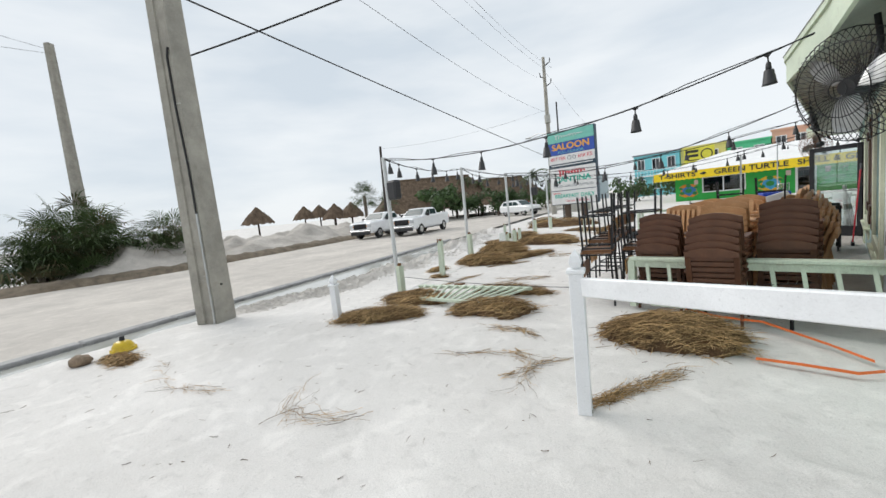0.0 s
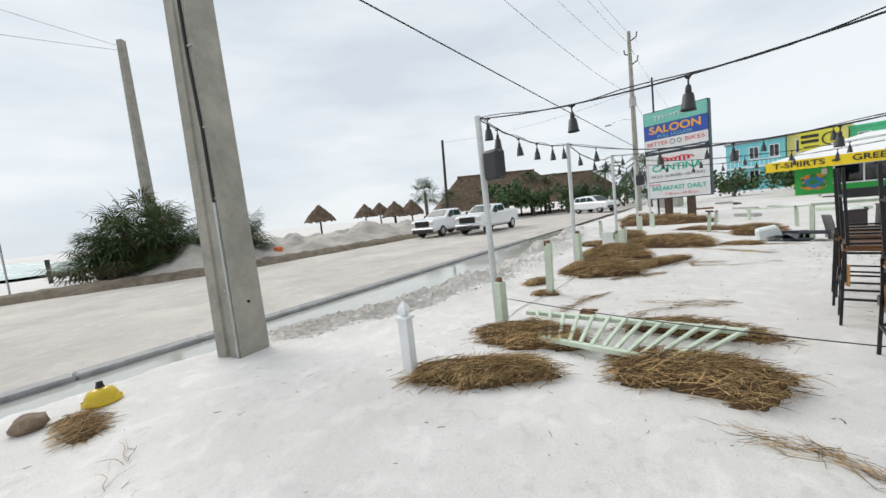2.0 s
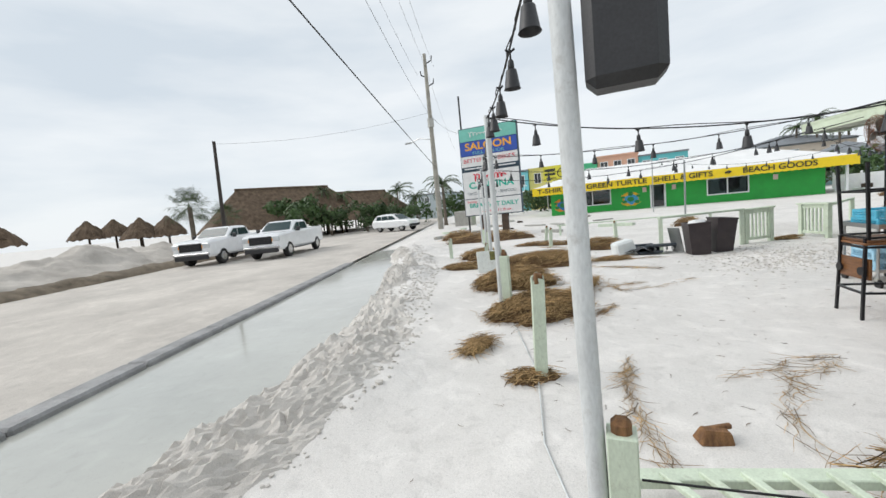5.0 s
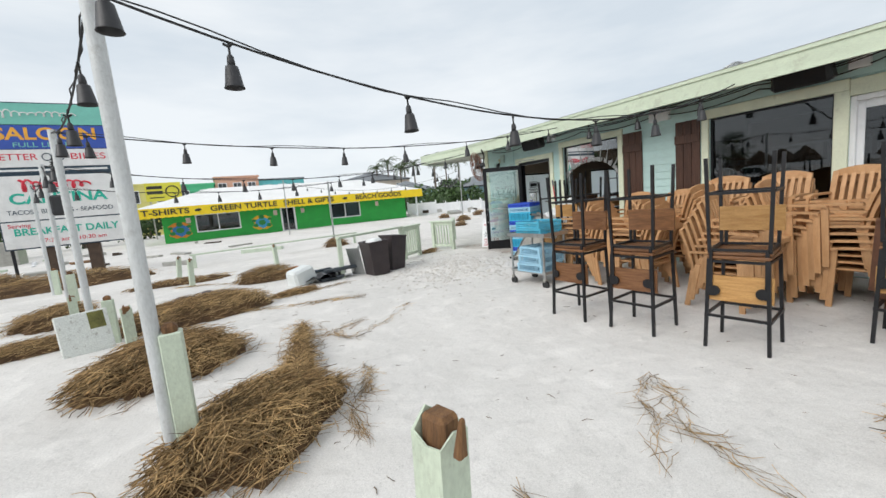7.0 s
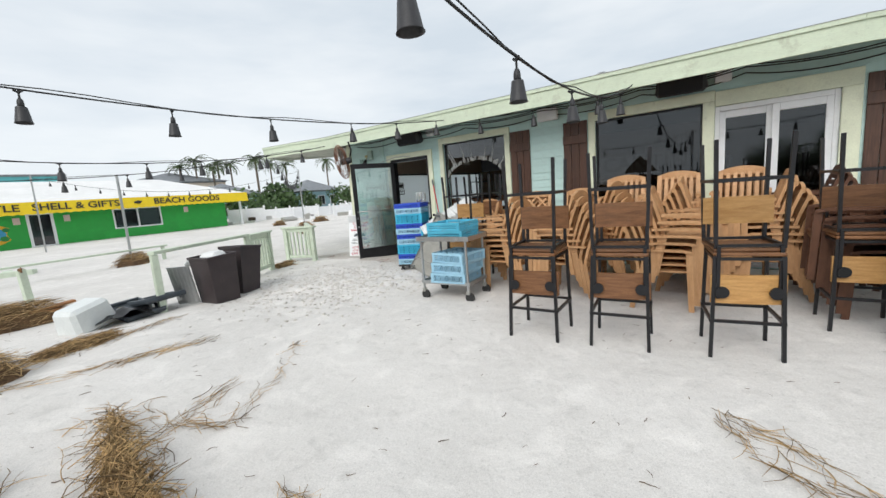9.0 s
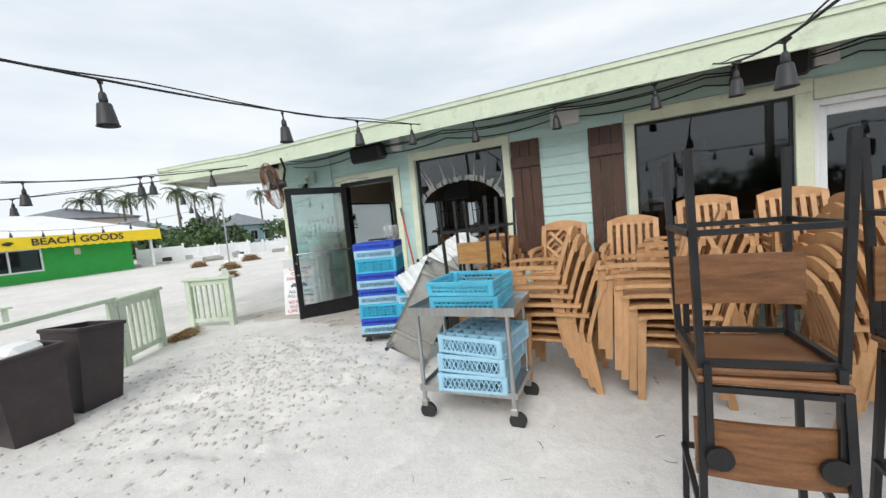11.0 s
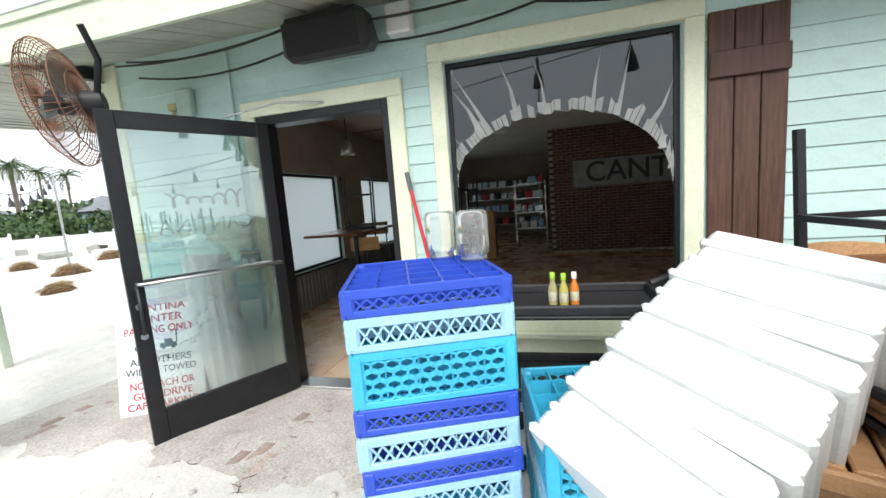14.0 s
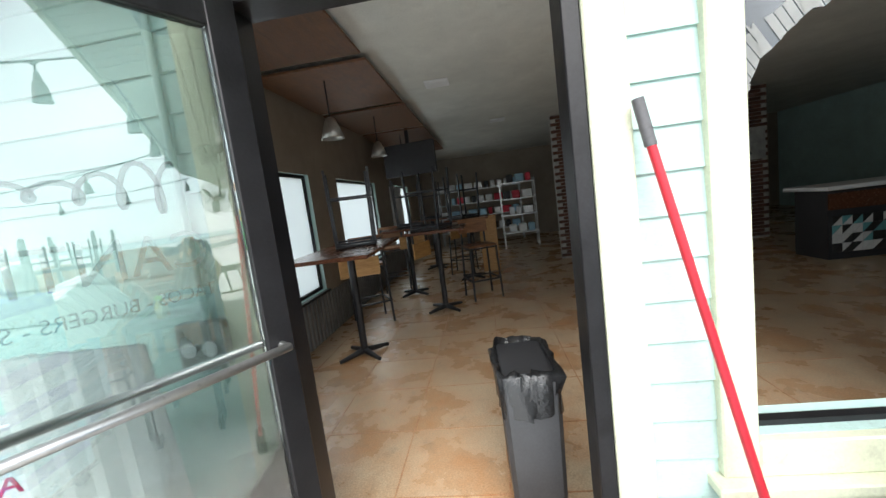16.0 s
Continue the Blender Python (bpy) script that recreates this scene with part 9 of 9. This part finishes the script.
def pickup(m, label):
    """Crew-cab pickup; the nose points to -y."""
    t = thing("pickup_truck", label, "truck", "parked pickups", m)
    W = 2.02
    s = Shape()
    loft(s, [car_section(-2.95, W * 0.88, 0.52, 1.14, 0.07), car_section(-2.86, W * 0.97, 0.46, 1.25, 0.09), car_section(-2.45, W, 0.45, 1.31, 0.12), car_section(-1.25, W, 0.45, 1.37, 0.12), car_section(1.15, W, 0.45, 1.37, 0.08), car_section(2.85, W, 0.50, 1.36, 0.06), car_section(2.92, W * 0.98, 0.55, 1.34, 0.06)])
    part("body", s, CARW, t)
    s = Shape()
    loft(s, [car_section(-1.35, W * 0.92, 1.28, 1.34, 0.03), car_section(-0.62, W * 0.86, 1.3, 1.86, 0.1, 0.08), car_section(-0.3, W * 0.85, 1.3, 1.92, 0.12, 0.08), car_section(0.75, W * 0.85, 1.3, 1.90, 0.12, 0.08), car_section(1.12, W * 0.87, 1.3, 1.40, 0.03)])
    part("cab", s, CARW, t)
    part("windshield", Shape().add([(-0.8, -1.27, 1.42), (0.8, -1.27, 1.42), (0.68, -0.68, 1.85), (-0.68, -0.68, 1.85)], [(0, 1, 2, 3)]), CARGLASS, t)
    part("rear_window", Shape().add([(-0.75, 1.09, 1.45), (0.75, 1.11, 1.47), (0.66, 0.84, 1.88), (-0.66, 0.84, 1.88)], [(3, 2, 1, 0)]), CARGLASS, t)
    for sx in (-1, 1):
        for y0, y1, yt0, yt1 in ((-1.02, -0.22, -0.55, -0.22), (-0.16, 0.86, -0.16, 0.68)):
            q = [(sx * 0.895 + sx * 0.03 * (y0 < -0.9), y0, 1.40), (sx * 0.885, y1, 1.40), (sx * 0.872, yt1, 1.78), (sx * 0.878, yt0, 1.78)]
            part("side_window", Shape().add(q, [(0, 1, 2, 3) if sx > 0 else (3, 2, 1, 0)]), CARGLASS, t)
        part("mirror", Shape().box((sx * 1.14, -0.95, 1.42), (0.2, 0.12, 0.24), None, 0.03).box((sx * 1.02, -0.95, 1.36), (0.12, 0.05, 0.05)), BLACK_PL, t)
        part("headlight", Shape().box((sx * 0.80, -2.86, 1.03), (0.34, 0.22, 0.26), None, 0.03), HEADL, t)
        part("turn_lamp", Shape().box((sx * 0.62, -2.93, 1.0), (0.1, 0.06, 0.14), None, 0.01), LAMP_A, t)
        part("tail_lamp", Shape().box((sx * 0.93, 2.91, 1.1), (0.14, 0.05, 0.36), None, 0.01), LAMP_R, t)
        for y in (-0.6, 0.4):
            part("door_handle", Shape().box((sx * 1.015, y, 1.2), (0.03, 0.2, 0.04)), CARW, t)
        part("side_step", Shape().box((sx * 0.98, -0.05, 0.42), (0.14, 2.2, 0.06), None, 0.02), BLACK_PL, t)
        for y in (-1.88, 1.87):
            wheel(t, sx * 0.88, y)
    g_ = part("grille", Shape().box((0, -2.93, 0.98), (1.22, 0.1, 0.40), None, 0.03), BLACK, t)
    for z in (0.90, 0.98, 1.06):
        part("bar", Shape().box((0, -2.98, z), (1.0, 0.02, 0.03)), BLACK_PL, g_)
    part("bumper", Shape().box((0, -2.94, 0.62), (1.9, 0.16, 0.17), None, 0.05), CHROME, t)
    part("lower_grille", Shape().box((0, -2.95, 0.46), (1.75, 0.16, 0.22), None, 0.03), BLACK_PL, t)
    part("bed", Shape().slab(-0.86, 0.86, 1.2, 2.85, 1.345, 1.352), BLACK_PL, t)
    for sx in (-1, 1):
        part("bed_rail", Shape().box((sx * 0.93, 2.02, 1.385), (0.12, 1.7, 0.06), None, 0.02), CARW, t)
    part("tailgate", Shape().box((0, 2.88, 1.37), (1.9, 0.07, 0.08), None, 0.02), CARW, t)
    return t


road_turn = Matrix.Rotation(RA, 4, "Z")
# front axle to rear axle 3.75 m; the nose points back along the road
c1_ = Vector((-23.1, 20.3, -0.07))
c2_ = Vector((-26.15, 18.75, -0.07))
pickup(Matrix.Translation(c1_) @ road_turn, "white pickup truck parked on the sandy road")
pickup(Matrix.Translation(c2_) @ road_turn, "white pickup truck parked beside the sand bank")
t = thing("suv", "white car parked across the sandy road", "car", m=Matrix.Translation((-25.5, 37.3, -0.07)) @ Matrix.Rotation(radians(78), 4, "Z"))
s = Shape()
loft(s, [car_section(-2.4, 1.6, 0.5, 0.95, 0.12), car_section(-2.2, 1.85, 0.4, 1.05, 0.14), car_section(-1.0, 1.9, 0.38, 1.12, 0.1), car_section(2.2, 1.9, 0.4, 1.15, 0.1), car_section(2.42, 1.75, 0.5, 1.1, 0.1)])
part("body", s, CARW, t)
s = Shape()
loft(s, [car_section(-1.15, 1.75, 1.08, 1.13, 0.02), car_section(-0.35, 1.62, 1.1, 1.66, 0.1, 0.1), car_section(0.6, 1.62, 1.1, 1.74, 0.1, 0.1), car_section(1.9, 1.6, 1.1, 1.66, 0.1, 0.1), car_section(2.36, 1.7, 1.1, 1.18, 0.03)])
part("cabin", s, CARW, t)
for sx in (-1, 1):
    for y0, y1 in ((-0.75, 0.25), (0.3, 1.15), (1.2, 1.85)):
        part("side_window", Shape().add([(sx * (0.86 if y0 < 0 else 0.83), y0, 1.17), (sx * 0.83, y1, 1.17), (sx * 0.82, y1 - 0.06, 1.55), (sx * 0.82, max(y0, -0.3), 1.55)], [(0, 1, 2, 3) if sx > 0 else (3, 2, 1, 0)]), CARGLASS, t)
    for y in (-1.45, 1.45):
        wheel(t, sx * 0.82, y, 0.36, 0.23)
    part("headlight", Shape().box((sx * 0.68, -2.32, 0.86), (0.3, 0.12, 0.16), None, 0.03), HEADL, t)
    part("tail_lamp", Shape().box((sx * 0.8, 2.36, 0.98), (0.16, 0.08, 0.24), None, 0.02), LAMP_R, t)
part("windshield", Shape().add([(-0.72, -1.12, 1.17), (0.72, -1.12, 1.17), (0.62, -0.42, 1.66), (-0.62, -0.42, 1.66)], [(0, 1, 2, 3)]), CARGLASS, t)
part("bumper", Shape().box((0, -2.36, 0.56), (1.6, 0.14, 0.24), None, 0.05), BLACK_PL, t)
t = thing("food_truck", "red truck parked far down the road", "truck", m=Matrix.Translation((-44.5, 67.5, 0)) @ Matrix.Rotation(radians(40), 4, "Z"))
part("body", Shape().slab(-1.2, 1.2, -2.5, 2.5, 0.5, 3.0, bev=0.1), flat_mat("red_truck_paint", (0.55, 0.03, 0.03)), t)
part("hatch", Shape().slab(-1.24, -1.2, -1.5, 1.0, 1.4, 2.3), BLACK_PL, t)
for y in (-1.6, 1.6):
    for sx in (-1, 1):
        wheel(t, sx * 1.0, y, 0.42, 0.25)

# ---- white vinyl fences and low clutter toward the beach houses ----
def picket_fence(x0, y0, x1, y1, h, n, label):
    t = thing("vinyl_fence", label, "fence", "white fences", Matrix.Translation((x0, y0, -0.1)) @ Matrix.Rotation(math.atan2(y1 - y0, x1 - x0), 4, "Z"))
    L_ = math.hypot(x1 - x0, y1 - y0)
    for k in range(n + 1):
        x = L_ * k / n
        part("post", Shape().slab(x - 0.07, x + 0.07, -0.07, 0.07, 0, h + 0.12).add([(x - 0.09, -0.09, h + 0.12), (x + 0.09, -0.09, h + 0.12), (x + 0.09, 0.09, h + 0.12), (x - 0.09, 0.09, h + 0.12), (x, 0, h + 0.24)], [(0, 1, 4), (1, 2, 4), (2, 3, 4), (3, 0, 4)]), WHITE, t)
        if k < n and (k * 7 + n) % 5 != 3:
            part("board_panel", Shape().slab(x + 0.07, L_ * (k + 1) / n - 0.07, -0.02, 0.02, 0.1, h), WHITE, t)


picket_fence(9.6, 45.5, 14.0, 43.9, 1.35, 3, "white vinyl fence beside the gift shop")
picket_fence(12.5, 47.5, 20.5, 44.5, 1.1, 6, "white vinyl fence partly blown down")
picket_fence(16.5, 36.5, 24.5, 33.0, 1.0, 7, "white picket fence with missing panels")
picket_fence(15.0, 40.5, 23.0, 40.0, 1.0, 6, "white picket fence with missing panels")
rr = random.Random(9)
for k in range(26):
    x, y = rr.uniform(9, 26), rr.uniform(28, 46)
    w_, h_ = rr.uniform(0.3, 1.3), rr.uniform(0.1, 0.5)
    solid("wreckage_board", Shape().box((0, 0, h_ / 2), (w_, rr.uniform(0.2, 0.6), h_), Matrix.Rotation(rr.uniform(0, 3), 4, "Z") @ Matrix.Rotation(rr.uniform(-0.3, 0.3), 4, "X"), 0.02), rr.choice((WHITE, WHITE, PALE_GREEN, DIRTY_STEEL, POSTW)), "piece of storm-wrecked board on the sand", "debris", "storm wreckage", m=Matrix.Translation((x, y, gz(x, y) - 0.03)))
for k in range(24):
    x, y = rr.uniform(-16, -5), rr.uniform(22, 37)
    solid("wreckage_board", Shape().box((0, 0, 0.06), (rr.uniform(0.3, 1.6), rr.uniform(0.12, 0.5), rr.uniform(0.05, 0.25)), Matrix.Rotation(rr.uniform(0, 3), 4, "Z") @ Matrix.Rotation(rr.uniform(-0.2, 0.2), 4, "X"), 0.015), rr.choice((WHITE, POSTW, DIRTY_STEEL, PALE_GREEN, ROT_WOOD)), "piece of storm-wrecked board on the sand", "debris", "storm wreckage", m=Matrix.Translation((x, y, gz(x, y) - 0.02)))
solid("utility_cabinet", Shape().box((0, 0, 0.7), (1.6, 1.2, 1.4), None, 0.05), DIRTY_STEEL, "grey steel utility cabinet beside the pole", "cabinet", m=Matrix.Translation((-17.6, 35.8, -0.1)))
# posts and rope at the beach edge, orange barrier on the verge
for x, y in ((-36.0, -4.5), (-36.2, -3.0)):
    solid("beach_post", Shape().tube([(x, y, -0.6), (x, y, 1.3)], 0.12, 8), POSTW, "short wooden post at the beach edge", "post", "beach posts")
solid("barrier_block", Shape().box((0, 0, 0.2), (0.7, 0.4, 0.4), None, 0.06), ORANGE, "orange plastic barrier on the verge", "barrier", m=Matrix.Translation((-26.2, 6.6, gz(-26.2, 6.6))))

# ---- dining room: high tables, stools, bin, bar ----
TABLEWOOD = wood("dark_red_tabletop", (0.16, 0.06, 0.03), (0.08, 0.03, 0.016), 3, 0.25, 0.15, (3, 14, 14))


def high_table(x, y, yaw, w=0.72, d=0.72, h=1.18):
    t = thing("high_table", "high dining table with a dark wood top", "table", "high tables", at(x, y, yaw, -0.045))
    part("tabletop", Shape().slab(-w / 2, w / 2, -d / 2, d / 2, h - 0.035, h, bev=0.006), TABLEWOOD, t)
    part("column", Shape().tube([(0, 0, 0.06), (0, 0, h - 0.035)], 0.04, 12), BLACK, t)
    for k in range(4):
        a = k * math.pi / 2 + 0.78
        part("foot", Shape().tube([(0, 0, 0.06), (0.3 * math.cos(a), 0.3 * math.sin(a), 0.025)], [0.035, 0.02], 8), BLACK, t)
    return t


for x, y, yaw in ((3.05, 14.50, 3), (4.55, 13.75, 0), (5.7, 14.4, 8), (6.6, 13.4, 0), (8.2, 14.3, 0)):
    high_table(x, y, yaw, 1.6 if x < 4 else 0.9, 0.8)
for x, y, yaw, z in ((3.3, 14.5, 20, 1.80), (4.5, 13.8, 70, 1.80), (5.75, 14.35, 10, 1.80), (6.6, 13.45, 40, 1.80), (8.2, 14.3, 0, 1.80)):
    copy_thing(stool_black, upside(x, y, yaw, z + 0.165))
for x, y, yaw in ((4.3, 14.75, 30), (5.1, 13.2, 200), (6.2, 14.8, 10), (7.3, 13.6, 80)):
    copy_thing(stool_dark, at(x, y, yaw, -0.045))
# slim black bin with a bag just inside the door
t = thing("trash_bin", "slim black trash bin lined with a black bag", "bin", "slim bins", at(0.98, 12.93, 3, -0.045))
part("body", Shape().box((0, 0, 0.36), (0.42, 0.24, 0.72), None, 0.02, top=(1.15, 1.12)), BLACK_PL, t)
s = Shape()
n = 40
ring_ = []
for k, (f, z) in enumerate(((1.18, 0.54), (1.2, 0.64), (1.22, 0.735), (1.1, 0.75), (0.95, 0.66), (0.85, 0.5))):
    r_ = []
    for i in range(n):
        a = 6.283 * i / n
        c, q = math.cos(a), math.sin(a)
        p = 1 / max(abs(c), abs(q)) ** 0.75
        w_ = 0.025 * noise.noise((c * 4, q * 4, k * 0.8)) + 0.008 * math.sin(i * 2.6 + k)
        r_.append(((0.21 * c * p * f) + w_, (0.12 * q * p * f) + w_, z + 0.03 * noise.noise((c * 3, q * 3, 7 + k))))
    ring_.append(r_)
vs = [p for r_ in ring_ for p in r_]
s.add(vs, [(k * n + i, k * n + (i + 1) % n, (k + 1) * n + (i + 1) % n, (k + 1) * n + i) for k in range(5) for i in range(n)], True)
s.add(ring_[-1], [tuple(range(n))])
part("liner", s, mat("shiny_bag_film", (0.014, 0.014, 0.015), 0.18, 0, 0.1, 8, 0.1, 0.5), t, "shiny black bag folded over the rim")
# wooden pillar, bar with patterned front, refrigerators, shelves
solid("pillar", Shape().slab(7.1, 7.45, 12.85, 13.2, -0.05, 1.1, bev=0.01), OAK, "wooden host stand in the dining room", "stand")
bar = thing("bar_counter", "bar counter with patterned tile front", "bar", m=Matrix.Translation((5.2, 7.2, -0.045)))
part("body", Shape().slab(0, 0.6, -2.5, 1.03, 0, 1.0), BLACK_PL, bar)
part("top", Shape().slab(-0.12, 0.7, -2.6, 1.13, 1.0, 1.06, bev=0.01), WHITE, bar)
part("apron", Shape().slab(-0.03, 0.0, -2.5, 1.03, 0.72, 0.95), TABLEWOOD, bar)
T1, T2, T3 = flat_mat("tile_white", (0.7, 0.7, 0.68), 0.3), flat_mat("tile_black", (0.03, 0.03, 0.03), 0.3), flat_mat("tile_teal", (0.15, 0.4, 0.42), 0.3)
tri_me = Shape().add([(0, 0, 0), (0, 0.13, 0), (0, 0, 0.13), (-0.008, 0.004, 0.004), (-0.008, 0.122, 0.004), (-0.008, 0.004, 0.122)], [(3, 5, 4), (0, 3, 4, 1), (1, 4, 5, 2), (2, 5, 3, 0)])
tile_me = [tri_me.mesh("tile", k) for k in (T1, T2, T3)]
rq = random.Random(3)
for i in range(26):
    for j in range(4):
        for half in (0, 1):
            m = Matrix.Translation((-0.004, -2.4 + i * 0.13 + (0.13 if half else 0), 0.1 + j * 0.13 + (0.13 if half else 0)))
            if half:
                m = m @ Matrix.Rotation(math.pi, 4, "X")
            part("tile", tile_me[rq.choice((0, 0, 1, 1, 2))], T1, bar, m=m)
for x, y, w_, h_, lab in ((9.6, 8.6, 0.9, 1.95, "white upright refrigerator in the dim bar"), (9.6, 7.5, 0.9, 1.95, "white upright refrigerator in the dim bar")):
    t = thing("refrigerator", lab, "refrigerator", "bar refrigerators", at(x, y, 0, -0.045))
    part("body", Shape().slab(0, 0.7, -w_ / 2, w_ / 2, 0, h_, bev=0.02), WHITE, t)
    part("door", Shape().slab(-0.05, -0.004, -w_ / 2 + 0.01, w_ / 2 - 0.01, 0.1, h_ - 0.02, bev=0.015), WHITE, t)
    part("door_window", Shape().slab(-0.056, -0.05, -0.22, 0.22, 1.2, 1.65), BLACK_PL, t)
for x, y0, y1 in ((12.4, 11.8, 14.6), (10.2, 11.6, 12.6)):
    t = thing("shelving", "kitchen shelving crowded with pots and boxes", "shelf", "kitchen shelves", Matrix.Translation((x, y0, -0.045)))
    for z in (0.4, 0.9, 1.35, 1.8):
        part("shelf", Shape().slab(0, 0.4, 0, y1 - y0, z, z + 0.03), STEEL, t)
    for yy_ in (0.03, y1 - y0 - 0.03):
        part("upright", Shape().slab(0.0, 0.03, yy_ - 0.015, yy_ + 0.015, 0, 1.9).slab(0.37, 0.4, yy_ - 0.015, yy_ + 0.015, 0, 1.9), STEEL, t)
    for z in (0.43, 0.93, 1.38, 1.83):
        yk = 0.1
        while yk < y1 - y0 - 0.25:
            w_ = rq.uniform(0.12, 0.3)
            solid("kitchen_container", Shape().box((x + 0.2, y0 + yk + w_ / 2, z - 0.045 + 0.11), (0.25, w_, 0.22), None, 0.02), rq.choice((WHITE, STEEL, BLACK_PL, S_RED, LBLUE)), "small container on the kitchen shelf", "container", "shelf containers")
            yk += w_ + 0.06
t = thing("television", "flat television hung from the ceiling", "television", m=Matrix.Translation((6.3, 14.3, 2.05)) @ Matrix.Rotation(radians(-10), 4, "Z"))
part("screen", Shape().slab(-0.03, 0.03, -0.5, 0.5, 0, 0.58, bev=0.01), BLACK_PL, t)
part("mount", Shape().slab(-0.02, 0.02, -0.03, 0.03, 0.58, 0.91), BLACK, t)
solid("wall_screen", Shape().slab(8.1, 9.0, 15.12, 15.2, 0.9, 2.0, bev=0.01), WHITE, "pale panel leaning by the end wall", "panel")
for x, y in ((4.15, 13.45), (7.2, 12.6)):
    t = thing("ceiling_vent", "white ceiling air vent", "vent", "ceiling vents", Matrix.Translation((x, y, 2.945)))
    part("frame", Shape().slab(-0.15, 0.15, -0.15, 0.15, 0.004, 0.02, bev=0.004), WHITE, t)
    for k in range(5):
        part("slat", Shape().box((-0.1 + 0.05 * k, 0, 0.0), (0.04, 0.26, 0.006), None), WHITE, t)
solid("ceiling_disc", Shape().lathe([(0.0, 0.02), (0.24, 0.02), (0.25, 0.03), (0.25, 0.045)], 28), mat("cream_disc", (0.62, 0.56, 0.44), 0.6, 0, 0.05, 5, 0.03, 0.05), "round cream speaker disc in the ceiling", "speaker", m=Matrix.Translation((1.75, 13.25, 2.92)))
for x, y in ((3.1, 14.5), (4.9, 14.5), (6.7, 14.5)):
    t = thing("pendant_lamp", "dark pendant lamp over the high tables", "lamp", "pendant lamps", Matrix.Translation((x, y, 0)))
    part("cord", Shape().tube([(0, 0, 2.87), (0, 0, 2.5)], 0.008, 5), CABLE, t)
    part("shade", Shape().lathe([(0.02, 2.5), (0.05, 2.48), (0.09, 2.38), (0.12, 2.28), (0.115, 2.28), (0.04, 2.46)], 14), DIRTY_STEEL, t)
# neon-style bar sign hung inside the first frosted window
t = thing("window_sign", "black wire beer sign hung in the window", "sign", m=Matrix.Translation((2.0, 15.1, 1.55)))
part("frame", Shape().tube([(-0.16, 0, 0.05), (0.16, 0, 0.05), (0.16, 0, 0.22), (-0.16, 0, 0.22), (-0.16, 0, 0.05)], 0.012, 5), BLACK, t)
part("bars", Shape().slab(-0.13, 0.13, -0.01, 0.01, 0.08, 0.19).slab(-0.2, 0.2, -0.008, 0.008, -0.12, -0.09), BLACK, t)
part("script", Shape().tube([(-0.2 + 0.02 * i, 0, -0.02 + 0.04 * math.sin(i * 1.3)) for i in range(21)], 0.01, 5), BLACK, t)
part("hanger", Shape().tube([(0, 0, 0.22), (0, 0.02, 0.46), (0, 0.11, 0.48)], 0.004, 4), BLACK, t)
